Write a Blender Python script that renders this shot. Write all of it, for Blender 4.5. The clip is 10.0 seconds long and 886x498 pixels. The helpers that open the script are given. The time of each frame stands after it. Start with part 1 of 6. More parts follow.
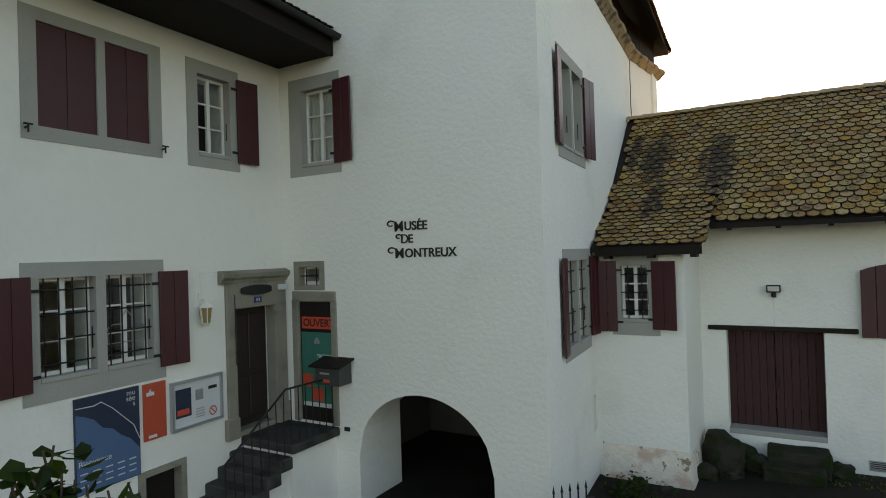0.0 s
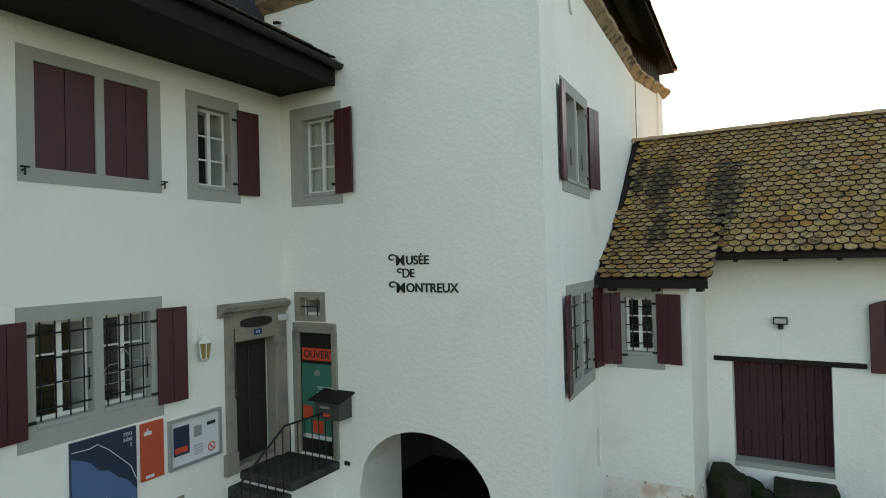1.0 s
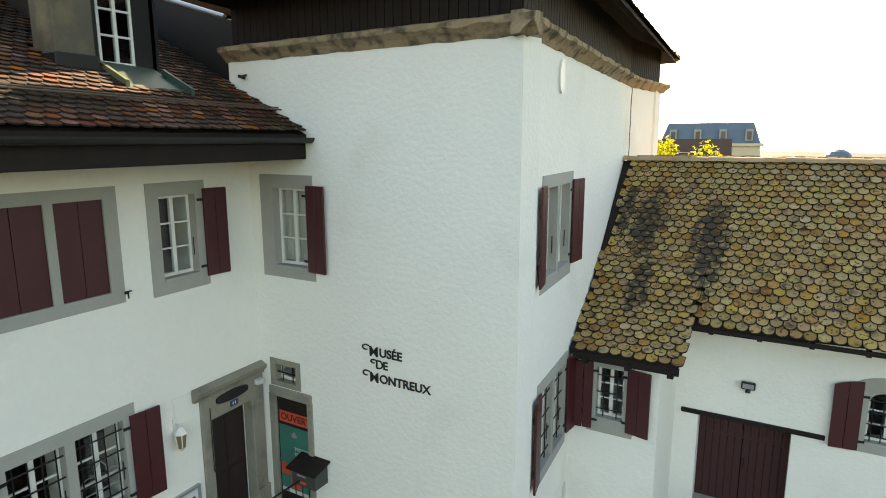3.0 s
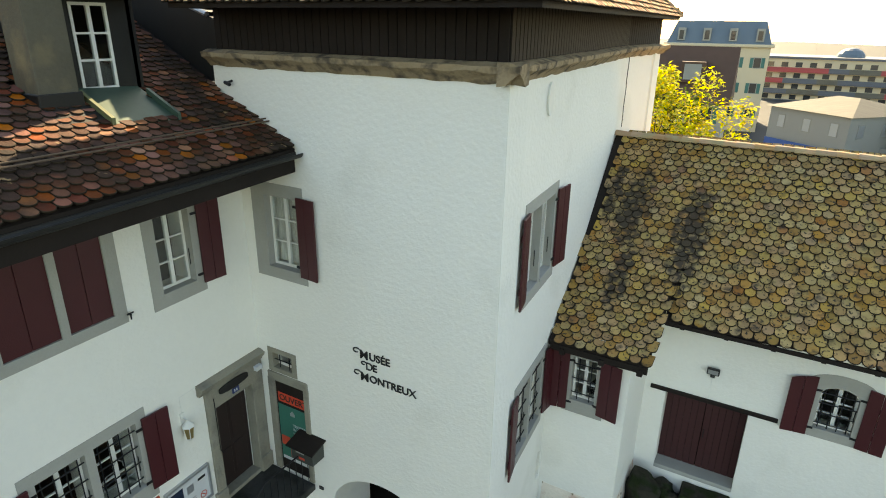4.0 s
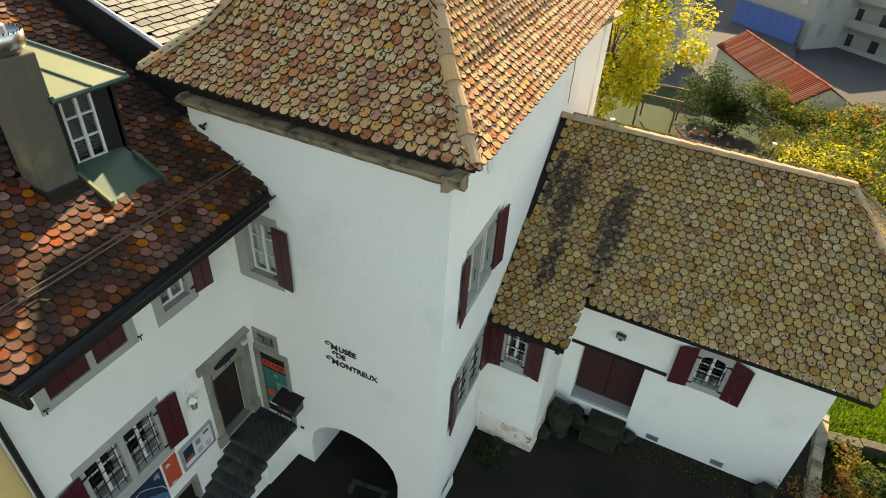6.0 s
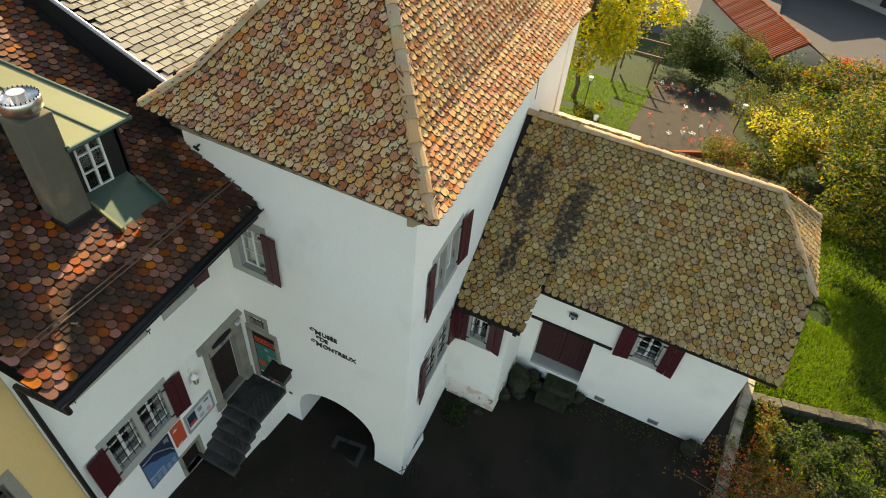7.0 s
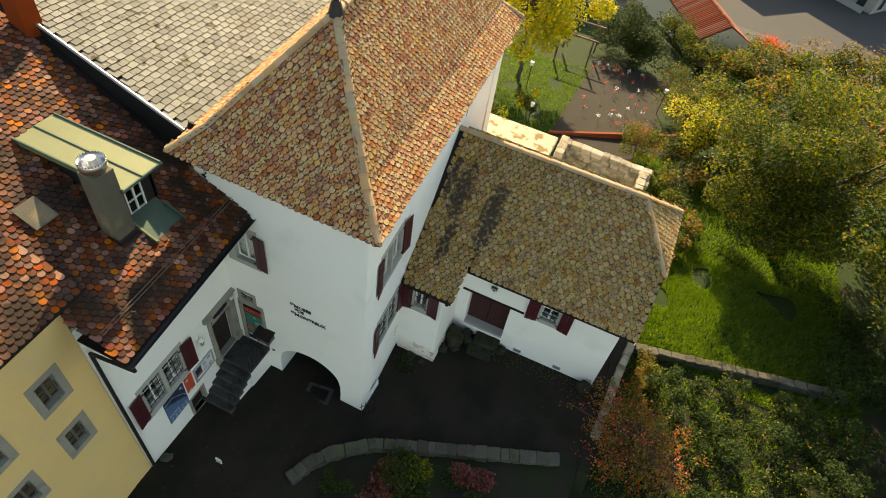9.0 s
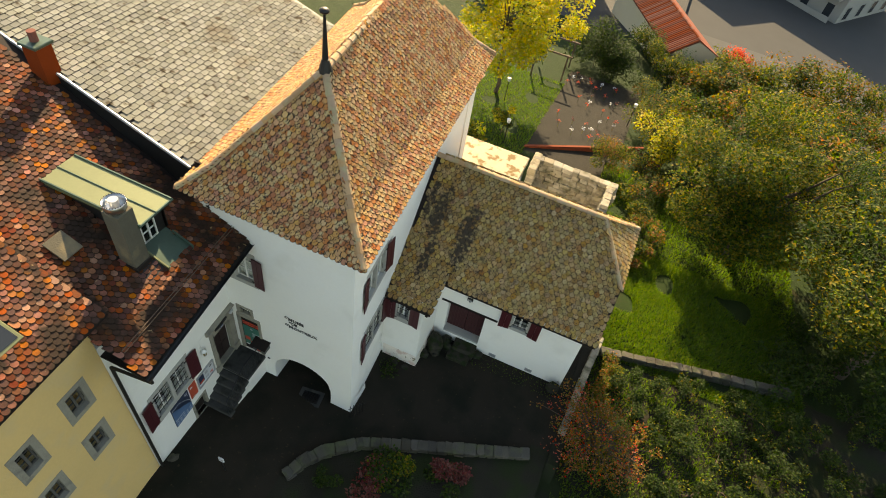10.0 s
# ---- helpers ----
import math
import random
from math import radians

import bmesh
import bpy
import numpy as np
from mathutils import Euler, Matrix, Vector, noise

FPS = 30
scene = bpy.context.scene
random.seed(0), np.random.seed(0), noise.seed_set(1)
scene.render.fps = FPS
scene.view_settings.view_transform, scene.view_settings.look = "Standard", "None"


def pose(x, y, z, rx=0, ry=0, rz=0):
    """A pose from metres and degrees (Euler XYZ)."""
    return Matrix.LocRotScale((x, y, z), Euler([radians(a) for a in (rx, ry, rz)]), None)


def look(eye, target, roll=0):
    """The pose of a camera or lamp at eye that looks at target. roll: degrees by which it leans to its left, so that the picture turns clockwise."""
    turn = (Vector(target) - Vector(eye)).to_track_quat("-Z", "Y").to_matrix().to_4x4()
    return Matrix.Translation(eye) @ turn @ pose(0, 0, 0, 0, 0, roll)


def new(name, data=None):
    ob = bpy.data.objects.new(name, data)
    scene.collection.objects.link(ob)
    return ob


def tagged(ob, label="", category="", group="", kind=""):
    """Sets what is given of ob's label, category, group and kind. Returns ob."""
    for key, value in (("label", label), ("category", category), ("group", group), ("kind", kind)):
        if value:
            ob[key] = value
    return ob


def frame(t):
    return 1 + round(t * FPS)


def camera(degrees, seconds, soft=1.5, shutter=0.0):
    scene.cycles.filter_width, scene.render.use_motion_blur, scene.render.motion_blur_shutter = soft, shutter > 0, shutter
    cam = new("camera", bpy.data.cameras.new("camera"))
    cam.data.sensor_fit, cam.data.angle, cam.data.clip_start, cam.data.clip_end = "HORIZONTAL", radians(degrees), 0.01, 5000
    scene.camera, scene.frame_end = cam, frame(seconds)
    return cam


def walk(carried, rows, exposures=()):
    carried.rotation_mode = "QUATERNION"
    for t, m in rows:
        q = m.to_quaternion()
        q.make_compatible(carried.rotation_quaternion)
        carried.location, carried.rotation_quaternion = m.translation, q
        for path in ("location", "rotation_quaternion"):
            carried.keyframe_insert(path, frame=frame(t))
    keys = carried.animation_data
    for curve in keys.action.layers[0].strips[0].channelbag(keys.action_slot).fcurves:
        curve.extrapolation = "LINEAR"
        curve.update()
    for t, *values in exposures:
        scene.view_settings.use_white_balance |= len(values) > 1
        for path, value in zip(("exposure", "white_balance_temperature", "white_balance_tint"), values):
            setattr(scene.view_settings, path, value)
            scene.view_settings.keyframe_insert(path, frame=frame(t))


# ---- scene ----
cam = camera(73.0, 10.0, soft=1.0)
PATH = [
    (0, (3.012, -7.894, 4.156), (1.999, -6.17, 4.174), -1.8),
    (0.5, (3.039, -7.839, 4.377), (2.015, -6.121, 4.395), -1.7),
    (1, (2.998, -7.771, 4.679), (1.973, -6.054, 4.702), -1.5),
    (1.5, (2.993, -7.658, 5.223), (1.976, -5.936, 5.218), -1.3),
    (2, (3.024, -7.515, 5.957), (2.013, -5.791, 5.879), -1.0),
    (2.5, (3.014, -7.375, 6.854), (2.013, -5.654, 6.661), -0.6),
    (4, (3.091, -6.988, 9.871), (2.159, -5.366, 9.165), 0.8),
    (4.5, (3.09, -6.987, 10.67), (2.211, -5.397, 9.833), 1.2),
    (5, (3.191, -6.967, 11.616), (2.361, -5.424, 10.652), 1.7),
    (5.5, (3.219, -6.979, 12.549), (2.455, -5.469, 11.483), 2.5),
    (7, (3.517, -7.061, 15.864), (2.945, -5.709, 14.506), 5.9),
    (7.5, (3.845, -7.491, 16.864), (3.324, -6.174, 15.452), 7.0),
    (8, (4.144, -7.997, 17.913), (3.675, -6.7, 16.465), 8.2),
    (8.5, (4.436, -8.535, 18.996), (4.008, -7.241, 17.532), 9.2),
    (9, (4.71, -9.03, 20.084), (4.314, -7.736, 18.611), 10.1),
    (9.5, (4.907, -9.431, 21.194), (4.537, -8.134, 19.718), 10.8),
    (10, (5.086, -9.839, 22.172), (4.735, -8.534, 20.698), 11.1),
]
walk(cam, [(t, look(eye, target, roll)) for t, eye, target, roll in PATH],
     [(0, 1.4, 8500, 10), (0.5, 1.55, 8400, 10), (1, 1.75, 8350, 8), (1.5, 2.05, 8800, 14), (2, 2.18, 8850, 17), (2.7, 2.15, 8600, 10), (4, 2.05, 8500, 6), (5, 1.95, 8500, 6), (7, 1.8, 8600, 9), (10, 1.65, 8800, 8)])

# ---- light: clear low sun behind the buildings ----
SUN_AZ, SUN_EL = -21.0, 28.5   # degrees from +y towards -x is negative
sun_dir = Vector((math.sin(radians(SUN_AZ)) * math.cos(radians(SUN_EL)),
                  math.cos(radians(SUN_AZ)) * math.cos(radians(SUN_EL)), math.sin(radians(SUN_EL))))
world = bpy.data.worlds.new("sky")
scene.world = world
world.use_nodes = True
wn = world.node_tree.nodes
sky = wn.new("ShaderNodeTexSky")
sky.sky_type, sky.sun_disc = "NISHITA", False
sky.sun_elevation, sky.sun_rotation = radians(SUN_EL), radians(SUN_AZ % 360)
world.node_tree.links.new(sky.outputs[0], wn["Background"].inputs[0])
wn["Background"].inputs[1].default_value = 0.12
lamp = bpy.data.lights.new("sun", "SUN")
lamp.energy, lamp.angle, lamp.color = 4.6, radians(0.6), (1.0, 0.86, 0.66)
sun = new("sun", lamp)
sun.matrix_world = look(sun_dir * 60, (0, 0, 0))

# ---- materials ----
def mat(name, rgb, rough=0.8, metal=0.0, var=0.15, scale=3.0, fine=40.0, bump=0.0, bump_scale=30.0, rnd=0.0, hue=0.0, spots=None, spot_scale=2.0, spot_lo=0.55, spot_hi=0.65, stretch=(1, 1, 1), palette=None, stains=None):
    """A surface with a base colour, broad and fine variation, relief, a change from piece to piece, and stains."""
    m = bpy.data.materials.new(name)
    m.use_nodes = True
    n, l = m.node_tree.nodes, m.node_tree.links
    b = n["Principled BSDF"]
    b.inputs["Roughness"].default_value, b.inputs["Metallic"].default_value = rough, metal
    if metal == 0.0 and rough > 0.7:
        b.inputs["Specular IOR Level"].default_value = 0.2
    mp = n.new("ShaderNodeMapping")
    mp.inputs["Scale"].default_value = stretch
    geo = n.new("ShaderNodeNewGeometry")
    l.new(geo.outputs["Position"], mp.inputs[0])
    def tex(s, detail=4.0):
        t = n.new("ShaderNodeTexNoise")
        t.inputs["Scale"].default_value, t.inputs["Detail"].default_value = s, detail
        l.new(mp.outputs[0], t.inputs["Vector"])
        return t.outputs["Fac"]
    def mathn(op, a, c):
        q = n.new("ShaderNodeMath")
        q.operation = op
        for i, v in enumerate((a, c)):
            if isinstance(v, (int, float)):
                q.inputs[i].default_value = v
            else:
                l.new(v, q.inputs[i])
        return q.outputs[0]
    value = mathn("ADD", mathn("MULTIPLY", tex(scale), var * 2), mathn("MULTIPLY", tex(fine), var * 1.2))
    value = mathn("ADD", value, 1.0 - var * 1.6)
    hsv = n.new("ShaderNodeHueSaturation")
    hsv.inputs["Color"].default_value = (*rgb, 1)
    if rnd or hue or palette:
        oi = n.new("ShaderNodeObjectInfo")
        r = mathn("FRACT", mathn("ADD", oi.outputs["Random"], geo.outputs["Random Per Island"]), 0)
        value = mathn("MULTIPLY", value, mathn("ADD", mathn("MULTIPLY", r, rnd * 2), 1.0 - rnd))
        if palette:
            cr = n.new("ShaderNodeValToRGB")
            cr.color_ramp.interpolation = "CONSTANT"
            for i, c in enumerate(palette):
                el = cr.color_ramp.elements[i] if i < 2 else cr.color_ramp.elements.new(i / len(palette))
                el.position, el.color = i / len(palette), (*c, 1)
            l.new(mathn("FRACT", mathn("MULTIPLY", r, 3.77), 0), cr.inputs[0])
            l.new(cr.outputs[0], hsv.inputs["Color"])
        r2 = mathn("FRACT", mathn("MULTIPLY", r, 7.31), 0)
        l.new(mathn("ADD", mathn("MULTIPLY", r2, hue), 0.5 - hue / 2), hsv.inputs["Hue"])
        r3 = mathn("FRACT", mathn("MULTIPLY", r, 13.7), 0)
        l.new(mathn("ADD", mathn("MULTIPLY", r3, min(0.9, rnd * 1.6)), 1.0 - min(0.9, rnd * 1.6) * 0.6), hsv.inputs["Saturation"])
    l.new(value, hsv.inputs["Value"])
    colour = hsv.outputs[0]
    for st in (spots if isinstance(spots, list) else [(spots, spot_scale, spot_lo, spot_hi)] if spots else []):
        ramp = n.new("ShaderNodeMapRange")
        ramp.inputs["From Min"].default_value, ramp.inputs["From Max"].default_value = st[2], st[3]
        l.new(tex(st[1], 6.0), ramp.inputs["Value"])
        mix = n.new("ShaderNodeMixRGB")
        mix.inputs["Color2"].default_value = (*st[0], 1)
        l.new(ramp.outputs[0], mix.inputs["Fac"])
        l.new(colour, mix.inputs["Color1"])
        colour = mix.outputs[0]
    if stains:
        # old soot and moss streaks at fixed places of the roof: (x, y, half width, half length)
        sep = n.new("ShaderNodeSeparateXYZ")
        l.new(geo.outputs["Position"], sep.inputs[0])
        total = 0.0
        for sx, sy, hw, hl in stains:
            dx = mathn("DIVIDE", mathn("SUBTRACT", sep.outputs[0], sx), hw)
            dy = mathn("DIVIDE", mathn("SUBTRACT", sep.outputs[1], sy), hl)
            d = mathn("SUBTRACT", 1.15, mathn("ADD", mathn("MULTIPLY", dx, dx), mathn("MULTIPLY", dy, dy)))
            total = mathn("MAXIMUM", d, total)
        ragged = mathn("ADD", total, mathn("MULTIPLY", mathn("SUBTRACT", tex(7.0, 6.0), 0.5), 4.2))
        ramp = n.new("ShaderNodeMapRange")
        ramp.inputs["From Min"].default_value, ramp.inputs["From Max"].default_value, ramp.inputs["To Max"].default_value = 0.1, 1.0, 0.92
        l.new(ragged, ramp.inputs["Value"])
        mix = n.new("ShaderNodeMixRGB")
        mix.inputs["Color2"].default_value = (0.035, 0.03, 0.026, 1)
        l.new(ramp.outputs[0], mix.inputs["Fac"])
        l.new(colour, mix.inputs["Color1"])
        colour = mix.outputs[0]
    l.new(colour, b.inputs["Base Color"])
    if bump:
        bn = n.new("ShaderNodeBump")
        bn.inputs["Strength"].default_value, bn.inputs["Distance"].default_value = 1.0, bump
        l.new(tex(bump_scale, 5.0), bn.inputs["Height"])
        l.new(bn.outputs[0], b.inputs["Normal"])
    return m


def glass_mat(name, rgb=(0.9, 0.95, 0.95), rough=0.02):
    m = bpy.data.materials.new(name)
    m.use_nodes = True
    b = m.node_tree.nodes["Principled BSDF"]
    b.inputs["Base Color"].default_value = (*rgb, 1)
    b.inputs["Roughness"].default_value = rough
    b.inputs["Transmission Weight"].default_value = 1.0
    b.inputs["IOR"].default_value = 1.45
    return m


M = {}
M["plaster"] = mat("white_plaster", (0.82, 0.80, 0.74), 0.9, var=0.04, scale=0.7, fine=9, bump=0.014, bump_scale=14.0, spots=[((0.68, 0.66, 0.59), 0.55, 0.58, 0.85)])
M["yellow_plaster"] = mat("yellow_plaster", (0.70, 0.48, 0.20), 0.9, var=0.07, scale=0.8, fine=12, bump=0.01, bump_scale=14, spots=[((0.62, 0.46, 0.24), 1.1, 0.5, 0.8)])
# flaking plaster; reflected sunlight is also painted into its cream and pink
M["flaked_lit"] = mat("flaked_sunlit_plaster", (0.78, 0.70, 0.60), 0.95, var=0.15, scale=3, fine=18, bump=0.03, bump_scale=9, spots=[((0.66, 0.48, 0.38), 2.6, 0.52, 0.62), ((0.30, 0.25, 0.17), 6.0, 0.62, 0.66)])
M["stone"] = mat("grey_painted_stone", (0.36, 0.352, 0.318), 0.85, var=0.10, scale=2.0, fine=30, bump=0.006, bump_scale=40)
M["molasse"] = mat("weathered_sandstone", (0.27, 0.25, 0.20), 0.9, var=0.18, scale=3.0, fine=30, bump=0.02, bump_scale=18, spots=[((0.16, 0.15, 0.13), 2.2, 0.55, 0.75)])
M["stair"] = mat("worn_dark_stone", (0.055, 0.054, 0.050), 0.8, var=0.25, scale=3.0, fine=30, bump=0.012, bump_scale=25, spots=[((0.022, 0.024, 0.018), 2.5, 0.5, 0.7)])
M["shutter"] = mat("oxblood_paint", (0.060, 0.0075, 0.011), 0.5, var=0.12, scale=3, fine=25, bump=0.002, bump_scale=60)
M["white_wood"] = mat("white_window_paint", (0.75, 0.74, 0.69), 0.5, var=0.05, scale=4, fine=30)
M["grey_wood"] = mat("grey_window_paint", (0.10, 0.095, 0.085), 0.6, var=0.15, scale=4, fine=30)
M["iron"] = mat("black_iron", (0.02, 0.02, 0.022), 0.5, 0.6, var=0.3, scale=10, fine=60)
M["dark_wood"] = mat("dark_stained_wood", (0.018, 0.013, 0.011), 0.75, var=0.3, scale=2, fine=30, bump=0.004, bump_scale=30)
M["old_wood"] = mat("weathered_brown_wood", (0.12, 0.085, 0.06), 0.85, var=0.3, scale=3, fine=40, bump=0.006, bump_scale=30)
M["gate_wood"] = mat("dark_red_boards", (0.042, 0.008, 0.009), 0.7, var=0.2, scale=3, fine=30)
# room walls coloured dark in place of the shade indoors
M["room"] = mat("room_shade", (0.10, 0.09, 0.08), 0.9)
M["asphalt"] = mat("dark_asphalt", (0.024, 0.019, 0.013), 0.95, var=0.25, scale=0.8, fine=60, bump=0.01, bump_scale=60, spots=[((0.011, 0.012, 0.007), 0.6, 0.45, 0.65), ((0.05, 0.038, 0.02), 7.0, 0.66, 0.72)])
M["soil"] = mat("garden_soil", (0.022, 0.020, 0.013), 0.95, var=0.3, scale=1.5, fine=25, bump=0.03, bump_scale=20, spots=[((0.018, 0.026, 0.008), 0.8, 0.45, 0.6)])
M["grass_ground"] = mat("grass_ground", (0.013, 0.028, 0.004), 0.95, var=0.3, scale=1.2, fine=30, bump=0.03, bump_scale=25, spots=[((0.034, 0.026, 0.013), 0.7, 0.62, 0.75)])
LICHEN = (0.36, 0.30, 0.17)
DARKSPOT = (0.045, 0.035, 0.025)
M["tile_tower"] = mat("lichened_clay_tile", (0.36, 0.145, 0.075), 0.85, var=0.18, scale=0.7, fine=24, bump=0.007, bump_scale=40, rnd=0.14, hue=0.01,
                      palette=[(0.47, 0.26, 0.095), (0.43, 0.165, 0.062), (0.34, 0.12, 0.05), (0.49, 0.285, 0.115), (0.45, 0.20, 0.075), (0.46, 0.25, 0.09), (0.38, 0.145, 0.06), (0.47, 0.225, 0.082)],
                      spots=[((0.46, 0.34, 0.17), 5.0, 0.54, 0.66), (DARKSPOT, 17.0, 0.565, 0.60), ((0.17, 0.08, 0.042), 1.1, 0.62, 0.76)])
M["tile_barn"] = mat("grey_lichened_clay_tile", (0.24, 0.165, 0.095), 0.9, var=0.18, scale=0.6, fine=24, bump=0.007, bump_scale=40, rnd=0.18, hue=0.02,
                     palette=[(0.36, 0.23, 0.08), (0.31, 0.18, 0.062), (0.38, 0.245, 0.09), (0.30, 0.155, 0.054), (0.34, 0.215, 0.075), (0.28, 0.18, 0.066), (0.37, 0.25, 0.095)],
                     spots=[((0.31, 0.225, 0.09), 3.0, 0.5, 0.65), ((0.26, 0.095, 0.035), 1.3, 0.64, 0.76), (DARKSPOT, 17.0, 0.595, 0.63)],
                     stains=[(1.70, 5.6, 0.40, 1.25), (0.42, 6.0, 0.40, 1.0), (0.62, 4.6, 0.22, 0.95), (-0.1, 6.3, 0.2, 0.8)])
M["tile_red"] = mat("mossy_red_clay_tile", (0.22, 0.060, 0.022), 0.8, var=0.25, scale=1.0, fine=22, bump=0.007, bump_scale=40, rnd=0.3, hue=0.02,
                    palette=[(0.13, 0.034, 0.013), (0.08, 0.026, 0.012), (0.22, 0.055, 0.017), (0.10, 0.032, 0.014), (0.30, 0.085, 0.024), (0.07, 0.026, 0.013), (0.16, 0.045, 0.016), (0.26, 0.09, 0.032)],
                    spots=[((0.028, 0.016, 0.010), 1.1, 0.44, 0.62), ((0.30, 0.20, 0.10), 5.0, 0.70, 0.74)])
# shadow in the gaps between tiles, painted as a dark edge colour
M["tile_edge"] = mat("tile_edge_shadow", (0.028, 0.02, 0.012), 0.95, var=0.3)
M["slate"] = mat("grey_slate", (0.20, 0.197, 0.16), 0.85, var=0.2, scale=0.9, fine=18, bump=0.004, bump_scale=30, rnd=0.24, spots=[((0.06, 0.045, 0.026), 3.2, 0.60, 0.68), ((0.12, 0.09, 0.055), 0.5, 0.62, 0.76), ((0.30, 0.25, 0.22), 7.0, 0.66, 0.70)])
M["ridge"] = mat("clay_ridge_tile", (0.42, 0.26, 0.14), 0.85, var=0.15, scale=2, fine=20, bump=0.006, bump_scale=25, rnd=0.2, spots=[(LICHEN, 3.0, 0.5, 0.65)])
M["copper"] = mat("green_copper_sheet", (0.16, 0.175, 0.085), 0.55, 0.3, var=0.12, scale=1.5, fine=12)
M["copper_dark"] = mat("dark_green_copper", (0.05, 0.09, 0.065), 0.5, 0.3, var=0.2, scale=2, fine=12)
M["concrete"] = mat("weathered_concrete", (0.11, 0.10, 0.073), 0.9, var=0.2, scale=2, fine=25, bump=0.01, bump_scale=30, spots=[((0.20, 0.16, 0.095), 1.6, 0.55, 0.7)])
M["steel"] = mat("brushed_steel", (0.6, 0.6, 0.58), 0.3, 1.0, var=0.08)
M["zinc"] = mat("dark_zinc", (0.025, 0.024, 0.023), 0.5, 0.5, var=0.2)
M["glass"] = glass_mat("window_glass")
M["cornice"] = mat("stone_cornice", (0.33, 0.25, 0.16), 0.9, var=0.25, scale=3, fine=25, bump=0.03, bump_scale=14, spots=[((0.10, 0.08, 0.06), 4.0, 0.5, 0.65)])
M["moss_stone"] = mat("mossy_dark_stone", (0.034, 0.031, 0.022), 0.95, var=0.35, scale=4, fine=30, bump=0.05, bump_scale=9, spots=[((0.018, 0.027, 0.008), 3.0, 0.48, 0.6)])
# lighter copy of the rubble, with the sun on the ruin painted in
M["pale_lit_rubble"] = mat("pale_lit_rubble_stone", (0.30, 0.26, 0.19), 0.95, var=0.25, scale=3, fine=25, bump=0.03, bump_scale=12, rnd=0.25, spots=[((0.12, 0.11, 0.07), 2.0, 0.5, 0.7)])
M["rubble"] = mat("rubble_stone", (0.075, 0.068, 0.053), 0.95, var=0.2, scale=3, fine=25, bump=0.03, bump_scale=12, rnd=0.25, spots=[((0.09, 0.10, 0.05), 2.0, 0.5, 0.7)])


def leaf_mat(name, palette, through_rgb, rough=0.75):
    """Leaves: some of the light passes through them."""
    m = mat(name, palette[0], rough, var=0.15, scale=2, fine=20, rnd=0.25, hue=0.02, palette=palette)
    n, l = m.node_tree.nodes, m.node_tree.links
    b, out = n["Principled BSDF"], n["Material Output"]
    tr = n.new("ShaderNodeBsdfTranslucent")
    mul = n.new("ShaderNodeMixRGB")
    mul.blend_type = "MULTIPLY"
    mul.inputs["Fac"].default_value = 1.0
    mul.inputs["Color2"].default_value = (*through_rgb, 1)
    l.new(b.inputs["Base Color"].links[0].from_socket, mul.inputs["Color1"])
    l.new(mul.outputs[0], tr.inputs[0])
    add = n.new("ShaderNodeMixShader")
    add.inputs[0].default_value = 0.42
    l.new(b.outputs[0], add.inputs[1])
    l.new(tr.outputs[0], add.inputs[2])
    l.new(add.outputs[0], out.inputs[0])
    return m


M["leaf_green"] = leaf_mat("green_leaves", [(0.035, 0.065, 0.003), (0.075, 0.10, 0.004), (0.13, 0.135, 0.005), (0.04, 0.075, 0.003), (0.19, 0.14, 0.006), (0.02, 0.042, 0.003)], (2.5, 2.4, 0.5))
M["leaf_dark"] = leaf_mat("dark_leaves", [(0.016, 0.032, 0.005), (0.022, 0.045, 0.007), (0.03, 0.055, 0.008), (0.042, 0.06, 0.007)], (2.0, 2.2, 0.9))
M["leaf_yellow"] = leaf_mat("yellow_autumn_leaves", [(0.50, 0.40, 0.012), (0.36, 0.36, 0.02), (0.56, 0.42, 0.012), (0.26, 0.31, 0.02), (0.34, 0.35, 0.015)], (1.7, 1.7, 0.6))
M["leaf_rust"] = leaf_mat("olive_rust_leaves", [(0.15, 0.11, 0.012), (0.22, 0.085, 0.015), (0.11, 0.11, 0.012), (0.28, 0.12, 0.02), (0.09, 0.085, 0.01)], (2.0, 1.7, 0.8))
M["leaf_red"] = leaf_mat("red_leaves", [(0.50, 0.045, 0.01), (0.55, 0.11, 0.012), (0.42, 0.03, 0.012)], (1.8, 1.3, 0.8))
M["bloom"] = leaf_mat("faded_pink_blooms", [(0.16, 0.04, 0.035), (0.11, 0.035, 0.025), (0.20, 0.07, 0.055)], (1.5, 1.2, 1.2))
M["grass"] = leaf_mat("grass_blades", [(0.06, 0.12, 0.006), (0.085, 0.15, 0.008), (0.05, 0.10, 0.006), (0.12, 0.15, 0.012)], (2.2, 2.3, 0.8))
M["bark"] = mat("brown_bark", (0.09, 0.07, 0.05), 0.95, var=0.3, scale=5, fine=40, bump=0.02, bump_scale=20)
M["red_sign"] = mat("orange_red_sign", (0.62, 0.07, 0.035), 0.5, var=0.05)
M["poster_green"] = mat("green_poster", (0.03, 0.16, 0.12), 0.5, var=0.15, scale=2)
M["navy"] = mat("navy_board", (0.018, 0.03, 0.06), 0.4, var=0.1)
M["lake"] = mat("blue_board", (0.07, 0.14, 0.26), 0.4, var=0.1)
M["board_red"] = mat("red_board", (0.50, 0.075, 0.035), 0.45, var=0.08)
M["paper"] = mat("white_paper", (0.62, 0.63, 0.64), 0.6, var=0.05)
M["alu"] = mat("grey_aluminium", (0.42, 0.43, 0.44), 0.4, 0.6, var=0.06)
M["black_paint"] = mat("black_paint", (0.012, 0.012, 0.012), 0.5, var=0.1)
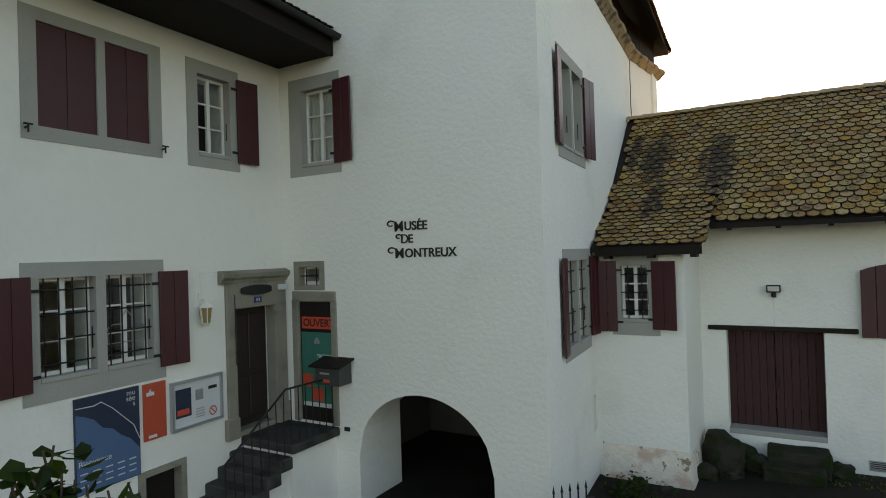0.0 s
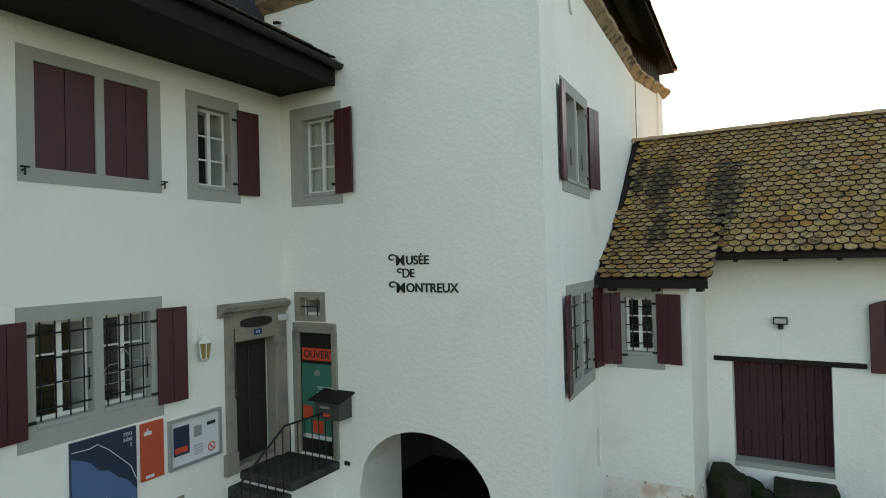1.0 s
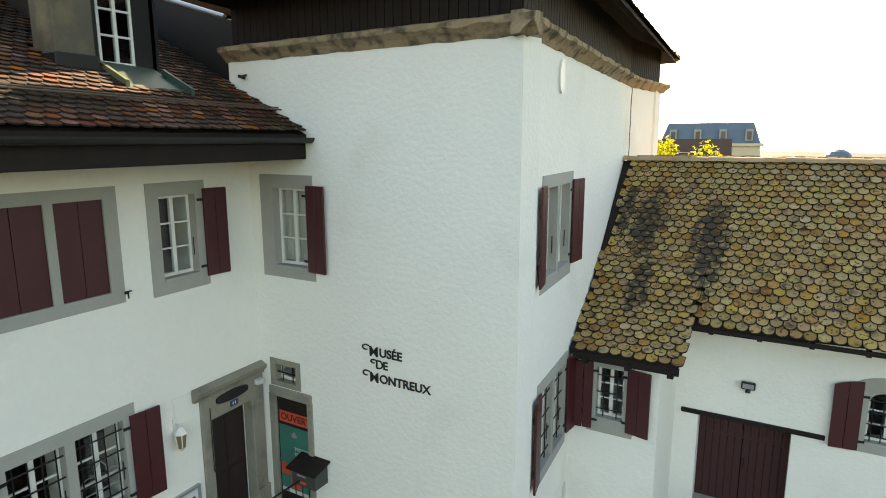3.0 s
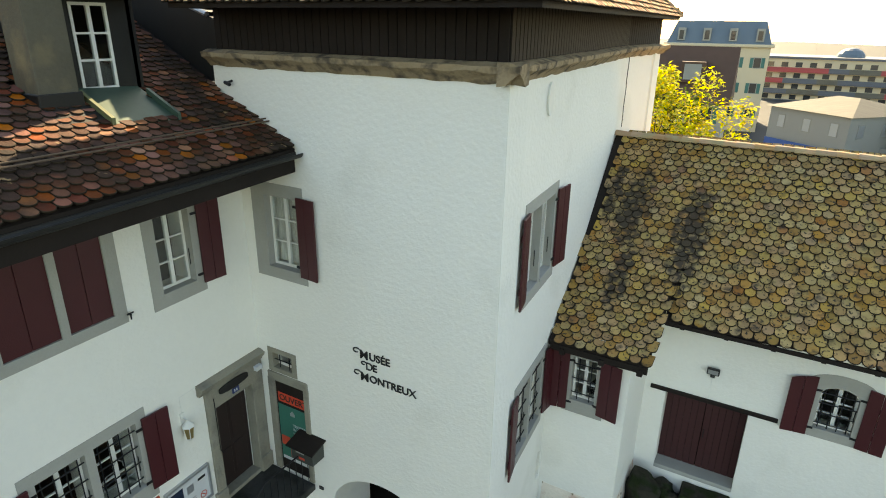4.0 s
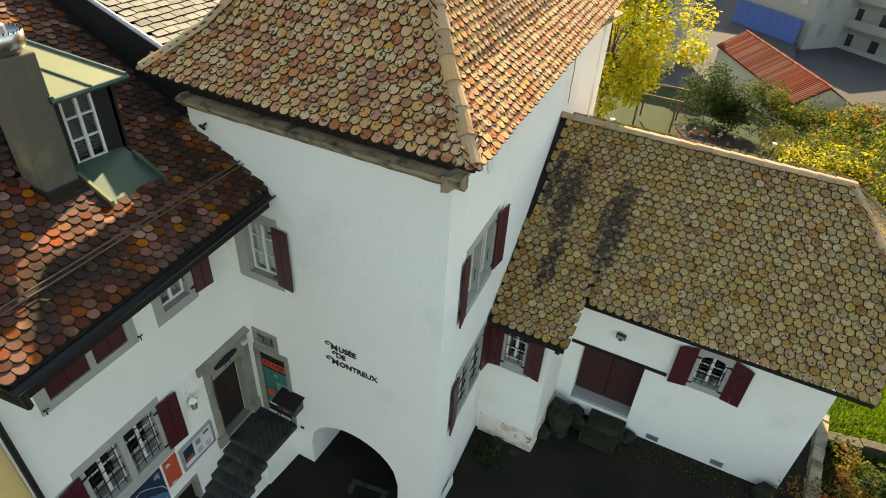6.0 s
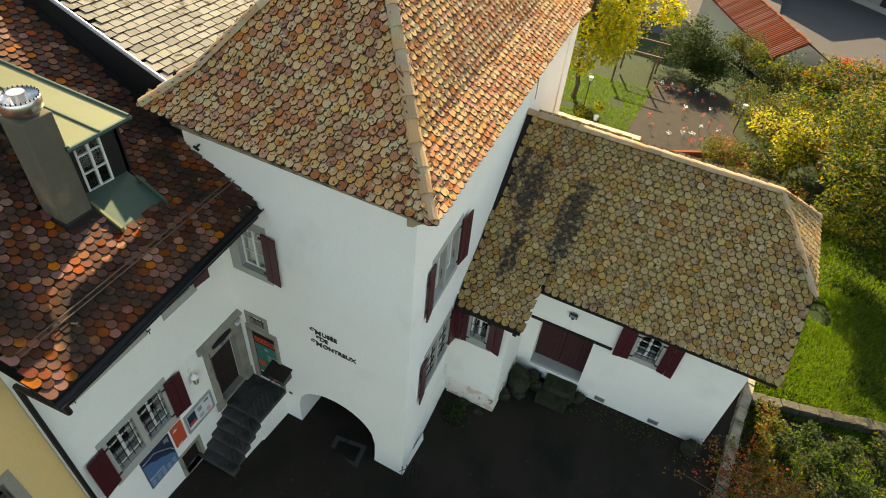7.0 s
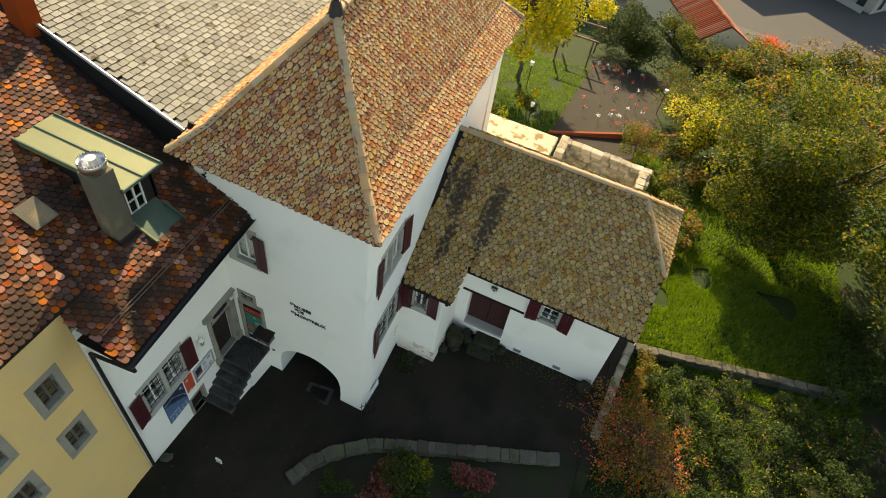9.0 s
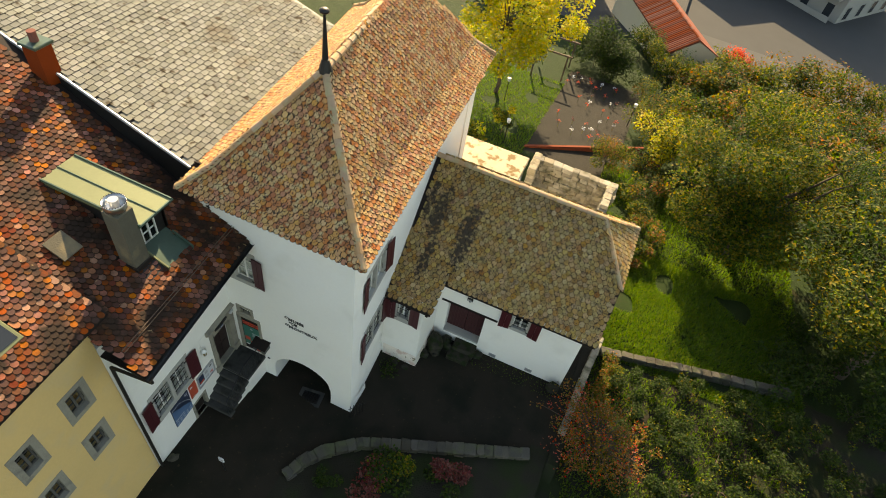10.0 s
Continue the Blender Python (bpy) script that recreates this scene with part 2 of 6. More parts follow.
M["gold"] = mat("brass_yellow", (0.36, 0.27, 0.11), 0.4, 0.6)
M["blue_plate"] = mat("blue_enamel", (0.02, 0.04, 0.14), 0.3)
M["mailbox"] = mat("grey_green_paint", (0.045, 0.05, 0.045), 0.5, var=0.15)
M["cream_wall"] = mat("cream_render", (0.55, 0.47, 0.33), 0.9, var=0.06, scale=0.4)
M["pale_wall"] = mat("pale_render", (0.30, 0.295, 0.265), 0.9, var=0.06, scale=0.4)
M["pale_roof"] = mat("pale_metal_roof", (0.135, 0.125, 0.10), 0.8, var=0.3, scale=0.6, fine=6, stretch=(1, 4, 1))
M["brown_roof"] = mat("brown_tile_roof", (0.10, 0.06, 0.045), 0.85, var=0.2, scale=0.6)
M["blue_slate"] = mat("blue_grey_slate_roof", (0.10, 0.14, 0.18), 0.6, var=0.15, scale=0.6)
M["red_band"] = mat("red_facade_band", (0.36, 0.06, 0.06), 0.7)
M["grey_band"] = mat("grey_facade_band", (0.10, 0.11, 0.13), 0.7)
M["blue_fence"] = mat("blue_hoarding", (0.03, 0.09, 0.30), 0.6, var=0.2, scale=0.5)
M["far_glass"] = mat("dark_window_glass", (0.03, 0.035, 0.04), 0.15)
M["teal"] = mat("teal_shutter_paint", (0.03, 0.13, 0.11), 0.6)
M["red_roof"] = mat("red_clay_pantile", (0.17, 0.042, 0.02), 0.95, var=0.15, scale=1.0, fine=15, rnd=0.25)
M["road"] = mat("grey_road", (0.055, 0.055, 0.053), 0.9, var=0.1, scale=0.4)
# gravel set nearly black; partial shade over the bed is in this colour
M["gravel"] = mat("dark_gravel", (0.022, 0.0195, 0.0145), 0.95, var=0.25, scale=2, fine=60, bump=0.01, bump_scale=60)
M["curtain"] = mat("cream_curtain", (0.55, 0.52, 0.46), 0.9, var=0.08, scale=3, fine=20, stretch=(6, 6, 0.6))


# ---- helpers of the builder ----
def part(name, bm, material, parent=None, label="", smooth=False):
    """Links a bmesh (or mesh) as one object under parent."""
    if isinstance(bm, bmesh.types.BMesh):
        me = bpy.data.meshes.new(name)
        bm.normal_update()
        bm.to_mesh(me)
        bm.free()
    else:
        me = bm
    if material is not None and not me.materials:
        me.materials.append(material)
    if smooth:
        for p in me.polygons:
            p.use_smooth = True
    ob = new(name, me)
    if parent is not None:
        ob.parent = parent
    if label:
        ob["label"] = label
    return ob


def empty(name, m, label, category, group="", kind=""):
    e = new(name)
    e.matrix_world = m
    e.empty_display_size = 0.1
    return tagged(e, label, category, group, kind)


def box(bm, x0, y0, z0, x1, y1, z1, bevel=0.0, m=None):
    co = [(x, y, z) for z in (z0, z1) for x, y in ((x0, y0), (x1, y0), (x1, y1), (x0, y1))]
    v = [bm.verts.new(c) for c in co]
    fs = [bm.faces.new([v[i] for i in q]) for q in ((3, 2, 1, 0), (4, 5, 6, 7), (0, 1, 5, 4), (1, 2, 6, 5), (2, 3, 7, 6), (3, 0, 4, 7))]
    if bevel:
        es = list({e for f in fs for e in f.edges})
        r = bmesh.ops.bevel(bm, geom=es, offset=bevel, segments=1, affect="EDGES", profile=0.5)
        v = list({w for f in r["faces"] for w in f.verts} | {w for w in v if w.is_valid})
    if m is not None:
        for w in v:
            w.co = m @ w.co
    return v


def bar(bm, a, b, r, sides=6, r2=None):
    """A round bar from a to b."""
    a, b = Vector(a), Vector(b)
    q = (b - a).to_track_quat("Z", "Y").to_matrix()
    r2 = r if r2 is None else r2
    lo, hi = [], []
    for i in range(sides):
        d = Vector((math.cos(2 * math.pi * i / sides), math.sin(2 * math.pi * i / sides), 0))
        lo.append(bm.verts.new(a + q @ (d * r)))
        hi.append(bm.verts.new(b + q @ (d * r2)))
    for i in range(sides):
        j = (i + 1) % sides
        bm.faces.new((lo[i], lo[j], hi[j], hi[i]))
    bm.faces.new(lo[::-1])
    bm.faces.new(hi)


def prism(bm, pts, a, b, frame_m=None):
    """A solid between a and b along the third axis with outline pts (counter-clockwise)."""
    fm = frame_m or Matrix.Identity(4)
    lo = [bm.verts.new(fm @ Vector((p[0], p[1], a))) for p in pts]
    hi = [bm.verts.new(fm @ Vector((p[0], p[1], b))) for p in pts]
    n = len(pts)
    for i in range(n):
        j = (i + 1) % n
        bm.faces.new((lo[i], lo[j], hi[j], hi[i]))
    bm.faces.new(lo[::-1])
    bm.faces.new(hi)


def wall(name, a, b, z0, top, thick, holes=(), material=None, label="", step=0.0):
    """A wall of thickness thick, its outer face from a to b (outer side to the right of a->b). top: height, or a function of the distance u.
    holes: (u0, u1, zlo, zhi) or (u0, u1, zlo, function of u)."""
    a, b = Vector((a[0], a[1], 0)), Vector((b[0], b[1], 0))
    L = (b - a).length
    e = (b - a) / L
    nin = Vector((-e.y, e.x, 0)) * thick
    topf = top if callable(top) else (lambda u: top)
    us = {0.0, L}
    for h in holes:
        us |= {h[0], h[1]}
        if callable(h[3]):
            us |= {h[0] + (h[1] - h[0]) * i / 24 for i in range(25)}
    if step:
        us |= {L * i / max(1, round(L / step)) for i in range(max(1, round(L / step)))}
    us = sorted(us)
    us = [u for i, u in enumerate(us) if i == 0 or u - us[i - 1] > 1e-5]
    bm = bmesh.new()
    def P(u, z, inner=False):
        return bm.verts.new(a + e * u + (nin if inner else Vector()) + Vector((0, 0, z)))
    def quad(*c):
        bm.faces.new([P(*q) for q in c])
    hz = lambda h, u: h[3](u) if callable(h[3]) else h[3]
    for u, w in zip(us, us[1:]):
        mid = (u + w) / 2
        edges = [(z0, z0)]
        for h in sorted((h for h in holes if h[0] < mid < h[1]), key=lambda h: h[2]):
            edges += [(h[2], h[2]), (hz(h, u), hz(h, w))]
        edges.append((topf(u), topf(w)))
        for (l0, l1), (t0, t1) in zip(edges[::2], edges[1::2]):
            if t0 - l0 < 1e-4 and t1 - l1 < 1e-4:
                continue
            quad((u, l0), (w, l1), (w, t1), (u, t0))
            quad((w, l1, True), (u, l0, True), (u, t0, True), (w, t1, True))
            quad((u, l0, True), (w, l1, True), (w, l1), (u, l0))
            quad((u, t0), (w, t1), (w, t1, True), (u, t0, True))
    for h in holes:
        quad((h[0], h[2]), (h[0], hz(h, h[0])), (h[0], hz(h, h[0]), True), (h[0], h[2], True))
        quad((h[1], h[2], True), (h[1], hz(h, h[1]), True), (h[1], hz(h, h[1])), (h[1], h[2]))
    quad((0, z0, True), (0, z0), (0, topf(0)), (0, topf(0), True))
    quad((L, z0), (L, z0, True), (L, topf(L), True), (L, topf(L)))
    bmesh.ops.remove_doubles(bm, verts=bm.verts, dist=1e-5)
    ob = part(name, bm, material or M["plaster"])
    return tagged(ob, label, "wall", kind="structure")


def slab(bm, pts, down):
    """A sheet of thickness down under the polygon pts (seen from above counter-clockwise)."""
    top = [bm.verts.new(p) for p in pts]
    low = [bm.verts.new(Vector(p) - Vector((0, 0, down))) for p in pts]
    n = len(pts)
    bm.faces.new(top)
    bm.faces.new(low[::-1])
    for i in range(n):
        j = (i + 1) % n
        bm.faces.new((top[j], top[i], low[i], low[j]))

# ---- ground ----
def ground_z(x, y):
    """Height of the land: the yard, the falling gardens and the town below."""
    z = 0.0
    if y < 0:
        z += min(0.55, -0.10 * y) * max(0.0, min(1.0, -x / 4.0))
    if x < 7.75:
        z += 0.06 * max(0.0, min(1.0, (x - 2.0) / 5.0)) * max(0.0, min(1.0, (y - 1.0) / 3.0))
    if x > 8.2 or (y < 1.2 and x > 7.75):
        z = -0.45 - 0.02 * (x - 8.2)
    elif x > 7.75:
        z = 0.1
    if y > 9:
        z -= 0.13 * (min(y, 60) - 9)
    return z


FRONT = [(-0.8, -3.2), (-0.55, -2.6), (-0.06, -1.9), (1.07, -0.98), (3.1, -0.12), (4.83, 0.58), (6.74, 1.37)]   # low wall along the yard
def front_y(x):
    for (x0, y0), (x1, y1) in zip(FRONT, FRONT[1:]):
        if x0 <= x <= x1:
            return y0 + (y1 - y0) * (x - x0) / (x1 - x0)
    return -99.0 if x < FRONT[0][0] else 1.37 + (x - 6.74) * 0.9


def build_ground():
    xs = [-900, -200, -60, -30] + [-16 + i for i in range(14)] + [-2 + 0.5 * i for i in range(20)] + [7.74, 7.76, 8.19, 8.21] + [8.5 + 0.5 * i for i in range(24)] + [21, 24, 28, 32, 40, 60, 120, 300, 900]
    ys = [-900, -200, -60, -30, -20, -14, -10] + [-8 + 0.5 * i for i in range(44)] + [14 + i for i in range(24)] + [40, 45, 50, 55, 60, 70, 80, 90, 120, 200, 900]
    bm = bmesh.new()
    g = [[bm.verts.new((x, y, ground_z(x, min(y, 60)))) for y in ys] for x in xs]
    for i in range(len(xs) - 1):
        for j in range(len(ys) - 1):
            f = bm.faces.new((g[i][j], g[i + 1][j], g[i + 1][j + 1], g[i][j + 1]))
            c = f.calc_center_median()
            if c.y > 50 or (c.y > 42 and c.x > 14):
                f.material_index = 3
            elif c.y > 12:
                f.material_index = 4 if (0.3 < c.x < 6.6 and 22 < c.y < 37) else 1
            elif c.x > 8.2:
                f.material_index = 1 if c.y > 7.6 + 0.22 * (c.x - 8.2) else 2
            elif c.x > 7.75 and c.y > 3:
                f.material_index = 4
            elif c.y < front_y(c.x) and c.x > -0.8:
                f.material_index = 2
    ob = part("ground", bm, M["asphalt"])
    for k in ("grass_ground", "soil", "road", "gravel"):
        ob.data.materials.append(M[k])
    tagged(ob, "dark asphalt yard with gardens and a road below", "ground", kind="structure")


build_ground()

# ---- tower ----
LX = -4.93                       # outer face of the left wing
RL = 0.075                       # the tower's side wall runs slightly inwards
TZ = 9.30                        # top of the tower walls
TY = 10.75
def arch(u0, u1, spring, rise):
    return lambda u: spring + rise * math.sqrt(max(0.0, 1 - ((u - (u0 + u1) / 2) / ((u1 - u0) / 2)) ** 2))


R = lambda y: (-RL * y, y)
wall("wall_tower_front", (-5.33, 0), (-0.003, 0), -0.3, TZ, 0.6,
     [(5.33 - 3.36, 5.33 - 0.88, -0.3, arch(5.33 - 3.36, 5.33 - 0.88, 0.85, 1.1)), (5.33 - 4.46, 5.33 - 3.72, 5.80, 7.13),
      (5.33 - 4.62, 5.33 - 4.12, 3.68, 4.02), (5.33 - 4.66, 5.33 - 3.88, 1.30, 3.42)], label="rough white plaster tower wall with an archway")
wall("wall_tower_side", R(0.06), R(8.3), -0.3, TZ, 0.6, [(1.13, 2.55, 5.82, 7.20), (1.15, 2.6, 2.62, 4.0), (2.72, 2.95, 0.85, arch(2.72, 2.95, 1.42, 0.1))], label="rough white plaster tower side wall")
wall("wall_tower_side_far", R(8.3), (-0.38, TY), -0.3, TZ, 0.6, label="cream-lit far part of the tower side wall")
wall("wall_tower_back", (-0.385, TY), (-5.327, TY), -3, TZ, 0.6, label="white plaster back wall of the tower")
wall("wall_tower_left", (-5.33, TY - 0.01), (-5.33, 0.01), -0.3, TZ, 0.4, label="white plaster side wall of the tower")
bm = bmesh.new()
box(bm, -0.75, 2.60, 0.7, -0.45, 3.05, 1.6)
tagged(part("wall_niche_back", bm, M["plaster"]), "white plaster back of a small wall niche", "wall", kind="structure")
# flared foot of the tower corner
bm = bmesh.new()
prism(bm, [(-0.88, 0.003), (-0.88, -0.05), (0.05, -0.06), (0.05, 1.2), (0.003, 1.2), (0.003, 0.003)], -0.3, 0.35)
for v in bm.verts:
    if v.co.z > 0.3:
        v.co.x -= 0.055 if v.co.x > 0.01 else 0.0
        v.co.y += 0.055 if v.co.y < -0.01 else 0.0
tagged(part("wall_tower_foot", bm, M["plaster"]), "flared white plaster foot of the tower", "wall", kind="structure")
# passage behind the archway
wall("wall_passage_left", (-3.36, 1.2), (-3.36, 0.595), -0.3, 2.6, -0.3, label="white plaster side of the archway")
# walls past the reveal carry the passage's shade as a dark colour
wall("wall_passage_room", (-4.6, 1.2), (-4.6, 4.2), -0.3, 2.6, 0.2, material=M["room"], label="wall of the vaulted passage, its shade darkened into the colour")
wall("wall_passage_right", (-0.88, 4.2), (-0.88, 0.595), -0.3, 2.6, 0.2, material=M["room"], label="wall of the vaulted passage, its shade darkened into the colour")
wall("wall_passage_back", (-4.8, 4.2), (-0.7, 4.2), -0.3, 2.6, 0.2, [(2.0, 2.8, -0.3, 1.8)], M["room"], label="back wall of the passage with a doorway, shade darkened into its colour")
bm = bmesh.new()
box(bm, -4.8, 0.55, 2.05, -0.6, 4.5, 2.25)
tagged(part("ceiling_passage", bm, M["dark_wood"]), "dark timber ceiling of the passage", "ceiling", kind="structure")
bm = bmesh.new()
box(bm, -3.3, 4.42, -0.3, -2.2, 4.5, 1.9)
tagged(part("door_1", bm, M["dark_wood"]), "dark wooden door at the end of the passage", "door", kind="structure")

# ---- left wing, its front slightly askew to the tower ----
LM = pose(-4.98, 0, 0, 0, 0, 90 + math.degrees(math.atan(0.05)))
def on_wing(u):
    """The place on the wing's front at distance u along it from the tower."""
    p = LM @ Vector((u, 0, 0))
    return p.x, p.y


wall("wall_left_wing", on_wing(-4.995), on_wing(-0.003), -0.3, 8.0, 0.5,
     [(4.995 - 4.17, 4.995 - 3.40, 5.84, 7.14), (4.995 - 3.31, 4.995 - 2.64, 5.84, 7.14), (4.995 - 1.83, 4.995 - 1.17, 5.84, 7.10),
      (4.995 - 4.21, 4.995 - 3.49, 2.80, 4.03), (4.995 - 3.38, 4.995 - 2.67, 2.80, 4.03), (4.995 - 1.21, 4.995 - 0.29, 1.30, 3.38), (4.995 - 2.88, 4.995 - 2.28, 0.3, 1.2)],
     label="white plaster wall of the museum wing")
wall("wall_wing_back", (-11.5, 0.0), (-11.5, -5.0), -0.3, 11.5, 0.3, label="white plaster back wall of the wing")
wall("wall_wing_inner", (-11.2, -0.4), (-5.7, -0.4), -0.3, 8.4, 0.2, material=M["room"], label="inner wall of the wing, room shade darkened into the colour")
for z in (0.9, 4.9):
    bm = bmesh.new()
    box(bm, -11.2, -5.0, z, LX - 0.52, -0.45, z + 0.2)
    tagged(part("floor", bm, M["old_wood"]), "dim timber floor inside the wing", "floor", kind="structure")

# ---- yellow house ----
YWIN = [(-6.30, -5.79, 6.60, 7.50), (-6.37, -5.87, 4.55, 5.42), (-7.89, -7.42, 6.42, 7.38), (-7.95, -7.45, 4.40, 5.30), (-9.45, -8.95, 6.30, 7.20), (-9.5, -9.0, 4.20, 5.10)]
wall("wall_yellow_house", on_wing(-12.0), on_wing(-5.003), -0.3, 8.95, 0.5, [(12 + a, 12 + b, c, d) for a, b, c, d in YWIN], M["yellow_plaster"], "yellow plaster wall of the neighbouring house")
wall("wall_yellow_side", (-4.735, -5.0), (-11.5, -5.0), -0.3, lambda u: 8.95 + 0.48 * u, 0.4, (), M["yellow_plaster"], "yellow plaster side wall above the wing")
wall("wall_yellow_back", (-11.5, -5.4), (-11.5, -12.0), -0.3, 12.0, 0.3, (), M["yellow_plaster"], "yellow plaster back wall")
wall("wall_yellow_far", (-11.5, -12.0), (on_wing(-12.0)[0], -12.003), -0.3, 8.9, 0.3, (), M["yellow_plaster"], "yellow plaster end wall")

# ---- barn ----
BX = 7.32
wall("wall_bay_front", (-0.4, 3.1), (1.347, 3.1), -0.2, 4.35, 0.4, [(0.4 + 0.25, 0.4 + 0.76, 2.87, 3.86)], label="white plaster wall of the projecting bay")
wall("wall_bay_side", (1.35, 3.11), (1.35, 4.997), -0.2, lambda u: 4.30 + 0.3 * u, 0.3, label="white plaster side of the bay")
wall("wall_barn_front", (1.0, 5.0), (BX - 0.003, 5.0), -0.2, 5.05, 0.45,
     [(0.80, 2.42, 0.55, 2.52), (3.5, 4.15, 2.62, arch(3.5, 4.15, 3.42, 0.18))], label="white plaster barn wall with a gate")
wall("wall_barn_gable", (BX, 5.01), (BX, 10.39), -1.0, lambda u: min(6.15, 5.0 + min(u, 5.4 - u) * 0.82), 0.45, label="white plaster barn gable wall", step=0.2)
wall("wall_barn_back", (BX - 0.003, 10.4), (-0.8, 10.4), -1.0, 5.0, 0.45, label="white plaster back wall of the barn")
bm = bmesh.new()
prism(bm, [(-0.15, 3.02), (1.40, 3.02), (1.42, 3.12), (1.42, 5.0), (-0.15, 5.0)], -0.1, 0.62)
for v in bm.verts:
    if v.co.z > 0.3:
        v.co.y = max(v.co.y, 3.095) if v.co.y < 3.5 else v.co.y
        v.co.x = min(v.co.x, 1.34)
tagged(part("wall_bay_foot", bm, M["flaked_lit"]), "worn, flaking plaster foot of the bay with reflected sun in its colour", "wall", kind="structure")

# ---- roofs ----
def beaver(w, ln, t, n=6):
    """Outline of a round-ended clay tile as (verts, faces): x across, y up the slope, tip at the origin."""
    pts = [(-w / 2 * math.cos(math.pi * i / n), w * 0.42 * (1 - math.sin(math.pi * i / n))) for i in range(n + 1)] + [(w / 2, ln), (-w / 2, ln)]
    lift = lambda y: 0.036 * (1 - y / ln)
    v = [(x, y, lift(y) + t) for x, y in pts] + [(x, y, lift(y)) for x, y in pts]
    k = len(pts)
    # inner face, then the shadow-dark border along the round end, then the rim
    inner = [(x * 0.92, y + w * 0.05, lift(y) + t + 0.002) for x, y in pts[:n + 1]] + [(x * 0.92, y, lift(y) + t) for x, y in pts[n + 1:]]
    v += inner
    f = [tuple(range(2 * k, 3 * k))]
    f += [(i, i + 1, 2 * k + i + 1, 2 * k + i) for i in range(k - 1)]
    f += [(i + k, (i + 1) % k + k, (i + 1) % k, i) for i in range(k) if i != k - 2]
    return v, f


def slate_shape(w, ln, t):
    lift = lambda y: 0.034 * (1 - y / ln)
    w *= 0.95
    pts = [(-w / 2, 0), (w / 2, 0), (w / 2, ln), (-w / 2, ln)]
    v = [(x, y, lift(y) + t) for x, y in pts] + [(x, y, lift(y)) for x, y in pts]
    return v, [(0, 1, 2, 3)] + [(i + 4, (i + 1) % 4 + 4, (i + 1) % 4, i) for i in range(4)]


LATE_TILES = []     # laid at the end of the file


def tiled(roof, o, e, profile, left, right, w, step, material, name="tile", shape=beaver, thick=0.018, parts=300, skip=None):
    LATE_TILES.append((roof, o, e, profile, left, right, w, step, material, name, shape, thick, parts, skip))


def lay(roof, o, e, profile, left, right, w, step, material, name, shape, thick, parts, skip):
    """Rows of tiles from the eave up. profile: (inward, height) of the slope's line from the eave; left, right: limits along the eave by inward distance."""
    rng = random.Random(len(name) + round(abs(o[0]) * 100))
    o, e = Vector(o), Vector((e[0], e[1], 0)).normalized()
    inn = Vector((-e.y, e.x, 0))
    segs, total = [], 0.0
    for (d0, z0), (d1, z1) in zip(profile, profile[1:]):
        ln = math.hypot(d1 - d0, z1 - z0)
        segs.append((total, total + ln, d0, z0, (d1 - d0) / ln, (z1 - z0) / ln))
        total += ln
    tv, tf = shape(w * 0.97, step * 1.75, thick)
    me = bpy.data.meshes.new(name)
    me.from_pydata(tv, [], tf)
    me.materials.append(material)
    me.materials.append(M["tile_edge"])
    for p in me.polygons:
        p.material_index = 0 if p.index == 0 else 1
    V, F, count = [], [], 0
    i = 0
    while i * step < total - step * 0.4:
        s = i * step
        sg = next(g for g in segs if s < g[1] or g is segs[-1])
        d, z = sg[2] + (s - sg[0]) * sg[4], sg[3] + (s - sg[0]) * sg[5]
        up = inn * sg[4] + Vector((0, 0, sg[5]))
        nrm = e.cross(up)
        l, r = left(d), right(d)
        j0, j1 = math.ceil(l / w - 1), math.floor(r / w + 1)
        for j in range(j0, j1 + 1):
            u = (j + 0.5 * (i % 2)) * w
            if u < l + w * 0.15 or u > r - w * 0.15:
                continue
            p = o + e * u + inn * d + Vector((0, 0, z)) + nrm * (0.004 + rng.uniform(0, 0.007)) + up * rng.uniform(-0.012, 0.012)
            if skip and skip(p):
                continue
            m = Matrix((e, up, nrm)).transposed().to_4x4()
            m = Matrix.Translation(p) @ m @ pose(0, 0, 0, rng.uniform(-1, 1.2), rng.uniform(-1.2, 1.2), rng.uniform(-2, 2))
            if count < parts:
                ob = new(name, me)
                ob.parent = roof
                ob.matrix_world = m
            else:
                b = len(V)
                V += [m @ Vector(q) for q in tv]
                F += [tuple(b + k for k in f) for f in tf]
            count += 1
        i += 1
    if V:
        me = bpy.data.meshes.new(name + "s")
        me.from_pydata(V, [], F)
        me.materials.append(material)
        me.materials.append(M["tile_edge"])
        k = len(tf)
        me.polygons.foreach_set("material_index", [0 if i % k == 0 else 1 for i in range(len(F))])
        ob = new("tile_field", me)
        ob.parent = roof
        tagged(ob, kind="stuff")


def deck(name, polys, material, label, down=0.1):
    bm = bmesh.new()
    for p in polys:
        slab(bm, p, down)
    return tagged(part(name, bm, material), label, "roof", kind="structure")


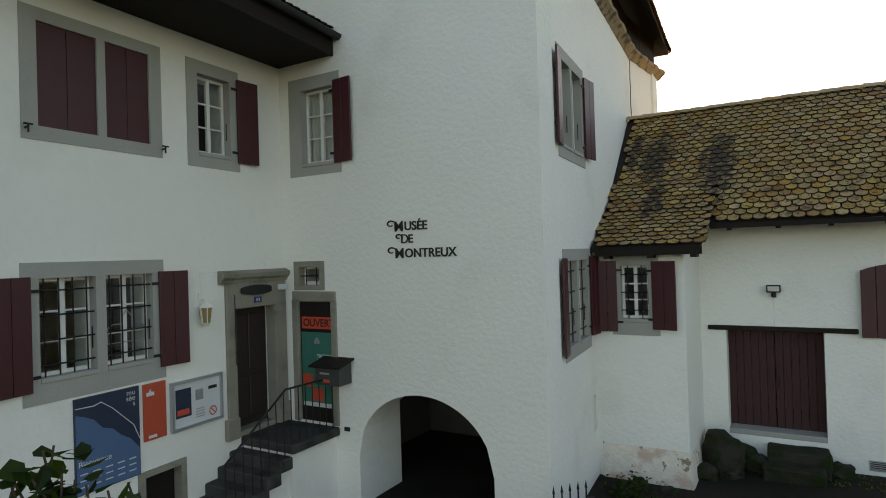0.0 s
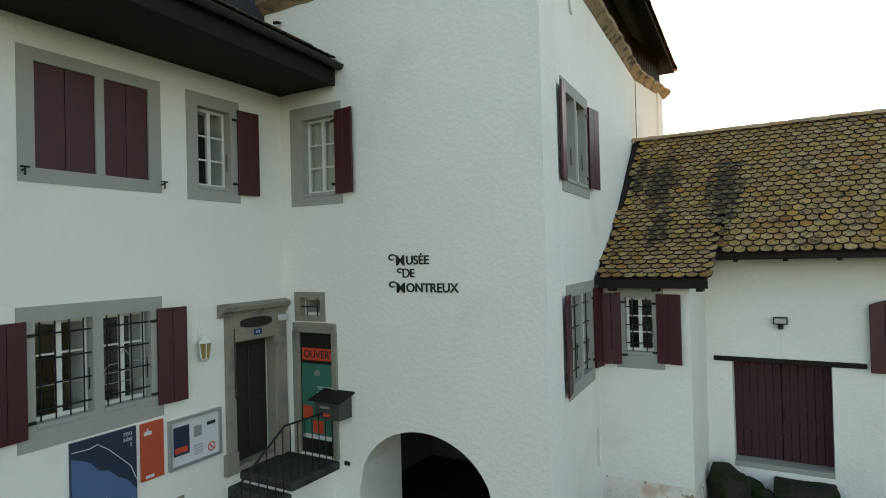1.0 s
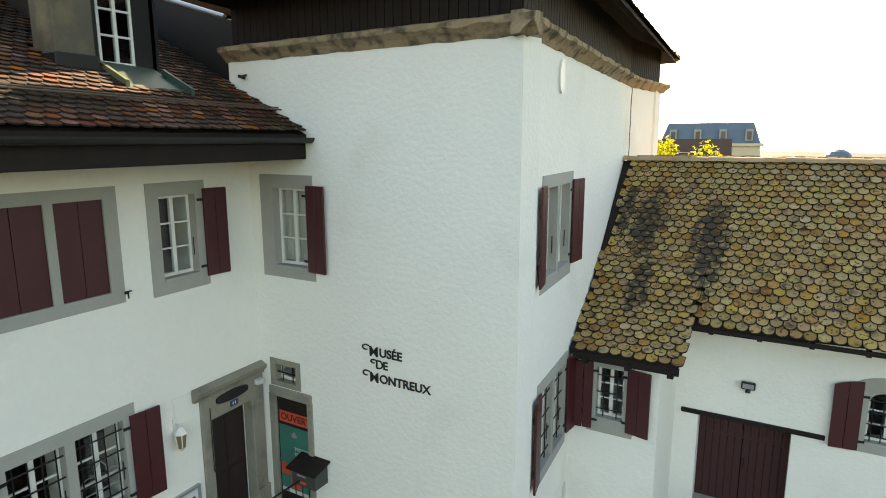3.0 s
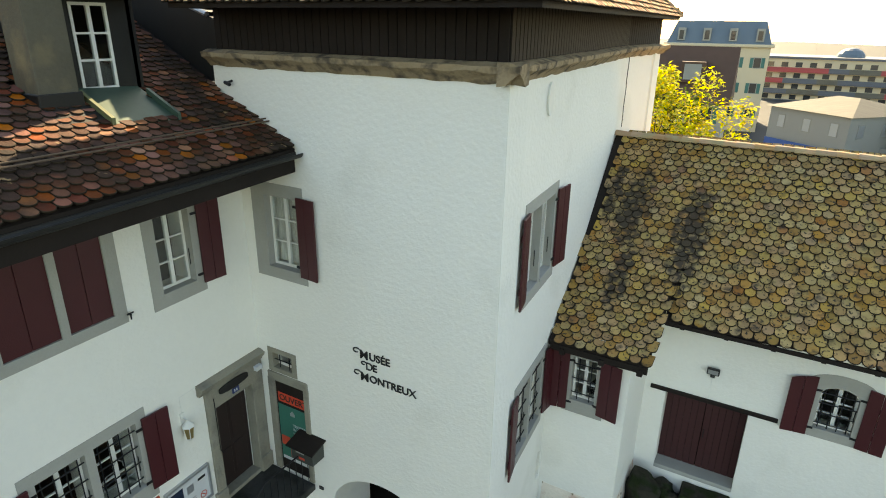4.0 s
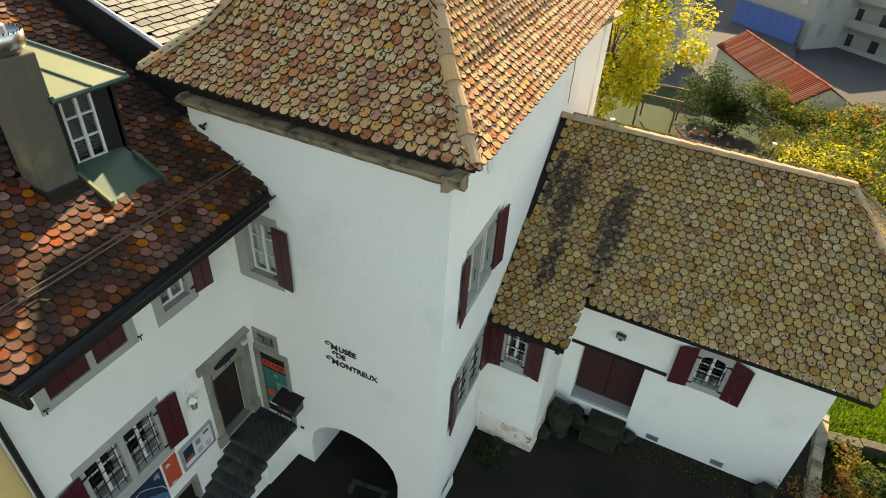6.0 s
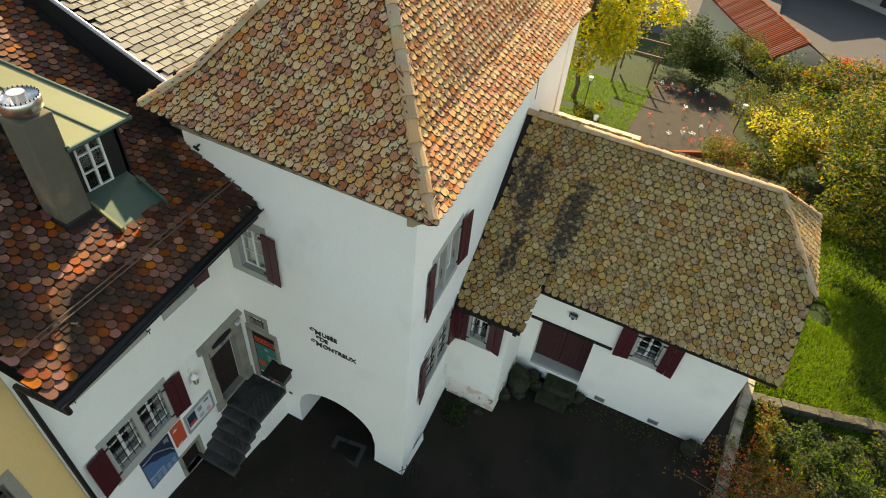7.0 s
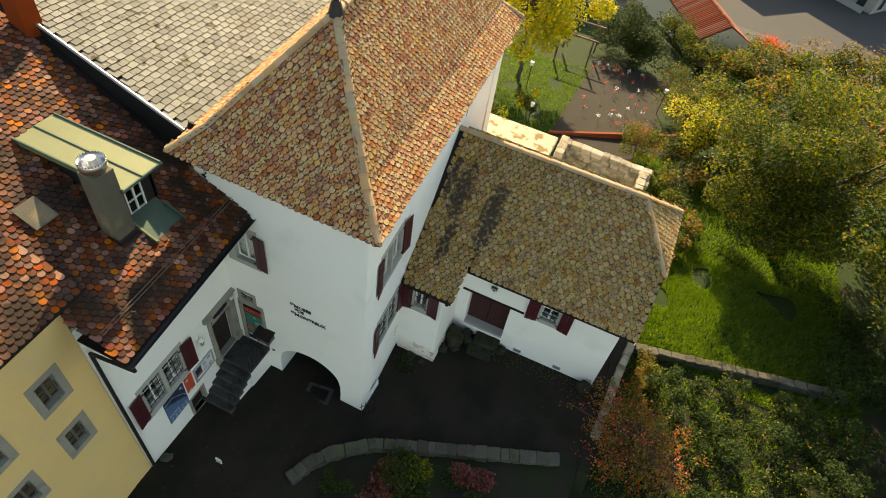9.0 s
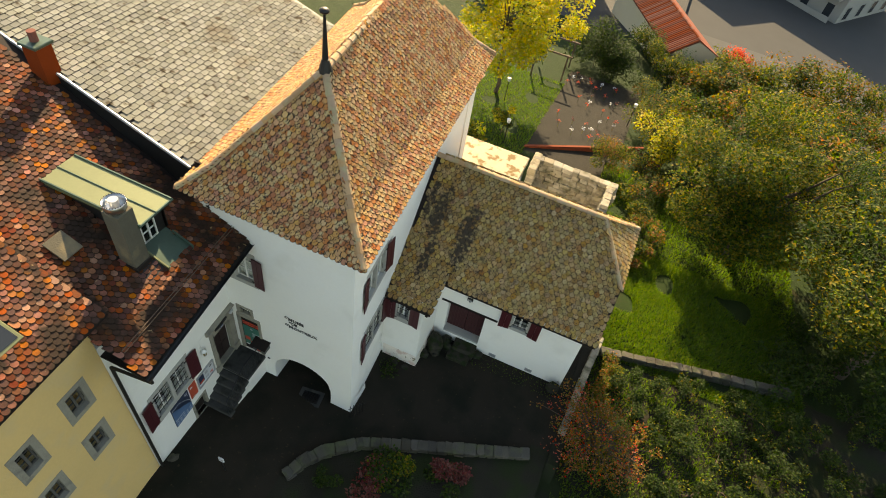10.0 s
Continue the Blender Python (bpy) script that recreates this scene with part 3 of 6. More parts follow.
def cap_tiles(roof, a, b, r=0.11, ln=0.38, material=None, name="ridge_tile"):
    """Half-round tiles that overlap along the line from a to b."""
    a, b = Vector(a), Vector(b)
    n = max(1, round((b - a).length / ln))
    bm = bmesh.new()
    for k, (y, rr) in enumerate(((0, r * 1.12), (ln * 1.12, r * 0.92))):
        for i in range(7):
            an = math.pi * i / 6
            bm.verts.new((rr * math.cos(an), y, rr * math.sin(an) * 0.8))
        for i in range(7):
            an = math.pi * i / 6
            bm.verts.new(((rr - 0.018) * math.cos(an), y, (rr - 0.018) * math.sin(an) * 0.8))
    bm.verts.ensure_lookup_table()
    v = bm.verts
    for i in range(6):
        bm.faces.new((v[i], v[i + 1], v[i + 15], v[i + 14]))
        bm.faces.new((v[i + 7], v[i + 8], v[i + 1], v[i]))
    me = bpy.data.meshes.new(name)
    bm.normal_update()
    bm.to_mesh(me)
    bm.free()
    me.materials.append(material or M["ridge"])
    d = (b - a).normalized()
    side = d.cross(Vector((0, 0, 1))).normalized()
    upv = side.cross(d)
    rot = Matrix((side, d, upv)).transposed().to_4x4()
    rng = random.Random(n)
    for i in range(n):
        ob = new(name, me)
        ob.parent = roof
        ob.matrix_world = Matrix.Translation(a + d * ((b - a).length * i / n)) @ rot @ pose(0, 0, 0, rng.uniform(-1, 1), rng.uniform(-3, 3), rng.uniform(-2, 2))


# tower roof: hipped, with flatter feet
EZ, RZ = 10.10, 13.40
TE = [Vector((-5.19, -0.80, EZ)), Vector((0.70, -0.90, EZ)), Vector((-0.12, 11.4, EZ)), Vector((-6.3, 11.4, EZ))]
TR = [Vector((-2.17, 2.14, RZ)), Vector((-2.85, 8.5, RZ))]
KICK = 0.26          # share of the run that is flatter
KZ = 0.66
def mid(a, b):
    p = a.lerp(b, KICK)
    p.z = EZ + KZ
    return p


tk = [mid(TE[0], TR[0]), mid(TE[1], TR[0]), mid(TE[2], TR[1]), mid(TE[3], TR[1])]
roof_tower = deck("roof_tower", [[TE[0], TE[1], tk[1], tk[0]], [tk[0], tk[1], TR[0]], [TE[1], TE[2], tk[2], tk[1]], [tk[1], tk[2], TR[1], TR[0]],
                                 [TE[2], TE[3], tk[3], tk[2]], [tk[2], tk[3], TR[1]], [TE[3], TE[0], tk[0], tk[3]], [tk[3], tk[0], TR[0], TR[1]]],
                  M["dark_wood"], "steep hipped tower roof of lichened clay tiles", 0.07)
def hip_face(roof, a, b, c, d, w, step, material, parts, **kw):
    """Tiles on a hipped face: eave a-b, top c (over a) - d (over b)."""
    e = (b - a)
    L = e.length
    e = e / L
    inn = Vector((-e.y, e.x, 0))
    run = (c - a).dot(inn)
    lc, ld = (c - a).dot(e), (d - a).dot(e)
    tiled(roof, a, e, [(-0.06, -0.04), (run * KICK, KZ), (run, RZ - EZ)], lambda q: lc * q / run, lambda q: L + (ld - L) * q / run, w, step, material, parts=parts, **kw)


hip_face(roof_tower, TE[0], TE[1], TR[0], TR[0], 0.172, 0.142, M["tile_tower"], 300)
hip_face(roof_tower, TE[1], TE[2], TR[0], TR[1], 0.172, 0.142, M["tile_tower"], 300)
hip_face(roof_tower, TE[2], TE[3], TR[1], TR[1], 0.172, 0.142, M["tile_tower"], 0)
hip_face(roof_tower, TE[3], TE[0], TR[1], TR[0], 0.172, 0.142, M["tile_tower"], 0)
for a, k, b in ((TE[0], tk[0], TR[0]), (TE[1], tk[1], TR[0]), (TE[2], tk[2], TR[1]), (TE[3], tk[3], TR[1])):
    up = Vector((0, 0, 0.03))
    cap_tiles(roof_tower, a + up, k + up)
    cap_tiles(roof_tower, k + up, b + up)
cap_tiles(roof_tower, TR[0] + Vector((0, 0, 0.03)), TR[1] + Vector((0, 0, 0.03)), 0.13)

# barn roof with a lower bay and a half hip
EY, BE, SL = 4.12, 4.59, 0.788        # eave line and slope of the barn
bz = lambda y: BE + SL * (y - EY)
RY = 7.68
roof_barn = deck("roof_barn", [[(1.66, EY, BE), (7.66, EY + 0.2, BE + 0.16), (7.72, 5.9, bz(5.9)), (6.26, RY, bz(RY)), (-0.56, RY, bz(RY)), (-0.40, 5.3, bz(5.3)), (1.66, 5.3, bz(5.3))],
                               [(7.72, 5.9, bz(5.9)), (7.72, 2 * RY - 5.9, bz(5.9)), (6.26, RY, bz(RY))],
                               [(7.7, 2 * RY - EY, BE), (-0.85, 2 * RY - EY, BE), (-0.56, RY, bz(RY)), (6.26, RY, bz(RY)), (7.72, 2 * RY - 5.9, bz(5.9))],
                               [(-0.19, 2.86, 4.20), (1.66, 2.86, 4.20), (1.66, 4.1, 4.78), (-0.29, 4.1, 4.78)],
                               [(-0.29, 4.1, 4.78), (1.66, 4.1, 4.78), (1.66, 5.3, bz(5.3)), (-0.38, 5.3, bz(5.3))]],
                  M["dark_wood"], "old tiled barn roof with dark stains and a half hip", 0.10)
run = RY - EY
tiled(roof_barn, (1.66, EY, BE), (1, 0), [(-0.04, -0.03), (run, run * SL)], lambda q: 0.0 if q < 1.02 else (-1.66 - 0.55 + 0.18 + (0.0 if q > 3 else 0.06 * (3 - q))),
      lambda q: (6.02 if q < 5.9 - EY else 6.06 - (q - (5.9 - EY)) / (RY - 5.9) * 1.46), 0.205, 0.172, M["tile_barn"], parts=300)
tiled(roof_barn, (0, 2.86, 4.20), (1, 0), [(-0.05, -0.03), (1.24, 0.58), (2.44, bz(5.3) - 4.20)], lambda q: -0.19 - 0.08 * q, lambda q: 1.68, 0.205, 0.172, M["tile_barn"], parts=200)
hr = 7.72 - 6.26
tiled(roof_barn, (7.72, 5.9, bz(5.9)), (0, 1), [(-0.05, -0.04), (hr, bz(RY) - bz(5.9))], lambda q: (RY - 5.9) * q / hr, lambda q: 2 * (RY - 5.9) - (RY - 5.9) * q / hr, 0.205, 0.17, M["tile_barn"], parts=80)
tiled(roof_barn, (7.7, 2 * RY - EY, BE), (-1, 0), [(0, 0), (run, run * SL)], lambda q: 0.0 if q < 1.78 else (q - 1.78) / 1.78 * 1.44, lambda q: 8.25, 0.205, 0.172, M["tile_barn"], parts=0)
cap_tiles(roof_barn, (-0.56, RY, bz(RY) + 0.02), (6.26, RY, bz(RY) + 0.02), 0.12)
cap_tiles(roof_barn, (7.72, 5.9, bz(5.9) + 0.03), (6.26, RY, bz(RY) + 0.03), 0.09)
cap_tiles(roof_barn, (7.72, 2 * RY - 5.9, bz(5.9) + 0.03), (6.26, RY, bz(RY) + 0.03), 0.09)
# timber eave boards and rafter ends
bm = bmesh.new()
box(bm, -0.12, 2.83, 4.03, 1.68, 2.87, 4.16)
part("eave_board", bm, M["dark_wood"], roof_barn)
bm = bmesh.new()
box(bm, 1.68, EY - 0.02, BE - 0.12, 7.64, EY + 0.02, BE - 0.04)
part("eave_board", bm, M["dark_wood"], roof_barn)
for i in range(8):
    bm = bmesh.new()
    x = 1.95 + i * 0.78
    box(bm, x, EY + 0.02, BE - 0.17, x + 0.08, 5.0, BE - 0.08)
    for v in bm.verts:
        v.co.z += (v.co.y - EY) * SL * 0.9
    part("rafter_end", bm, M["dark_wood"], roof_barn)
for x in (0.05, 0.8, 1.5):
    bm = bmesh.new()
    box(bm, x, 2.80, 3.98, x + 0.10, 3.1, 4.10)
    part("rafter_end", bm, M["dark_wood"], roof_barn)

# roof of the left wing
WK = 0.48
wq = lambda x, y: -(x + 3.16) * 0.9954 - (y + 5.0) * 0.0957      # distance from the skew eave
wz = lambda x, y: 8.0 + WK * wq(x, y)
wp = lambda x, y, dz=-0.03: (x, y, wz(x, y) + dz)
roof_wing = deck("roof_wing", [[wp(-3.18, -5.0), wp(-3.66, 0.0), wp(-5.6, 0.0), wp(-5.6, -5.0)],
                               [wp(-5.6, -5.0), wp(-5.6, 0.0), wp(-5.36, 0.0), wp(-5.36, 0.16), wp(-12, 0.45), wp(-12, -5.0)]], M["dark_wood"], "mossy red clay tile roof of the wing", 0.08)
tiled(roof_wing, (-3.16, -5.0, 8.0), (-0.0957, 0.9954), [(-0.03, -0.01), (9.2, 9.2 * WK)], lambda q: 0.0957 * q - 0.05, lambda q: 5.02 + 0.12 * q, 0.175, 0.145, M["tile_red"], parts=300,
      skip=lambda p: (-8.0 < p.x < -4.55 and -2.36 < p.y < -1.32) or (-5.5 < p.x < -4.95 and -2.95 < p.y < -2.4) or p.y > (0.16 + 0.045 * (-5.55 - p.x) if p.x < -5.55 else 0.0))
# slate roof behind it, on a dark clad upstand
SK = 0.30
sz = lambda x: 10.20 + SK * (-6.43 - x)
roof_slate = deck("roof_slate", [[(-5.36, 0.18, sz(-5.36)), (-5.36, 9.5, sz(-5.36)), (-14, 9.5, sz(-14)), (-14, 0.6, sz(-14))]], M["zinc"], "grey slate roof with brown moss", 0.12)
tiled(roof_slate, (-5.38, 0.22, sz(-5.38)), (0, 1), [(0, 0), (8.3, 8.3 * SK)], lambda q: 0.05 * q, lambda q: 9.2, 0.27, 0.20, M["slate"], name="slate", shape=slate_shape, thick=0.014, parts=300)
bm = bmesh.new()
prism(bm, [(-5.36, 8.9), (-5.36, sz(-5.36) - 0.02), (-14, sz(-14) - 0.02), (-14, 8.9)], -0.20, -0.17, Matrix(((1, 0, 0, 0), (0, 0, -1, 0), (0, 1, 0, 0), (0, 0, 0, 1))))
for v in bm.verts:
    v.co.y += 0.05 * (-5.6 - v.co.x)
tagged(part("wall_upstand", bm, M["zinc"]), "dark sheet-metal upstand under the slate roof", "wall", kind="structure")
bm = bmesh.new()
bar(bm, (-5.55, 0.17, sz(-5.55) + 0.02), (-14, 0.59, sz(-14) + 0.02), 0.045, 8)
part("verge_flashing", bm, M["alu"], roof_slate, "grey metal verge flashing")
wall("wall_slate_house", (-14, 9.5), (-5.7, 9.5), -3, 9.7, 0.3, label="plaster wall under the slate roof")
# yellow house roof
roof_yellow = deck("roof_yellow_house", [[(-4.13, -12.3, 9.12), (-4.50, -4.45, 9.12), (-12, -4.80, 9.12 + 7.6 * 0.5), (-12, -12.3, 9.12 + 7.7 * 0.5)]], M["dark_wood"], "orange clay tile roof of the yellow house", 0.10)
tiled(roof_yellow, (-4.13, -12.3, 9.14), (-0.047, 0.9989), [(-0.04, -0.02), (7.5, 3.75)], lambda q: 0, lambda q: 7.84, 0.175, 0.145, M["tile_red"], parts=150, skip=lambda p: (-6.05 < p.x < -5.2 and -6.75 < p.y < -5.95))

# eaves of the wing: soffit, fascia and gutter
bm = bmesh.new()
prism(bm, [(-3.22, -4.98), (-3.70, 0.0), (-4.99, 0.0), (-4.75, -4.98)], 7.62, 7.68)
part("soffit", bm, M["dark_wood"], roof_wing)
bm = bmesh.new()
prism(bm, [(-3.20, -4.98), (-3.68, -0.003), (-3.73, -0.003), (-3.25, -4.98)], 7.60, 7.94)
part("fascia", bm, M["dark_wood"], roof_wing)
bm = bmesh.new()
n = 10
sec = [(0.085 * math.cos(math.pi + math.pi * i / n), 0.085 * math.sin(math.pi + math.pi * i / n)) for i in range(n + 1)]
sec += [(0.07 * math.cos(2 * math.pi - math.pi * i / n), 0.07 * math.sin(2 * math.pi - math.pi * i / n)) for i in range(n + 1)]
ga, gb = Vector((-3.07, -5.06, 7.93)), Vector((-3.57, 0.0, 7.93))
gd = (gb - ga).normalized()
gs = Vector((gd.y, -gd.x, 0))
rings = [[bm.verts.new(p + gs * a + Vector((0, 0, b))) for a, b in sec] for p in (ga, gb)]
for i in range(len(sec)):
    j = (i + 1) % len(sec)
    bm.faces.new((rings[0][i], rings[0][j], rings[1][j], rings[1][i]))
bm.faces.new(rings[0][::-1])
bm.faces.new(rings[1])
part("gutter", bm, M["zinc"], roof_wing, "dark sheet-metal gutter")
bm = bmesh.new()
for a, b in (((-3.12, -4.98, 7.86), (-3.15, -4.95, 7.55)), ((-3.15, -4.95, 7.55), (-4.60, -4.93, 7.15)), ((-4.60, -4.93, 7.15), (-4.66, -4.94, 0.5))):
    bar(bm, a, b, 0.05, 8)
part("downpipe", bm, M["zinc"], roof_wing, "dark metal downpipe")
for k in (0.0, 0.07):
    bm = bmesh.new()
    bar(bm, (-4.22 + k, -0.02, wz(-4.22 + k, 0) + 0.13), (-3.86 + k, -4.9, wz(-3.86 + k, -4.9) + 0.13), 0.013, 6)
    part("snow_rail", bm, M["old_wood"], roof_wing)

# boarded band and stone cornice under the tower roof
band = empty("trim_boards", Matrix.Identity(4), "dark vertical boards under the tower eaves", "trim", kind="structure")
bm = bmesh.new()
box(bm, -0.068, -0.014, TZ, 0.068, 0.014, EZ + 0.25, 0.006)
bme = bpy.data.meshes.new("board")
bm.to_mesh(bme)
bm.free()
bme.materials.append(M["dark_wood"])
def boards(a, b):
    a, b = Vector((*a, 0)), Vector((*b, 0))
    n = round((b - a).length / 0.15)
    ang = math.degrees(math.atan2(b.y - a.y, b.x - a.x))
    rng = random.Random(n)
    for i in range(n):
        p = a.lerp(b, (i + 0.5) / n)
        ob = new("board", bme)
        ob.parent = band
        ob.matrix_world = pose(p.x, p.y, rng.uniform(-0.01, 0.01), 0, 0, ang + rng.uniform(-1, 1))


boards((-5.25, 0.05), (-0.05, 0.03))
boards((-0.05, 0.05), (R(8.3)[0] - 0.05, 8.3))
boards((R(8.3)[0] - 0.05, 8.3), (-0.43, TY - 0.05))
bm = bmesh.new()
box(bm, -5.25, 0.08, TZ - 0.1, -0.12, 0.12, EZ + 0.3)
box(bm, -0.2, 0.13, TZ - 0.1, -0.16, TY, EZ + 0.3)
for v in bm.verts:
    if v.co.x > -0.3 and v.co.y > 5:
        v.co.x -= RL * v.co.y
part("backing", bm, M["dark_wood"], band)
def cornice(name, a, b, out):
    """A ragged stone course from a to b that stands out of the wall."""
    a, b = Vector((*a, 0)), Vector((*b, 0))
    d = (b - a).normalized()
    o = Vector((d.y, -d.x, 0))
    n = round((b - a).length / 0.12)
    sect = [(-0.1, TZ - 0.14), (0.02, TZ - 0.13), (0.09, TZ - 0.05), (0.19, TZ + 0.02), (0.20, TZ + 0.09), (0.05, TZ + 0.13), (-0.1, TZ + 0.13)]
    bm = bmesh.new()
    rows = []
    for i in range(n + 1):
        p = a.lerp(b, i / n)
        row = []
        for k, (q, z) in enumerate(sect):
            j = noise.noise(p * 3.1 + Vector((k * 0.7, 0, 0)))
            row.append(bm.verts.new(p + o * (q + (0.03 * j if 0 < k < 5 else 0)) + Vector((0, 0, z + 0.035 * j * (1 if k < 4 else 0.4)))))
        rows.append(row)
    for r0, r1 in zip(rows, rows[1:]):
        for k in range(len(sect) - 1):
            bm.faces.new((r0[k], r1[k], r1[k + 1], r0[k + 1]))
    bm.faces.new(rows[0])
    bm.faces.new(rows[-1][::-1])
    tagged(part(name, bm, M["cornice"]), "crumbling sandstone cornice of the tower", "cornice", kind="structure")


cornice("trim_cornice_front", (-5.36, 0), (0.20, 0), 1)
cornice("trim_cornice_side", (0, -0.19), R(8.3), 1)
cornice("trim_cornice_far", R(8.28), (-0.36, TY + 0.2), 1)

# finial on the tower roof
fin = empty("roof_finial", Matrix.Translation((-2.17, 2.14, RZ)), "slender dark metal finial on the tower roof", "finial")
bm = bmesh.new()
bar(bm, (0, 0, -0.05), (0, 0, 0.30), 0.20, 10, 0.10)
bar(bm, (0, 0, 0.30), (0, 0, 1.55), 0.085, 10, 0.03)
part("spike", bm, M["zinc"], fin)
bm = bmesh.new()
bmesh.ops.create_uvsphere(bm, u_segments=12, v_segments=8, radius=0.13, matrix=Matrix.Translation((0, 0, 1.6)) @ Matrix.Diagonal((1, 1, 0.6, 1)))
part("knob", bm, M["zinc"], fin, smooth=True)

# annex behind the barn
wall("wall_annex", (2.2, 10.9), (2.2, 12.6), -2, 4.75, 0.3, label="pale wall of the low annex")
wall("wall_annex_back", (2.2, 12.6), (-1.2, 12.6), -2, 4.75, 0.3, label="pale wall of the low annex")
bm = bmesh.new()
box(bm, -1.3, 10.42, 4.75, 2.3, 12.7, 4.95, 0.03)
tagged(part("roof_annex", bm, mat("lichened_flat_roof", (0.42, 0.36, 0.24), 0.9, var=0.2, scale=1.5, fine=15, bump=0.01, bump_scale=20, spots=[((0.20, 0.13, 0.06), 2.5, 0.52, 0.62)])), "flat lichened roof of the annex", "roof", kind="structure")

# ---- windows and doors ----
FM = Matrix.Identity(4)                                    # tower front: x along the wall, y inwards
RM = pose(0, 0, 0, 0, 0, 90 + math.degrees(math.atan(RL)))  # tower side
BAYM, BARNM = pose(0, 3.1, 0), pose(0, 5.0, 0)


def ring(bm, outer, inner, y0, y1):
    """A frame between two outlines of equal length in x, z."""
    n = len(outer)
    rows = [[bm.verts.new((x, y, z)) for x, z in o] for o, y in ((outer, y0), (inner, y0), (inner, y1), (outer, y1))]
    for a, b in ((0, 1), (1, 2), (2, 3), (3, 0)):
        for i in range(n):
            j = (i + 1) % n
            bm.faces.new((rows[a][i], rows[a][j], rows[b][j], rows[b][i]))
    bmesh.ops.recalc_face_normals(bm, faces=bm.faces)


def rect(x0, x1, z0, z1, rise=0.0, n=10):
    if not rise:
        return [(x0, z0), (x1, z0), (x1, z1), (x0, z1)]
    c, h = (x0 + x1) / 2, (x1 - x0) / 2
    return [(x0, z0), (x1, z0)] + [(c + h * math.cos(math.pi * i / n), z1 - rise + rise * math.sin(math.pi * i / n)) for i in range(n + 1)]


def shutter(win, side, hinge, w, z0, z1, angle, rise=0.0):
    """A board shutter on its hinges; side +1 opens to the right. angle: degrees off the wall."""
    bm = bmesh.new()
    def board(a, b):
        top = (lambda q: z1) if not rise else (lambda q: z1 - rise * (q / w) ** 2)
        pts = [(a, z0), (b, z0), (b, top(b)), ((a + b) / 2, top((a + b) / 2)), (a, top(a))]
        lo = [bm.verts.new((side * x, -0.034, z)) for x, z in pts]
        hi = [bm.verts.new((side * x, 0.0, z)) for x, z in pts]
        for i in range(5):
            bm.faces.new((lo[i], lo[(i + 1) % 5], hi[(i + 1) % 5], hi[i]))
        bm.faces.new(lo)
        bm.faces.new(hi)
    board(0.0, w / 2 - 0.004)
    board(w / 2 + 0.004, w)
    bmesh.ops.recalc_face_normals(bm, faces=bm.faces)
    bmesh.ops.bevel(bm, geom=[e for e in bm.edges], offset=0.004, segments=1, affect="EDGES")
    bmesh.ops.recalc_face_normals(bm, faces=bm.faces)
    s = part("shutter", bm, M["shutter"], win, "dark red board shutter")
    s.matrix_local = pose(hinge, -0.025, 0, 0, 0, -side * angle)
    for z in (z0 + 0.17, z1 - rise - 0.17):
        bm = bmesh.new()
        box(bm, side * -0.10, -0.022, z - 0.02, side * 0.03, -0.004, z + 0.02)
        bmesh.ops.recalc_face_normals(bm, faces=bm.faces)
        part("hinge", bm, M["iron"], s, "black iron hinge")
    for z in (z0 + 0.3, z1 - rise - 0.3):
        bm = bmesh.new()
        box(bm, side * 0.03, 0.0, z - 0.05, side * (w - 0.03), 0.022, z + 0.05)
        bmesh.ops.recalc_face_normals(bm, faces=bm.faces)
        part("batten", bm, M["shutter"], s)
    return s


def casement(win, x0, x1, z0, z1, cols=2, rows=3, y=0.13, rise=0.0, blind=None, wood=None):
    """White sash with glazing bars; each pane a part."""
    bm = bmesh.new()
    ring(bm, rect(x0, x1, z0, z1, rise), rect(x0 + 0.045, x1 - 0.045, z0 + 0.06, z1 - 0.045, rise * 0.9), y, y + 0.05)
    gx0, gx1, gz0, gz1 = x0 + 0.045, x1 - 0.045, z0 + 0.06, z1 - 0.045
    for i in range(1, cols):
        x = gx0 + (gx1 - gx0) * i / cols
        hw = 0.032 if cols == 2 or i == cols // 2 else 0.012
        box(bm, x - hw, y - 0.006, gz0, x + hw, y + 0.045, gz1)
    for k in range(1, rows):
        z = gz0 + (gz1 - rise * 0.5 - gz0) * k / rows
        box(bm, gx0, y + 0.004, z - 0.012, gx1, y + 0.04, z + 0.012)
    c = part("casement", bm, wood or M["white_wood"], win, "grey weathered casement" if wood else "white painted casement")
    for i in range(cols):
        for k in range(rows):
            bm = bmesh.new()
            a, b = gx0 + (gx1 - gx0) * i / cols, gx0 + (gx1 - gx0) * (i + 1) / cols
            p, q = gz0 + (gz1 - gz0) * k / rows, gz0 + (gz1 - gz0) * (k + 1) / rows
            box(bm, a, y + 0.018, p, b, y + 0.024, q)
            g = part("pane", bm, M["glass"], c)
            g.visible_shadow = False
    if blind:
        bm = bmesh.new()
        n = 24
        vs = [[bm.verts.new((gx0 + (gx1 - gx0) * i / n, y + 0.10 + 0.012 * math.sin(i * 1.9), z)) for z in (gz0, gz1)] for i in range(n + 1)]
        for i in range(n):
            bm.faces.new((vs[i][0], vs[i + 1][0], vs[i + 1][1], vs[i][1]))
        part("curtain", bm, blind, win, "drawn cream curtain")
    # inner wooden lining so that the reveal ends
    bm = bmesh.new()
    ring(bm, rect(x0 - 0.01, x1 + 0.01, z0 - 0.01, z1 + 0.01, rise), rect(x0 + 0.02, x1 - 0.02, z0 + 0.02, z1 - 0.02, rise), y + 0.05, y + 0.09)
    part("lining", bm, wood or M["white_wood"], win)


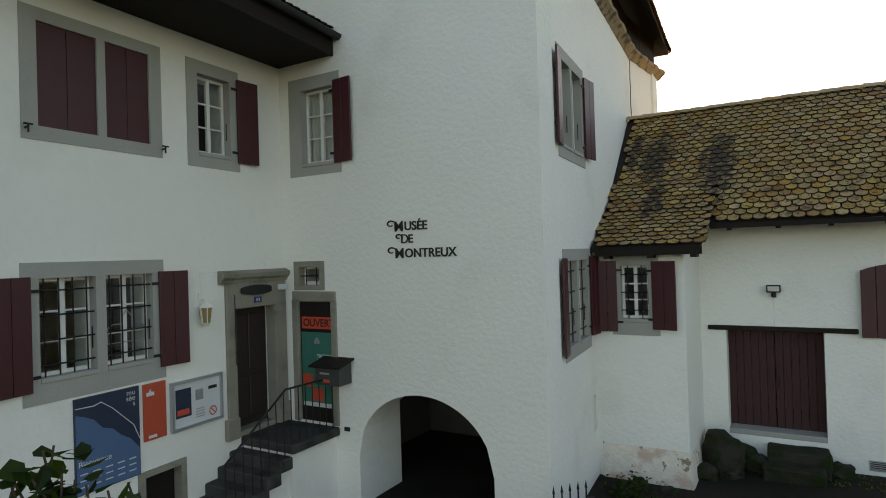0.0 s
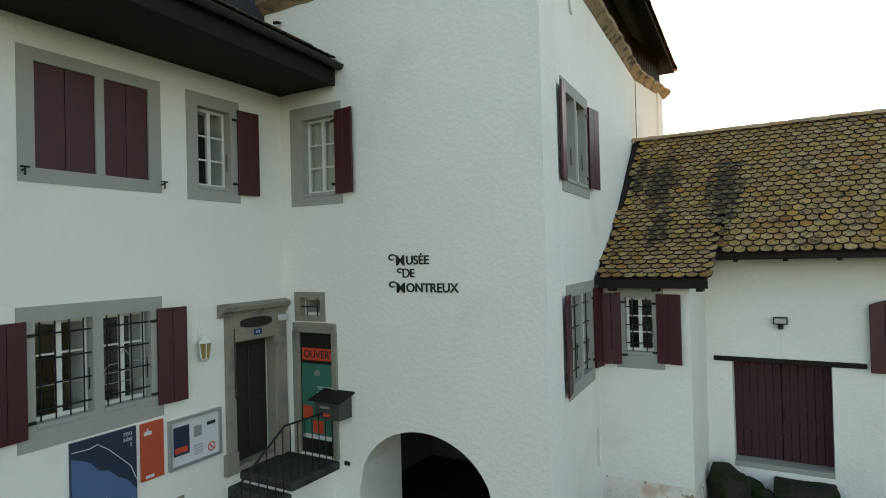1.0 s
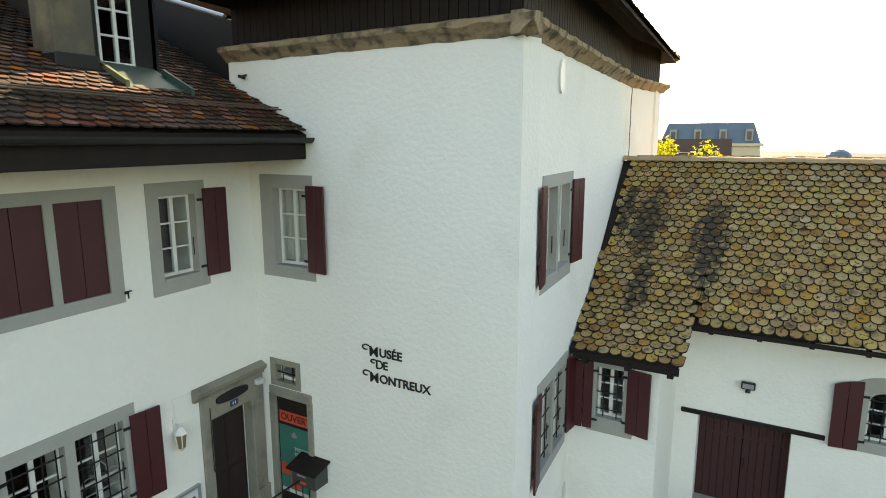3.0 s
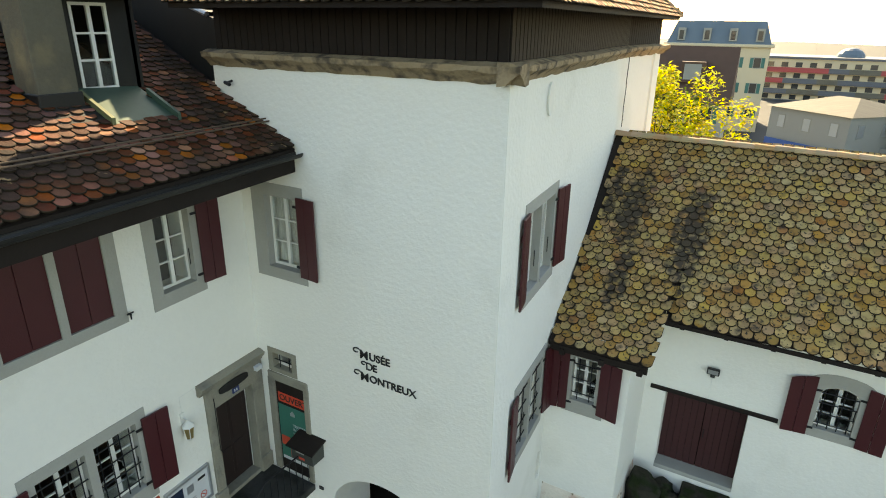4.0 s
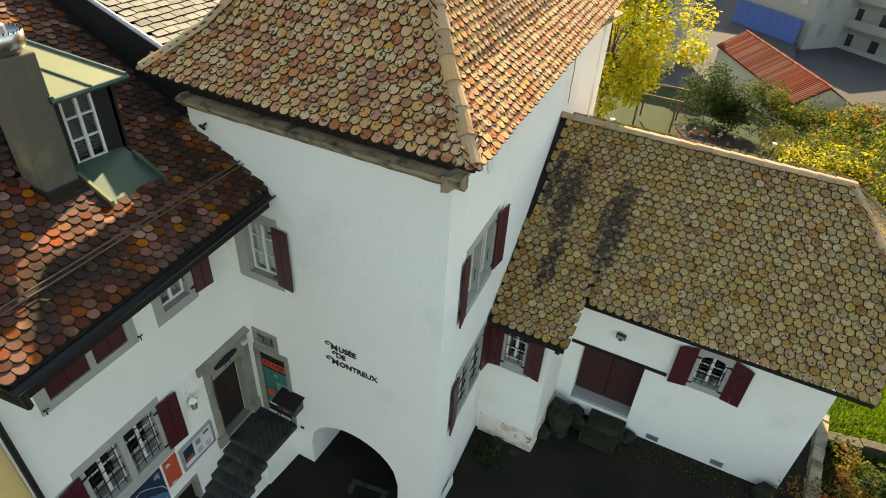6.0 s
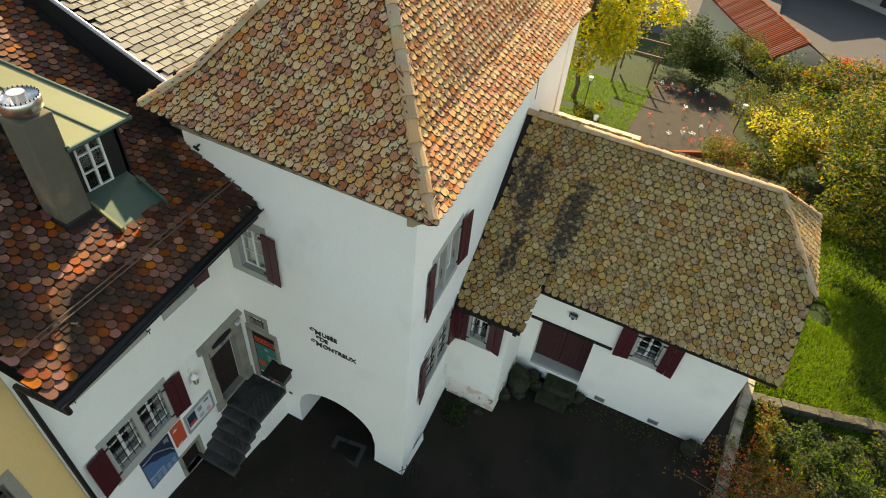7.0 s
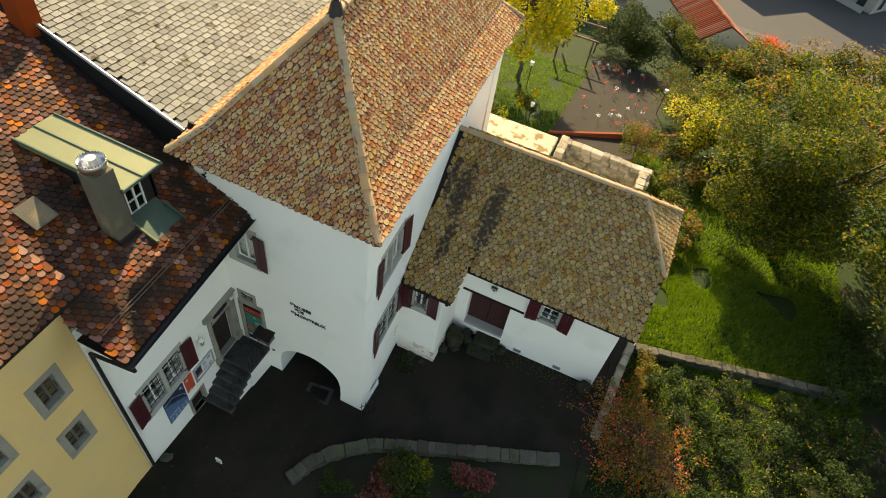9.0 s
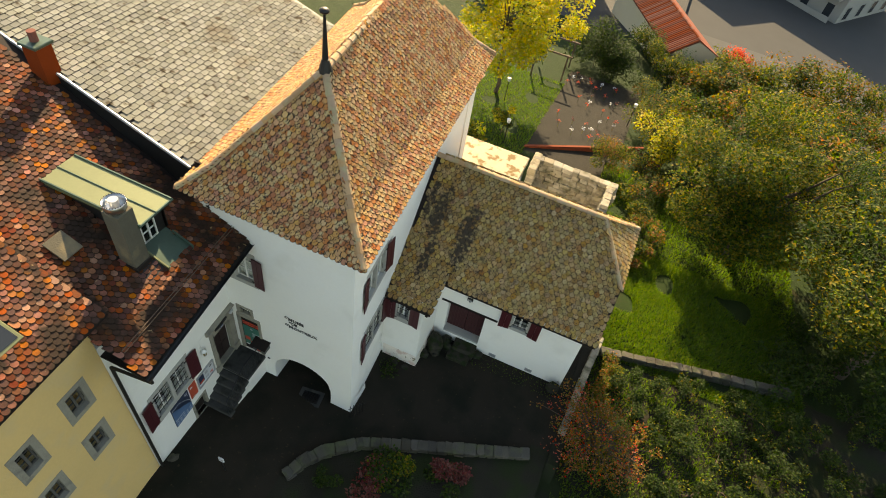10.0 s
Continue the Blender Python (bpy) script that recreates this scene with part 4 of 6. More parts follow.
def grille(win, x0, x1, z0, z1, nx, nz, y=0.05):
    for i in range(nx):
        x = x0 + (x1 - x0) * (i + 0.5) / nx
        bm = bmesh.new()
        bar(bm, (x, y, z0 - 0.02), (x, y, z1 + 0.02), 0.011, 6)
        part("window_bar", bm, M["iron"], win)
    for k in range(nz):
        z = z0 + (z1 - z0) * (k + 0.5) / nz
        bm = bmesh.new()
        bar(bm, (x0 - 0.01, y - 0.012, z), (x1 + 0.01, y - 0.012, z), 0.012, 6)
        part("window_bar", bm, M["iron"], win)


WIN = [0]
def window(m, outer, openings, label, material=None, bars=None, cols=2, rows=3, glazed=True, rise=0.0, blind=None, sill=True, wood=None):
    """A stone surround with one or two openings."""
    WIN[0] += 1
    name = "window_%d" % WIN[0]
    bm = bmesh.new()
    X0, X1, Z0, Z1 = outer
    pad = 0.012
    xs = [X0] + [v for o in openings for v in (o[0] + pad, o[1] - pad)] + [X1]
    z0, z1 = openings[0][2] + pad, openings[0][3] - pad
    if rise:
        ring(bm, rect(X0, X1, Z0, Z1, rise + 0.04), rect(xs[1], xs[2], z0, z1, rise), -0.014, 0.16)
    else:
        box(bm, X0, -0.014, Z0, X1, 0.16, z0)
        box(bm, X0, -0.014, z1, X1, 0.16, Z1)
        for a, b in zip(xs[::2], xs[1::2]):
            box(bm, a, -0.014, z0, b, 0.16, z1)
    win = part(name, bm, material or M["stone"])
    win.matrix_world = m
    tagged(win, label, "window", kind="structure")
    for o in openings:
        if glazed:
            casement(win, o[0] + pad, o[1] - pad, z0, z1, cols, rows, rise=rise, blind=blind, wood=wood)
        if bars:
            grille(win, o[0] + pad, o[1] - pad, z0, z1 - rise * 0.4, *bars)
        if sill:
            bm = bmesh.new()
            box(bm, o[0] + pad, -0.03, z0 - 0.05, o[1] - pad, 0.13, z0 + 0.012, 0.006)
            part("window_sill", bm, material or M["stone"], win)
        bm = bmesh.new()
        bar(bm, (o[1] - 0.03, 0.06, z0 + 0.28), (o[1] - 0.03, 0.06, z0 + 0.56), 0.008, 5)
        part("latch_rod", bm, M["iron"], win)
    return win


# left wing, upper storey
w = window(LM, (-4.35, -2.46, 5.68, 7.29), [(-4.17, -3.40, 5.84, 7.14), (-3.31, -2.64, 5.84, 7.14)], "double window with closed dark red shutters", glazed=False, sill=False)
for a, b in ((-4.16, -3.41), (-3.30, -2.65)):
    shutter(w, 1, a, b - a, 5.855, 7.125, 0).matrix_local = pose(a, 0.05, 0)
for x in (-4.31, -2.47):
    bm = bmesh.new()
    bar(bm, (x, -0.02, 5.80), (x, -0.10, 5.82), 0.012)
    bar(bm, (x - 0.05, -0.09, 5.84), (x + 0.05, -0.09, 5.84), 0.012)
    bar(bm, (x, -0.09, 5.84), (x, -0.09, 5.74), 0.012)
    part("shutter_hook", bm, M["iron"], w)
w = window(LM, (-2.02, -0.99, 5.63, 7.29), [(-1.83, -1.17, 5.84, 7.10)], "grey stone framed window with one open shutter")
shutter(w, 1, -1.05, 0.42, 5.77, 7.16, 6)
# left wing, ground floor
w = window(LM, (-4.40, -2.50, 2.52, 4.21), [(-4.21, -3.49, 2.80, 4.03), (-3.38, -2.67, 2.80, 4.03)], "barred double window with open dark red shutters", bars=(4, 4))
shutter(w, 1, -2.60, 0.45, 2.68, 4.04, 6)
shutter(w, -1, -4.31, 0.45, 2.68, 4.04, 6)
# outline of a small house, bent from wire, inside one pane
bm = bmesh.new()
pts = [(-3.42, 3.12), (-3.42, 3.32), (-3.34, 3.37), (-3.22, 3.37), (-3.22, 3.45), (-3.14, 3.55), (-3.06, 3.45), (-3.06, 3.37), (-2.94, 3.37), (-2.88, 3.32), (-2.88, 3.12)]
for a, b in zip(pts, pts[1:] + pts[:1]):
    bar(bm, (a[0], 0.10, a[1]), (b[0], 0.10, b[1]), 0.007, 5)
part("wire_emblem", bm, M["alu"], w, "wire outline of a house").matrix_local = pose(0.13, 0, -0.02)
# tower front
w = window(FM, (-4.74, -3.57, 5.61, 7.34), [(-4.46, -3.72, 5.80, 7.13)], "grey stone framed window with one open shutter", blind=M["curtain"])
shutter(w, 1, -3.68, 0.40, 5.77, 7.18, 6)
w = window(FM, (-4.73, -4.02, 3.60, 4.11), [(-4.62, -4.12, 3.68, 4.02)], "small barred transom window above the side door", bars=(2, 1), cols=1, rows=1, material=M["molasse"], sill=False)
# tower side
w = window(RM, (0.95, 2.72, 5.62, 7.38), [(1.13, 1.79, 5.82, 7.20), (1.88, 2.55, 5.82, 7.20)], "double window with cream curtains and open shutters", cols=1, rows=1, blind=M["curtain"])
shutter(w, -1, 1.06, 0.40, 5.78, 7.24, 7)
shutter(w, 1, 2.64, 0.46, 5.80, 7.24, 9)
w = window(RM, (0.97, 2.76, 2.42, 4.18), [(1.15, 1.83, 2.62, 4.0), (1.92, 2.60, 2.62, 4.0)], "barred double window with open shutters", bars=(2, 4), cols=1, rows=1, blind=M["curtain"])
shutter(w, -1, 1.06, 0.41, 2.55, 4.04, 7)
shutter(w, 1, 2.70, 0.34, 2.62, 4.04, 12)
# bay and barn
w = window(BAYM, (0.10, 0.93, 2.60, 4.06), [(0.25, 0.76, 2.87, 3.86)], "small barred window with open dark red shutters", bars=(2, 3), cols=2, rows=3)
shutter(w, -1, 0.20, 0.34, 2.66, 3.94, 10)
shutter(w, 1, 0.82, 0.42, 2.72, 3.92, 12)
w = window(BARNM, (4.28, 5.36, 2.44, 3.86), [(4.5, 5.15, 2.62, 3.60)], "arched barred window with open dark red shutters", bars=(4, 4), cols=2, rows=3, rise=0.18)
shutter(w, -1, 4.42, 0.44, 2.46, 3.74, 8, 0.10)
shutter(w, 1, 5.23, 0.44, 2.46, 3.74, 8, 0.10)
# yellow house
for a, b, c, d in YWIN:
    w = window(LM, (a - 0.17, b + 0.17, c - 0.17, d + 0.17), [(a, b, c, d)], "grey stone framed window in the yellow wall", rows=3, material=M["molasse"], wood=M["grey_wood"])

# museum entrance
bm = bmesh.new()
box(bm, -1.45, -0.05, 1.28, -1.255, 0.18, 3.40, 0.012)
box(bm, -0.365, -0.05, 1.28, -0.08, 0.18, 3.40, 0.012)
box(bm, -1.45, -0.05, 3.365, -0.08, 0.18, 3.80, 0.012)
box(bm, -1.52, -0.09, 1.28, -1.26, 0.0, 1.62, 0.012)
box(bm, -0.36, -0.09, 1.28, -0.06, 0.0, 1.62, 0.012)
door = part("door_2", bm, M["molasse"])
door.matrix_world = LM @ Matrix.Translation((0.06, 0, 0))
tagged(door, "museum entrance with a weathered sandstone frame and dark door", "door", kind="structure")
bm = bmesh.new()
prism(bm, [(0.05, 3.78), (-0.07, 3.79), (-0.09, 3.84), (-0.14, 3.88), (-0.16, 3.95), (-0.05, 4.0), (0.05, 4.0)], -1.58, -0.07, Matrix(((0, 0, 1, 0), (1, 0, 0, 0), (0, 1, 0, 0), (0, 0, 0, 1))))
part("cornice", bm, M["molasse"], door)
bm = bmesh.new()
box(bm, -1.26, 0.20, 1.36, -0.36, 0.25, 3.37)
for x in (-1.16, -0.78):
    for z0, z1 in ((1.5, 2.2), (2.3, 3.25)):
        box(bm, x, 0.175, z0, x + 0.32, 0.2, z1, 0.012)
leaf = part("door_leaf", bm, mat("dark_brown_door", (0.028, 0.016, 0.014), 0.5, var=0.2, scale=4), door, "dark panelled door")
bm = bmesh.new()
bar(bm, (-1.18, 0.13, 2.25), (-1.18, 0.13, 2.45), 0.012)
part("door_handle", bm, M["iron"], leaf)
bm = bmesh.new()
box(bm, -1.27, -0.02, 1.27, -0.35, 0.3, 1.355, 0.01)
part("threshold", bm, M["molasse"], door)
bm = bmesh.new()
prism(bm, [(-1.19 + 0.37 + 0.37 * math.cos(a) * (1 - 0.08 * math.cos(4 * a)), 3.66 + 0.085 * math.sin(a)) for a in [2 * math.pi * i / 24 for i in range(24)]], 0.06, 0.09, Matrix(((1, 0, 0, 0), (0, 0, -1, 0), (0, 1, 0, 0), (0, 0, 0, 1))))
part("name_board", bm, M["black_paint"], door, "dark blank oval board")
bm = bmesh.new()
box(bm, -0.86, -0.065, 3.44, -0.70, -0.05, 3.54)
part("number_plate", bm, M["blue_plate"], door, "blue enamel plate")
bm = bmesh.new()
box(bm, -0.82, -0.068, 3.465, -0.80, -0.064, 3.515)
box(bm, -0.77, -0.068, 3.465, -0.75, -0.064, 3.515)
part("plate_bar", bm, M["paper"], door)
bm = bmesh.new()
bar(bm, (-1.30, -0.07, 3.6), (-1.30, -0.07, 2.5), 0.008, 5)
bar(bm, (-1.30, -0.07, 2.5), (-1.26, -0.09, 2.42), 0.012, 5)
part("bell_pull", bm, M["iron"], door, "iron bell pull")
bm = bmesh.new()
box(bm, -0.30, -0.14, 3.62, -0.14, -0.05, 3.72, 0.01)
part("sensor", bm, M["paper"], door, "white wall sensor")

# side door with posters
bm = bmesh.new()
box(bm, -4.80, -0.03, 1.28, -4.65, 0.16, 3.44, 0.015)
box(bm, -3.90, -0.03, 1.28, -3.77, 0.16, 3.44, 0.015)
box(bm, -4.78, -0.035, 3.40, -3.78, 0.16, 3.58, 0.015)
sdoor = part("door_3", bm, M["molasse"])
tagged(sdoor, "side door with posters in a weathered sandstone frame", "door", kind="structure")
bm = bmesh.new()
box(bm, -4.66, 0.03, 1.28, -3.88, 0.08, 3.43)
part("door_leaf", bm, M["dark_wood"], sdoor)
def flat(name, x0, x1, z0, z1, y, material, parent, label="", t=0.004):
    bm = bmesh.new()
    box(bm, x0, y - t, z0, x1, y, z1)
    return part(name, bm, material, parent, label)


def letters(name, text, size, m, material, parent=None, depth=0.004, weight=0.0, align="LEFT"):
    """Raised letters in the built-in font as a mesh."""
    cu = bpy.data.curves.new(name, "FONT")
    cu.body, cu.size, cu.extrude, cu.offset, cu.align_x = text, size, depth, weight, align
    tmp = bpy.data.objects.new(name, cu)
    scene.collection.objects.link(tmp)
    me = bpy.data.meshes.new_from_object(tmp.evaluated_get(bpy.context.evaluated_depsgraph_get()))
    bpy.data.objects.remove(tmp)
    me.materials.clear()
    me.materials.append(material)
    ob = new(name, me)
    if parent is not None:
        ob.parent = parent
    ob.matrix_local = m
    return ob


UP = pose(0, 0, 0, 90)     # text plane stands upright and faces -y
flat("red_notice", -4.60, -3.92, 2.92, 3.13, 0.026, M["red_sign"], sdoor, "orange-red notice")
letters("lettering", "OUVERT", 0.185, pose(-4.57, 0.019, 2.965) @ UP, M["black_paint"], sdoor, 0.001, 0.004)
ps = flat("poster", -4.62, -3.92, 1.55, 2.86, 0.026, M["poster_green"], sdoor, "green exhibition poster")
flat("poster_patch", -4.60, -4.38, 1.90, 2.12, 0.021, M["red_sign"], sdoor)
flat("poster_patch", -4.38, -4.14, 1.66, 1.88, 0.021, M["red_sign"], sdoor)
flat("poster_patch", -4.60, -3.94, 1.56, 1.63, 0.021, M["paper"], sdoor)
for i, t in enumerate(("TROTTER", "ROULER", "VOGUER")):
    letters("lettering", t, 0.085, pose(-4.27, 0.019, 2.42 - 0.095 * i) @ UP, M["paper"], sdoor, 0.001, 0.001)
bm = bmesh.new()
prism(bm, [(-4.32, 2.66), (-4.2, 2.66), (-4.2, 2.72), (-4.26, 2.78), (-4.32, 2.72)], -0.021, -0.016, Matrix(((1, 0, 0, 0), (0, 0, -1, 0), (0, 1, 0, 0), (0, 0, 0, 1))))
part("poster_mark", bm, M["alu"], sdoor)

# cellar hatch
bm = bmesh.new()
ring(bm, rect(-3.08, -2.30, 0.2, 1.28), rect(-2.97, -2.39, 0.3, 1.19), -0.02, 0.15)
hatch = part("door_4", bm, M["molasse"])
hatch.matrix_world = LM @ Matrix.Translation((0.1, 0, 0))
tagged(hatch, "low cellar hatch with a stone frame", "hatch", kind="structure")
bm = bmesh.new()
box(bm, -2.98, 0.16, 0.2, -2.38, 0.2, 1.2)
part("hatch_leaf", bm, M["dark_wood"], hatch)

# barn gate
gate = empty("door_5", BARNM, "dark red double barn gate with a pale stone sill", "gate", kind="structure")
for x0, x1 in ((1.80, 2.605), (2.615, 3.42)):
    bm = bmesh.new()
    n = 6
    for i in range(n):
        a, b = x0 + (x1 - x0) * i / n, x0 + (x1 - x0) * (i + 1) / n
        box(bm, a + 0.003, 0.36, 0.60, b - 0.003, 0.40, 2.52, 0.004)
    part("gate_leaf", bm, M["gate_wood"], gate)
bm = bmesh.new()
box(bm, 1.48, -0.05, 2.51, 3.94, 0.1, 2.60, 0.012)
part("lintel", bm, M["dark_wood"], gate, "dark timber lintel")
bm = bmesh.new()
box(bm, 1.80, -0.01, 0.50, 3.42, 0.42, 0.60, 0.01)
part("sill", bm, M["stone"], gate, "pale stone sill")
bm = bmesh.new()
bar(bm, (2.66, 0.335, 1.4), (2.66, 0.335, 1.62), 0.012)
part("handle", bm, M["iron"], gate)

# ---- things in the yard and on the walls ----
sign = empty("museum_sign", Matrix.Translation((0, -0.012, 0)), "black raised museum lettering on the white tower wall", "sign")
for t, x, z, s in (("M", -2.52, 4.545, 0.235), ("USÉE", -2.32, 4.56, 0.195), ("D", -2.40, 4.355, 0.205), ("E", -2.255, 4.36, 0.185), ("M", -2.52, 4.115, 0.235), ("ONTREUX", -2.325, 4.13, 0.195)):
    o = letters("lettering", t, s, pose(x, 0, z) @ UP, M["black_paint"], sign, 0.008, 0.0012 if t in "MD" else 0.003)
    for v in o.data.vertices:
        v.co.x *= 1.02
for x, z, r in ((-2.60, 4.668, 0.068), (-2.455, 4.458, 0.05), (-2.60, 4.238, 0.068)):
    bm = bmesh.new()
    prev = None
    for i in range(15):
        a = math.radians(20 + 290 * i / 14)
        k = r * (1.0 - 0.45 * i / 14)
        p = Vector((x + 0.02 + k * 1.25 * math.cos(a), 0, z + k * 0.8 * math.sin(a)))
        if prev is not None:
            bar(bm, prev, p, 0.009 + 0.006 * math.sin(math.pi * i / 14), 5)
        prev = p
    part("swash", bm, M["black_paint"], sign)

# stairs to the entrance
stairs = empty("stone_stairs", Matrix.Identity(4), "worn dark stone stairs up to the museum door", "stairs", kind="structure")
bm = bmesh.new()
box(bm, LX - 0.06, -1.08, -0.2, -3.86, -0.004, 1.13)
for i in range(5):
    box(bm, LX - 0.06, -1.08 - 0.245 * (i + 1), -0.2, -3.90, -1.08 - 0.245 * i - 0.001, 1.13 - 0.17 * (i + 1) - 0.06)
part("side_wall", bm, M["plaster"], stairs, "white plaster side of the stairs")
def worn_slab(x0, x1, y0, y1, z0, z1, name):
    bm = bmesh.new()
    box(bm, x0, y0, z0, x1, y1, z1, 0.02)
    part(name, bm, M["stair"], stairs)


worn_slab(LX - 0.058, -3.76, -1.12, -0.006, 1.13, 1.27, "landing")
for i in range(5):
    worn_slab(LX - 0.058, -3.78, -1.10 - 0.245 * (i + 1) - 0.03, -1.10 - 0.245 * i, 1.13 - 0.17 * (i + 1) - 0.05, 1.27 - 0.17 * (i + 1), "step")
rail = empty("stair_railing", Matrix.Identity(4), "black wrought iron railing along the stone stairs", "railing")
bm = bmesh.new()
for a, b in (((-3.86, -0.05, 2.12), (-3.86, -1.15, 2.14)), ((-3.86, -1.15, 2.14), (-3.86, -2.32, 1.34))):
    bar(bm, a, b, 0.017, 8)
part("handrail", bm, M["iron"], rail)
for i in range(15):
    y = -0.08 - 0.16 * i
    top = 2.12 if y > -1.15 else 2.14 + (y + 1.15) * 0.684
    foot = 1.26 if y > -1.12 else max(0.38, 1.27 - 0.17 * math.ceil((-y - 1.10) / 0.245 + 0.001))
    bm = bmesh.new()
    bar(bm, (-3.86, y, foot), (-3.86, y, top), 0.009, 6)
    part("baluster", bm, M["iron"], rail)

# letter box beside the side door
lb = empty("letter_box", Matrix.Translation((-3.75, 0, 0)), "dark grey metal letter box with a sloping lid", "letter box")
bm = bmesh.new()
prism(bm, [(-0.32, 2.04), (0.0, 2.04), (0.0, 2.42), (-0.32, 2.34)], -0.26, 0.26, Matrix(((0, 0, 1, 0), (1, 0, 0, 0), (0, 1, 0, 0), (0, 0, 0, 1))))
part("body", bm, M["mailbox"], lb)
bm = bmesh.new()
prism(bm, [(-0.40, 2.335), (0.0, 2.435), (0.0, 2.465), (-0.40, 2.365)], -0.33, 0.33, Matrix(((0, 0, 1, 0), (1, 0, 0, 0), (0, 1, 0, 0), (0, 0, 0, 1))))
part("lid", bm, M["dark_wood"], lb)
bm = bmesh.new()
box(bm, -0.15, -0.326, 2.22, 0.05, -0.32, 2.25)
part("slot_plate", bm, M["alu"], lb)
bm = bmesh.new()
box(bm, -0.08, -0.326, 2.09, 0.06, -0.321, 2.14)
part("sticker", bm, M["red_sign"], lb)

# wall lantern
ln = empty("wall_lantern", LM @ Matrix.Translation((-1.86, -0.12, 3.36)), "small white lantern on the museum wall", "lantern")
bm = bmesh.new()
bar(bm, (0, 0, -0.13), (0, 0, 0.10), 0.065, 6, 0.095)
part("glass_body", bm, M["gold"], ln, "yellowish glass body")
bm = bmesh.new()
bar(bm, (0, 0, 0.10), (0, 0, 0.20), 0.115, 6, 0.02)
part("cap", bm, M["white_wood"], ln)
bm = bmesh.new()
bar(bm, (0, 0, -0.18), (0, 0, -0.13), 0.03, 6, 0.075)
part("foot", bm, M["white_wood"], ln)
for i in range(6):
    a = math.pi * i / 3
    bm = bmesh.new()
    bar(bm, (0.067 * math.cos(a), 0.067 * math.sin(a), -0.13), (0.098 * math.cos(a), 0.098 * math.sin(a), 0.10), 0.008, 5)
    part("rib", bm, M["white_wood"], ln)
bm = bmesh.new()
bar(bm, (0, 0, 0.22), (0, 0.12, 0.22), 0.012, 6)
box(bm, -0.04, 0.10, 0.12, 0.04, 0.12, 0.32)
part("bracket", bm, M["white_wood"], ln)
bm = bmesh.new()
bar(bm, (0, 0.113, 0.3), (0, 0.113, 0.62), 0.006, 5)
bar(bm, (0, 0.113, 0.62), (0.35, 0.113, 0.63), 0.006, 5)
part("cable", bm, M["white_wood"], ln)

# information boards on the wing
board = empty("map_board", LM @ Matrix.Translation((0.11, -0.02, 0.03)), "blue and navy map board with welcome lettering", "information board")
flat("panel", -3.94, -3.06, 1.25, 2.46, 0.018, M["navy"], board, t=0.03)
bm = bmesh.new()
shore = [(-3.93, 1.26), (-3.07, 1.26), (-3.07, 1.62), (-3.2, 1.78), (-3.33, 1.86), (-3.45, 1.98), (-3.58, 2.02), (-3.7, 2.16), (-3.82, 2.22), (-3.93, 2.26)]
prism(bm, shore, 0.012, 0.016, Matrix(((1, 0, 0, 0), (0, 0, -1, 0), (0, 1, 0, 0), (0, 0, 0, 1))))
part("lake_field", bm, M["lake"], board)
bm = bmesh.new()
trail = [(-3.93, 2.34), (-3.7, 2.33), (-3.6, 2.36), (-3.45, 2.25), (-3.3, 2.1), (-3.15, 1.95), (-3.07, 1.75)]
for a, b in zip(trail, trail[1:]):
    bar(bm, (a[0], -0.016, a[1]), (b[0], -0.016, b[1]), 0.006, 4)
part("road_line", bm, M["paper"], board)
letters("lettering", "Bienvenue", 0.105, pose(-3.91, -0.018, 1.60) @ UP, M["paper"], board, 0.001)
for i, t in enumerate(("mu", "sée", "s")):
    letters("lettering", t, 0.10, pose(-3.12, -0.016, 2.36 - 0.075 * i) @ UP, M["paper"], board, 0.001, align="RIGHT")
for i in range(5):
    for k in range(3):
        flat("text_bar", -3.89 + 0.165 * i, -3.79 + 0.165 * i, 1.50 - 0.08 * k, 1.515 - 0.08 * k, -0.017, M["paper"], board, t=0.002)
rb = empty("red_board", LM @ Matrix.Translation((0.11, -0.02, 0.03)), "orange-red notice board with a house emblem", "notice board")
flat("panel", -2.99, -2.64, 1.66, 2.45, 0.018, M["board_red"], rb, t=0.03)
bm = bmesh.new()
prism(bm, [(-2.95, 2.28), (-2.83, 2.28), (-2.83, 2.33), (-2.87, 2.33), (-2.89, 2.38), (-2.91, 2.33), (-2.95, 2.33)], 0.013, 0.016, Matrix(((1, 0, 0, 0), (0, 0, -1, 0), (0, 1, 0, 0), (0, 0, 0, 1))))
part("emblem", bm, M["paper"], rb)
flat("text_bar", -2.93, -2.80, 1.69, 1.73, -0.013, M["paper"], rb, t=0.002)
case = empty("display_case", LM @ Matrix.Translation((0.10, -0.05, 0.01)), "grey aluminium display case with notices", "display case")
bm = bmesh.new()
ring(bm, rect(-2.55, -1.62, 1.68, 2.40), rect(-2.51, -1.66, 1.72, 2.36), -0.01, 0.048)
part("frame", bm, M["alu"], case)
flat("back_panel", -2.52, -1.65, 1.71, 2.37, 0.03, M["paper"], case)
flat("notice", -2.47, -2.20, 1.86, 2.28, 0.022, M["navy"], case)
flat("notice", -2.45, -2.24, 1.90, 1.98, 0.016, M["red_sign"], case)
flat("notice", -2.12, -1.98, 2.06, 2.22, 0.022, M["alu"], case)
flat("text_bar", -1.88, -1.72, 2.18, 2.23, 0.022, M["black_paint"], case)
for k in range(4):
    flat("text_bar", -2.12, -1.96, 1.92 - 0.04 * k, 1.935 - 0.04 * k, 0.022, M["alu"], case)
bm = bmesh.new()
prev = None
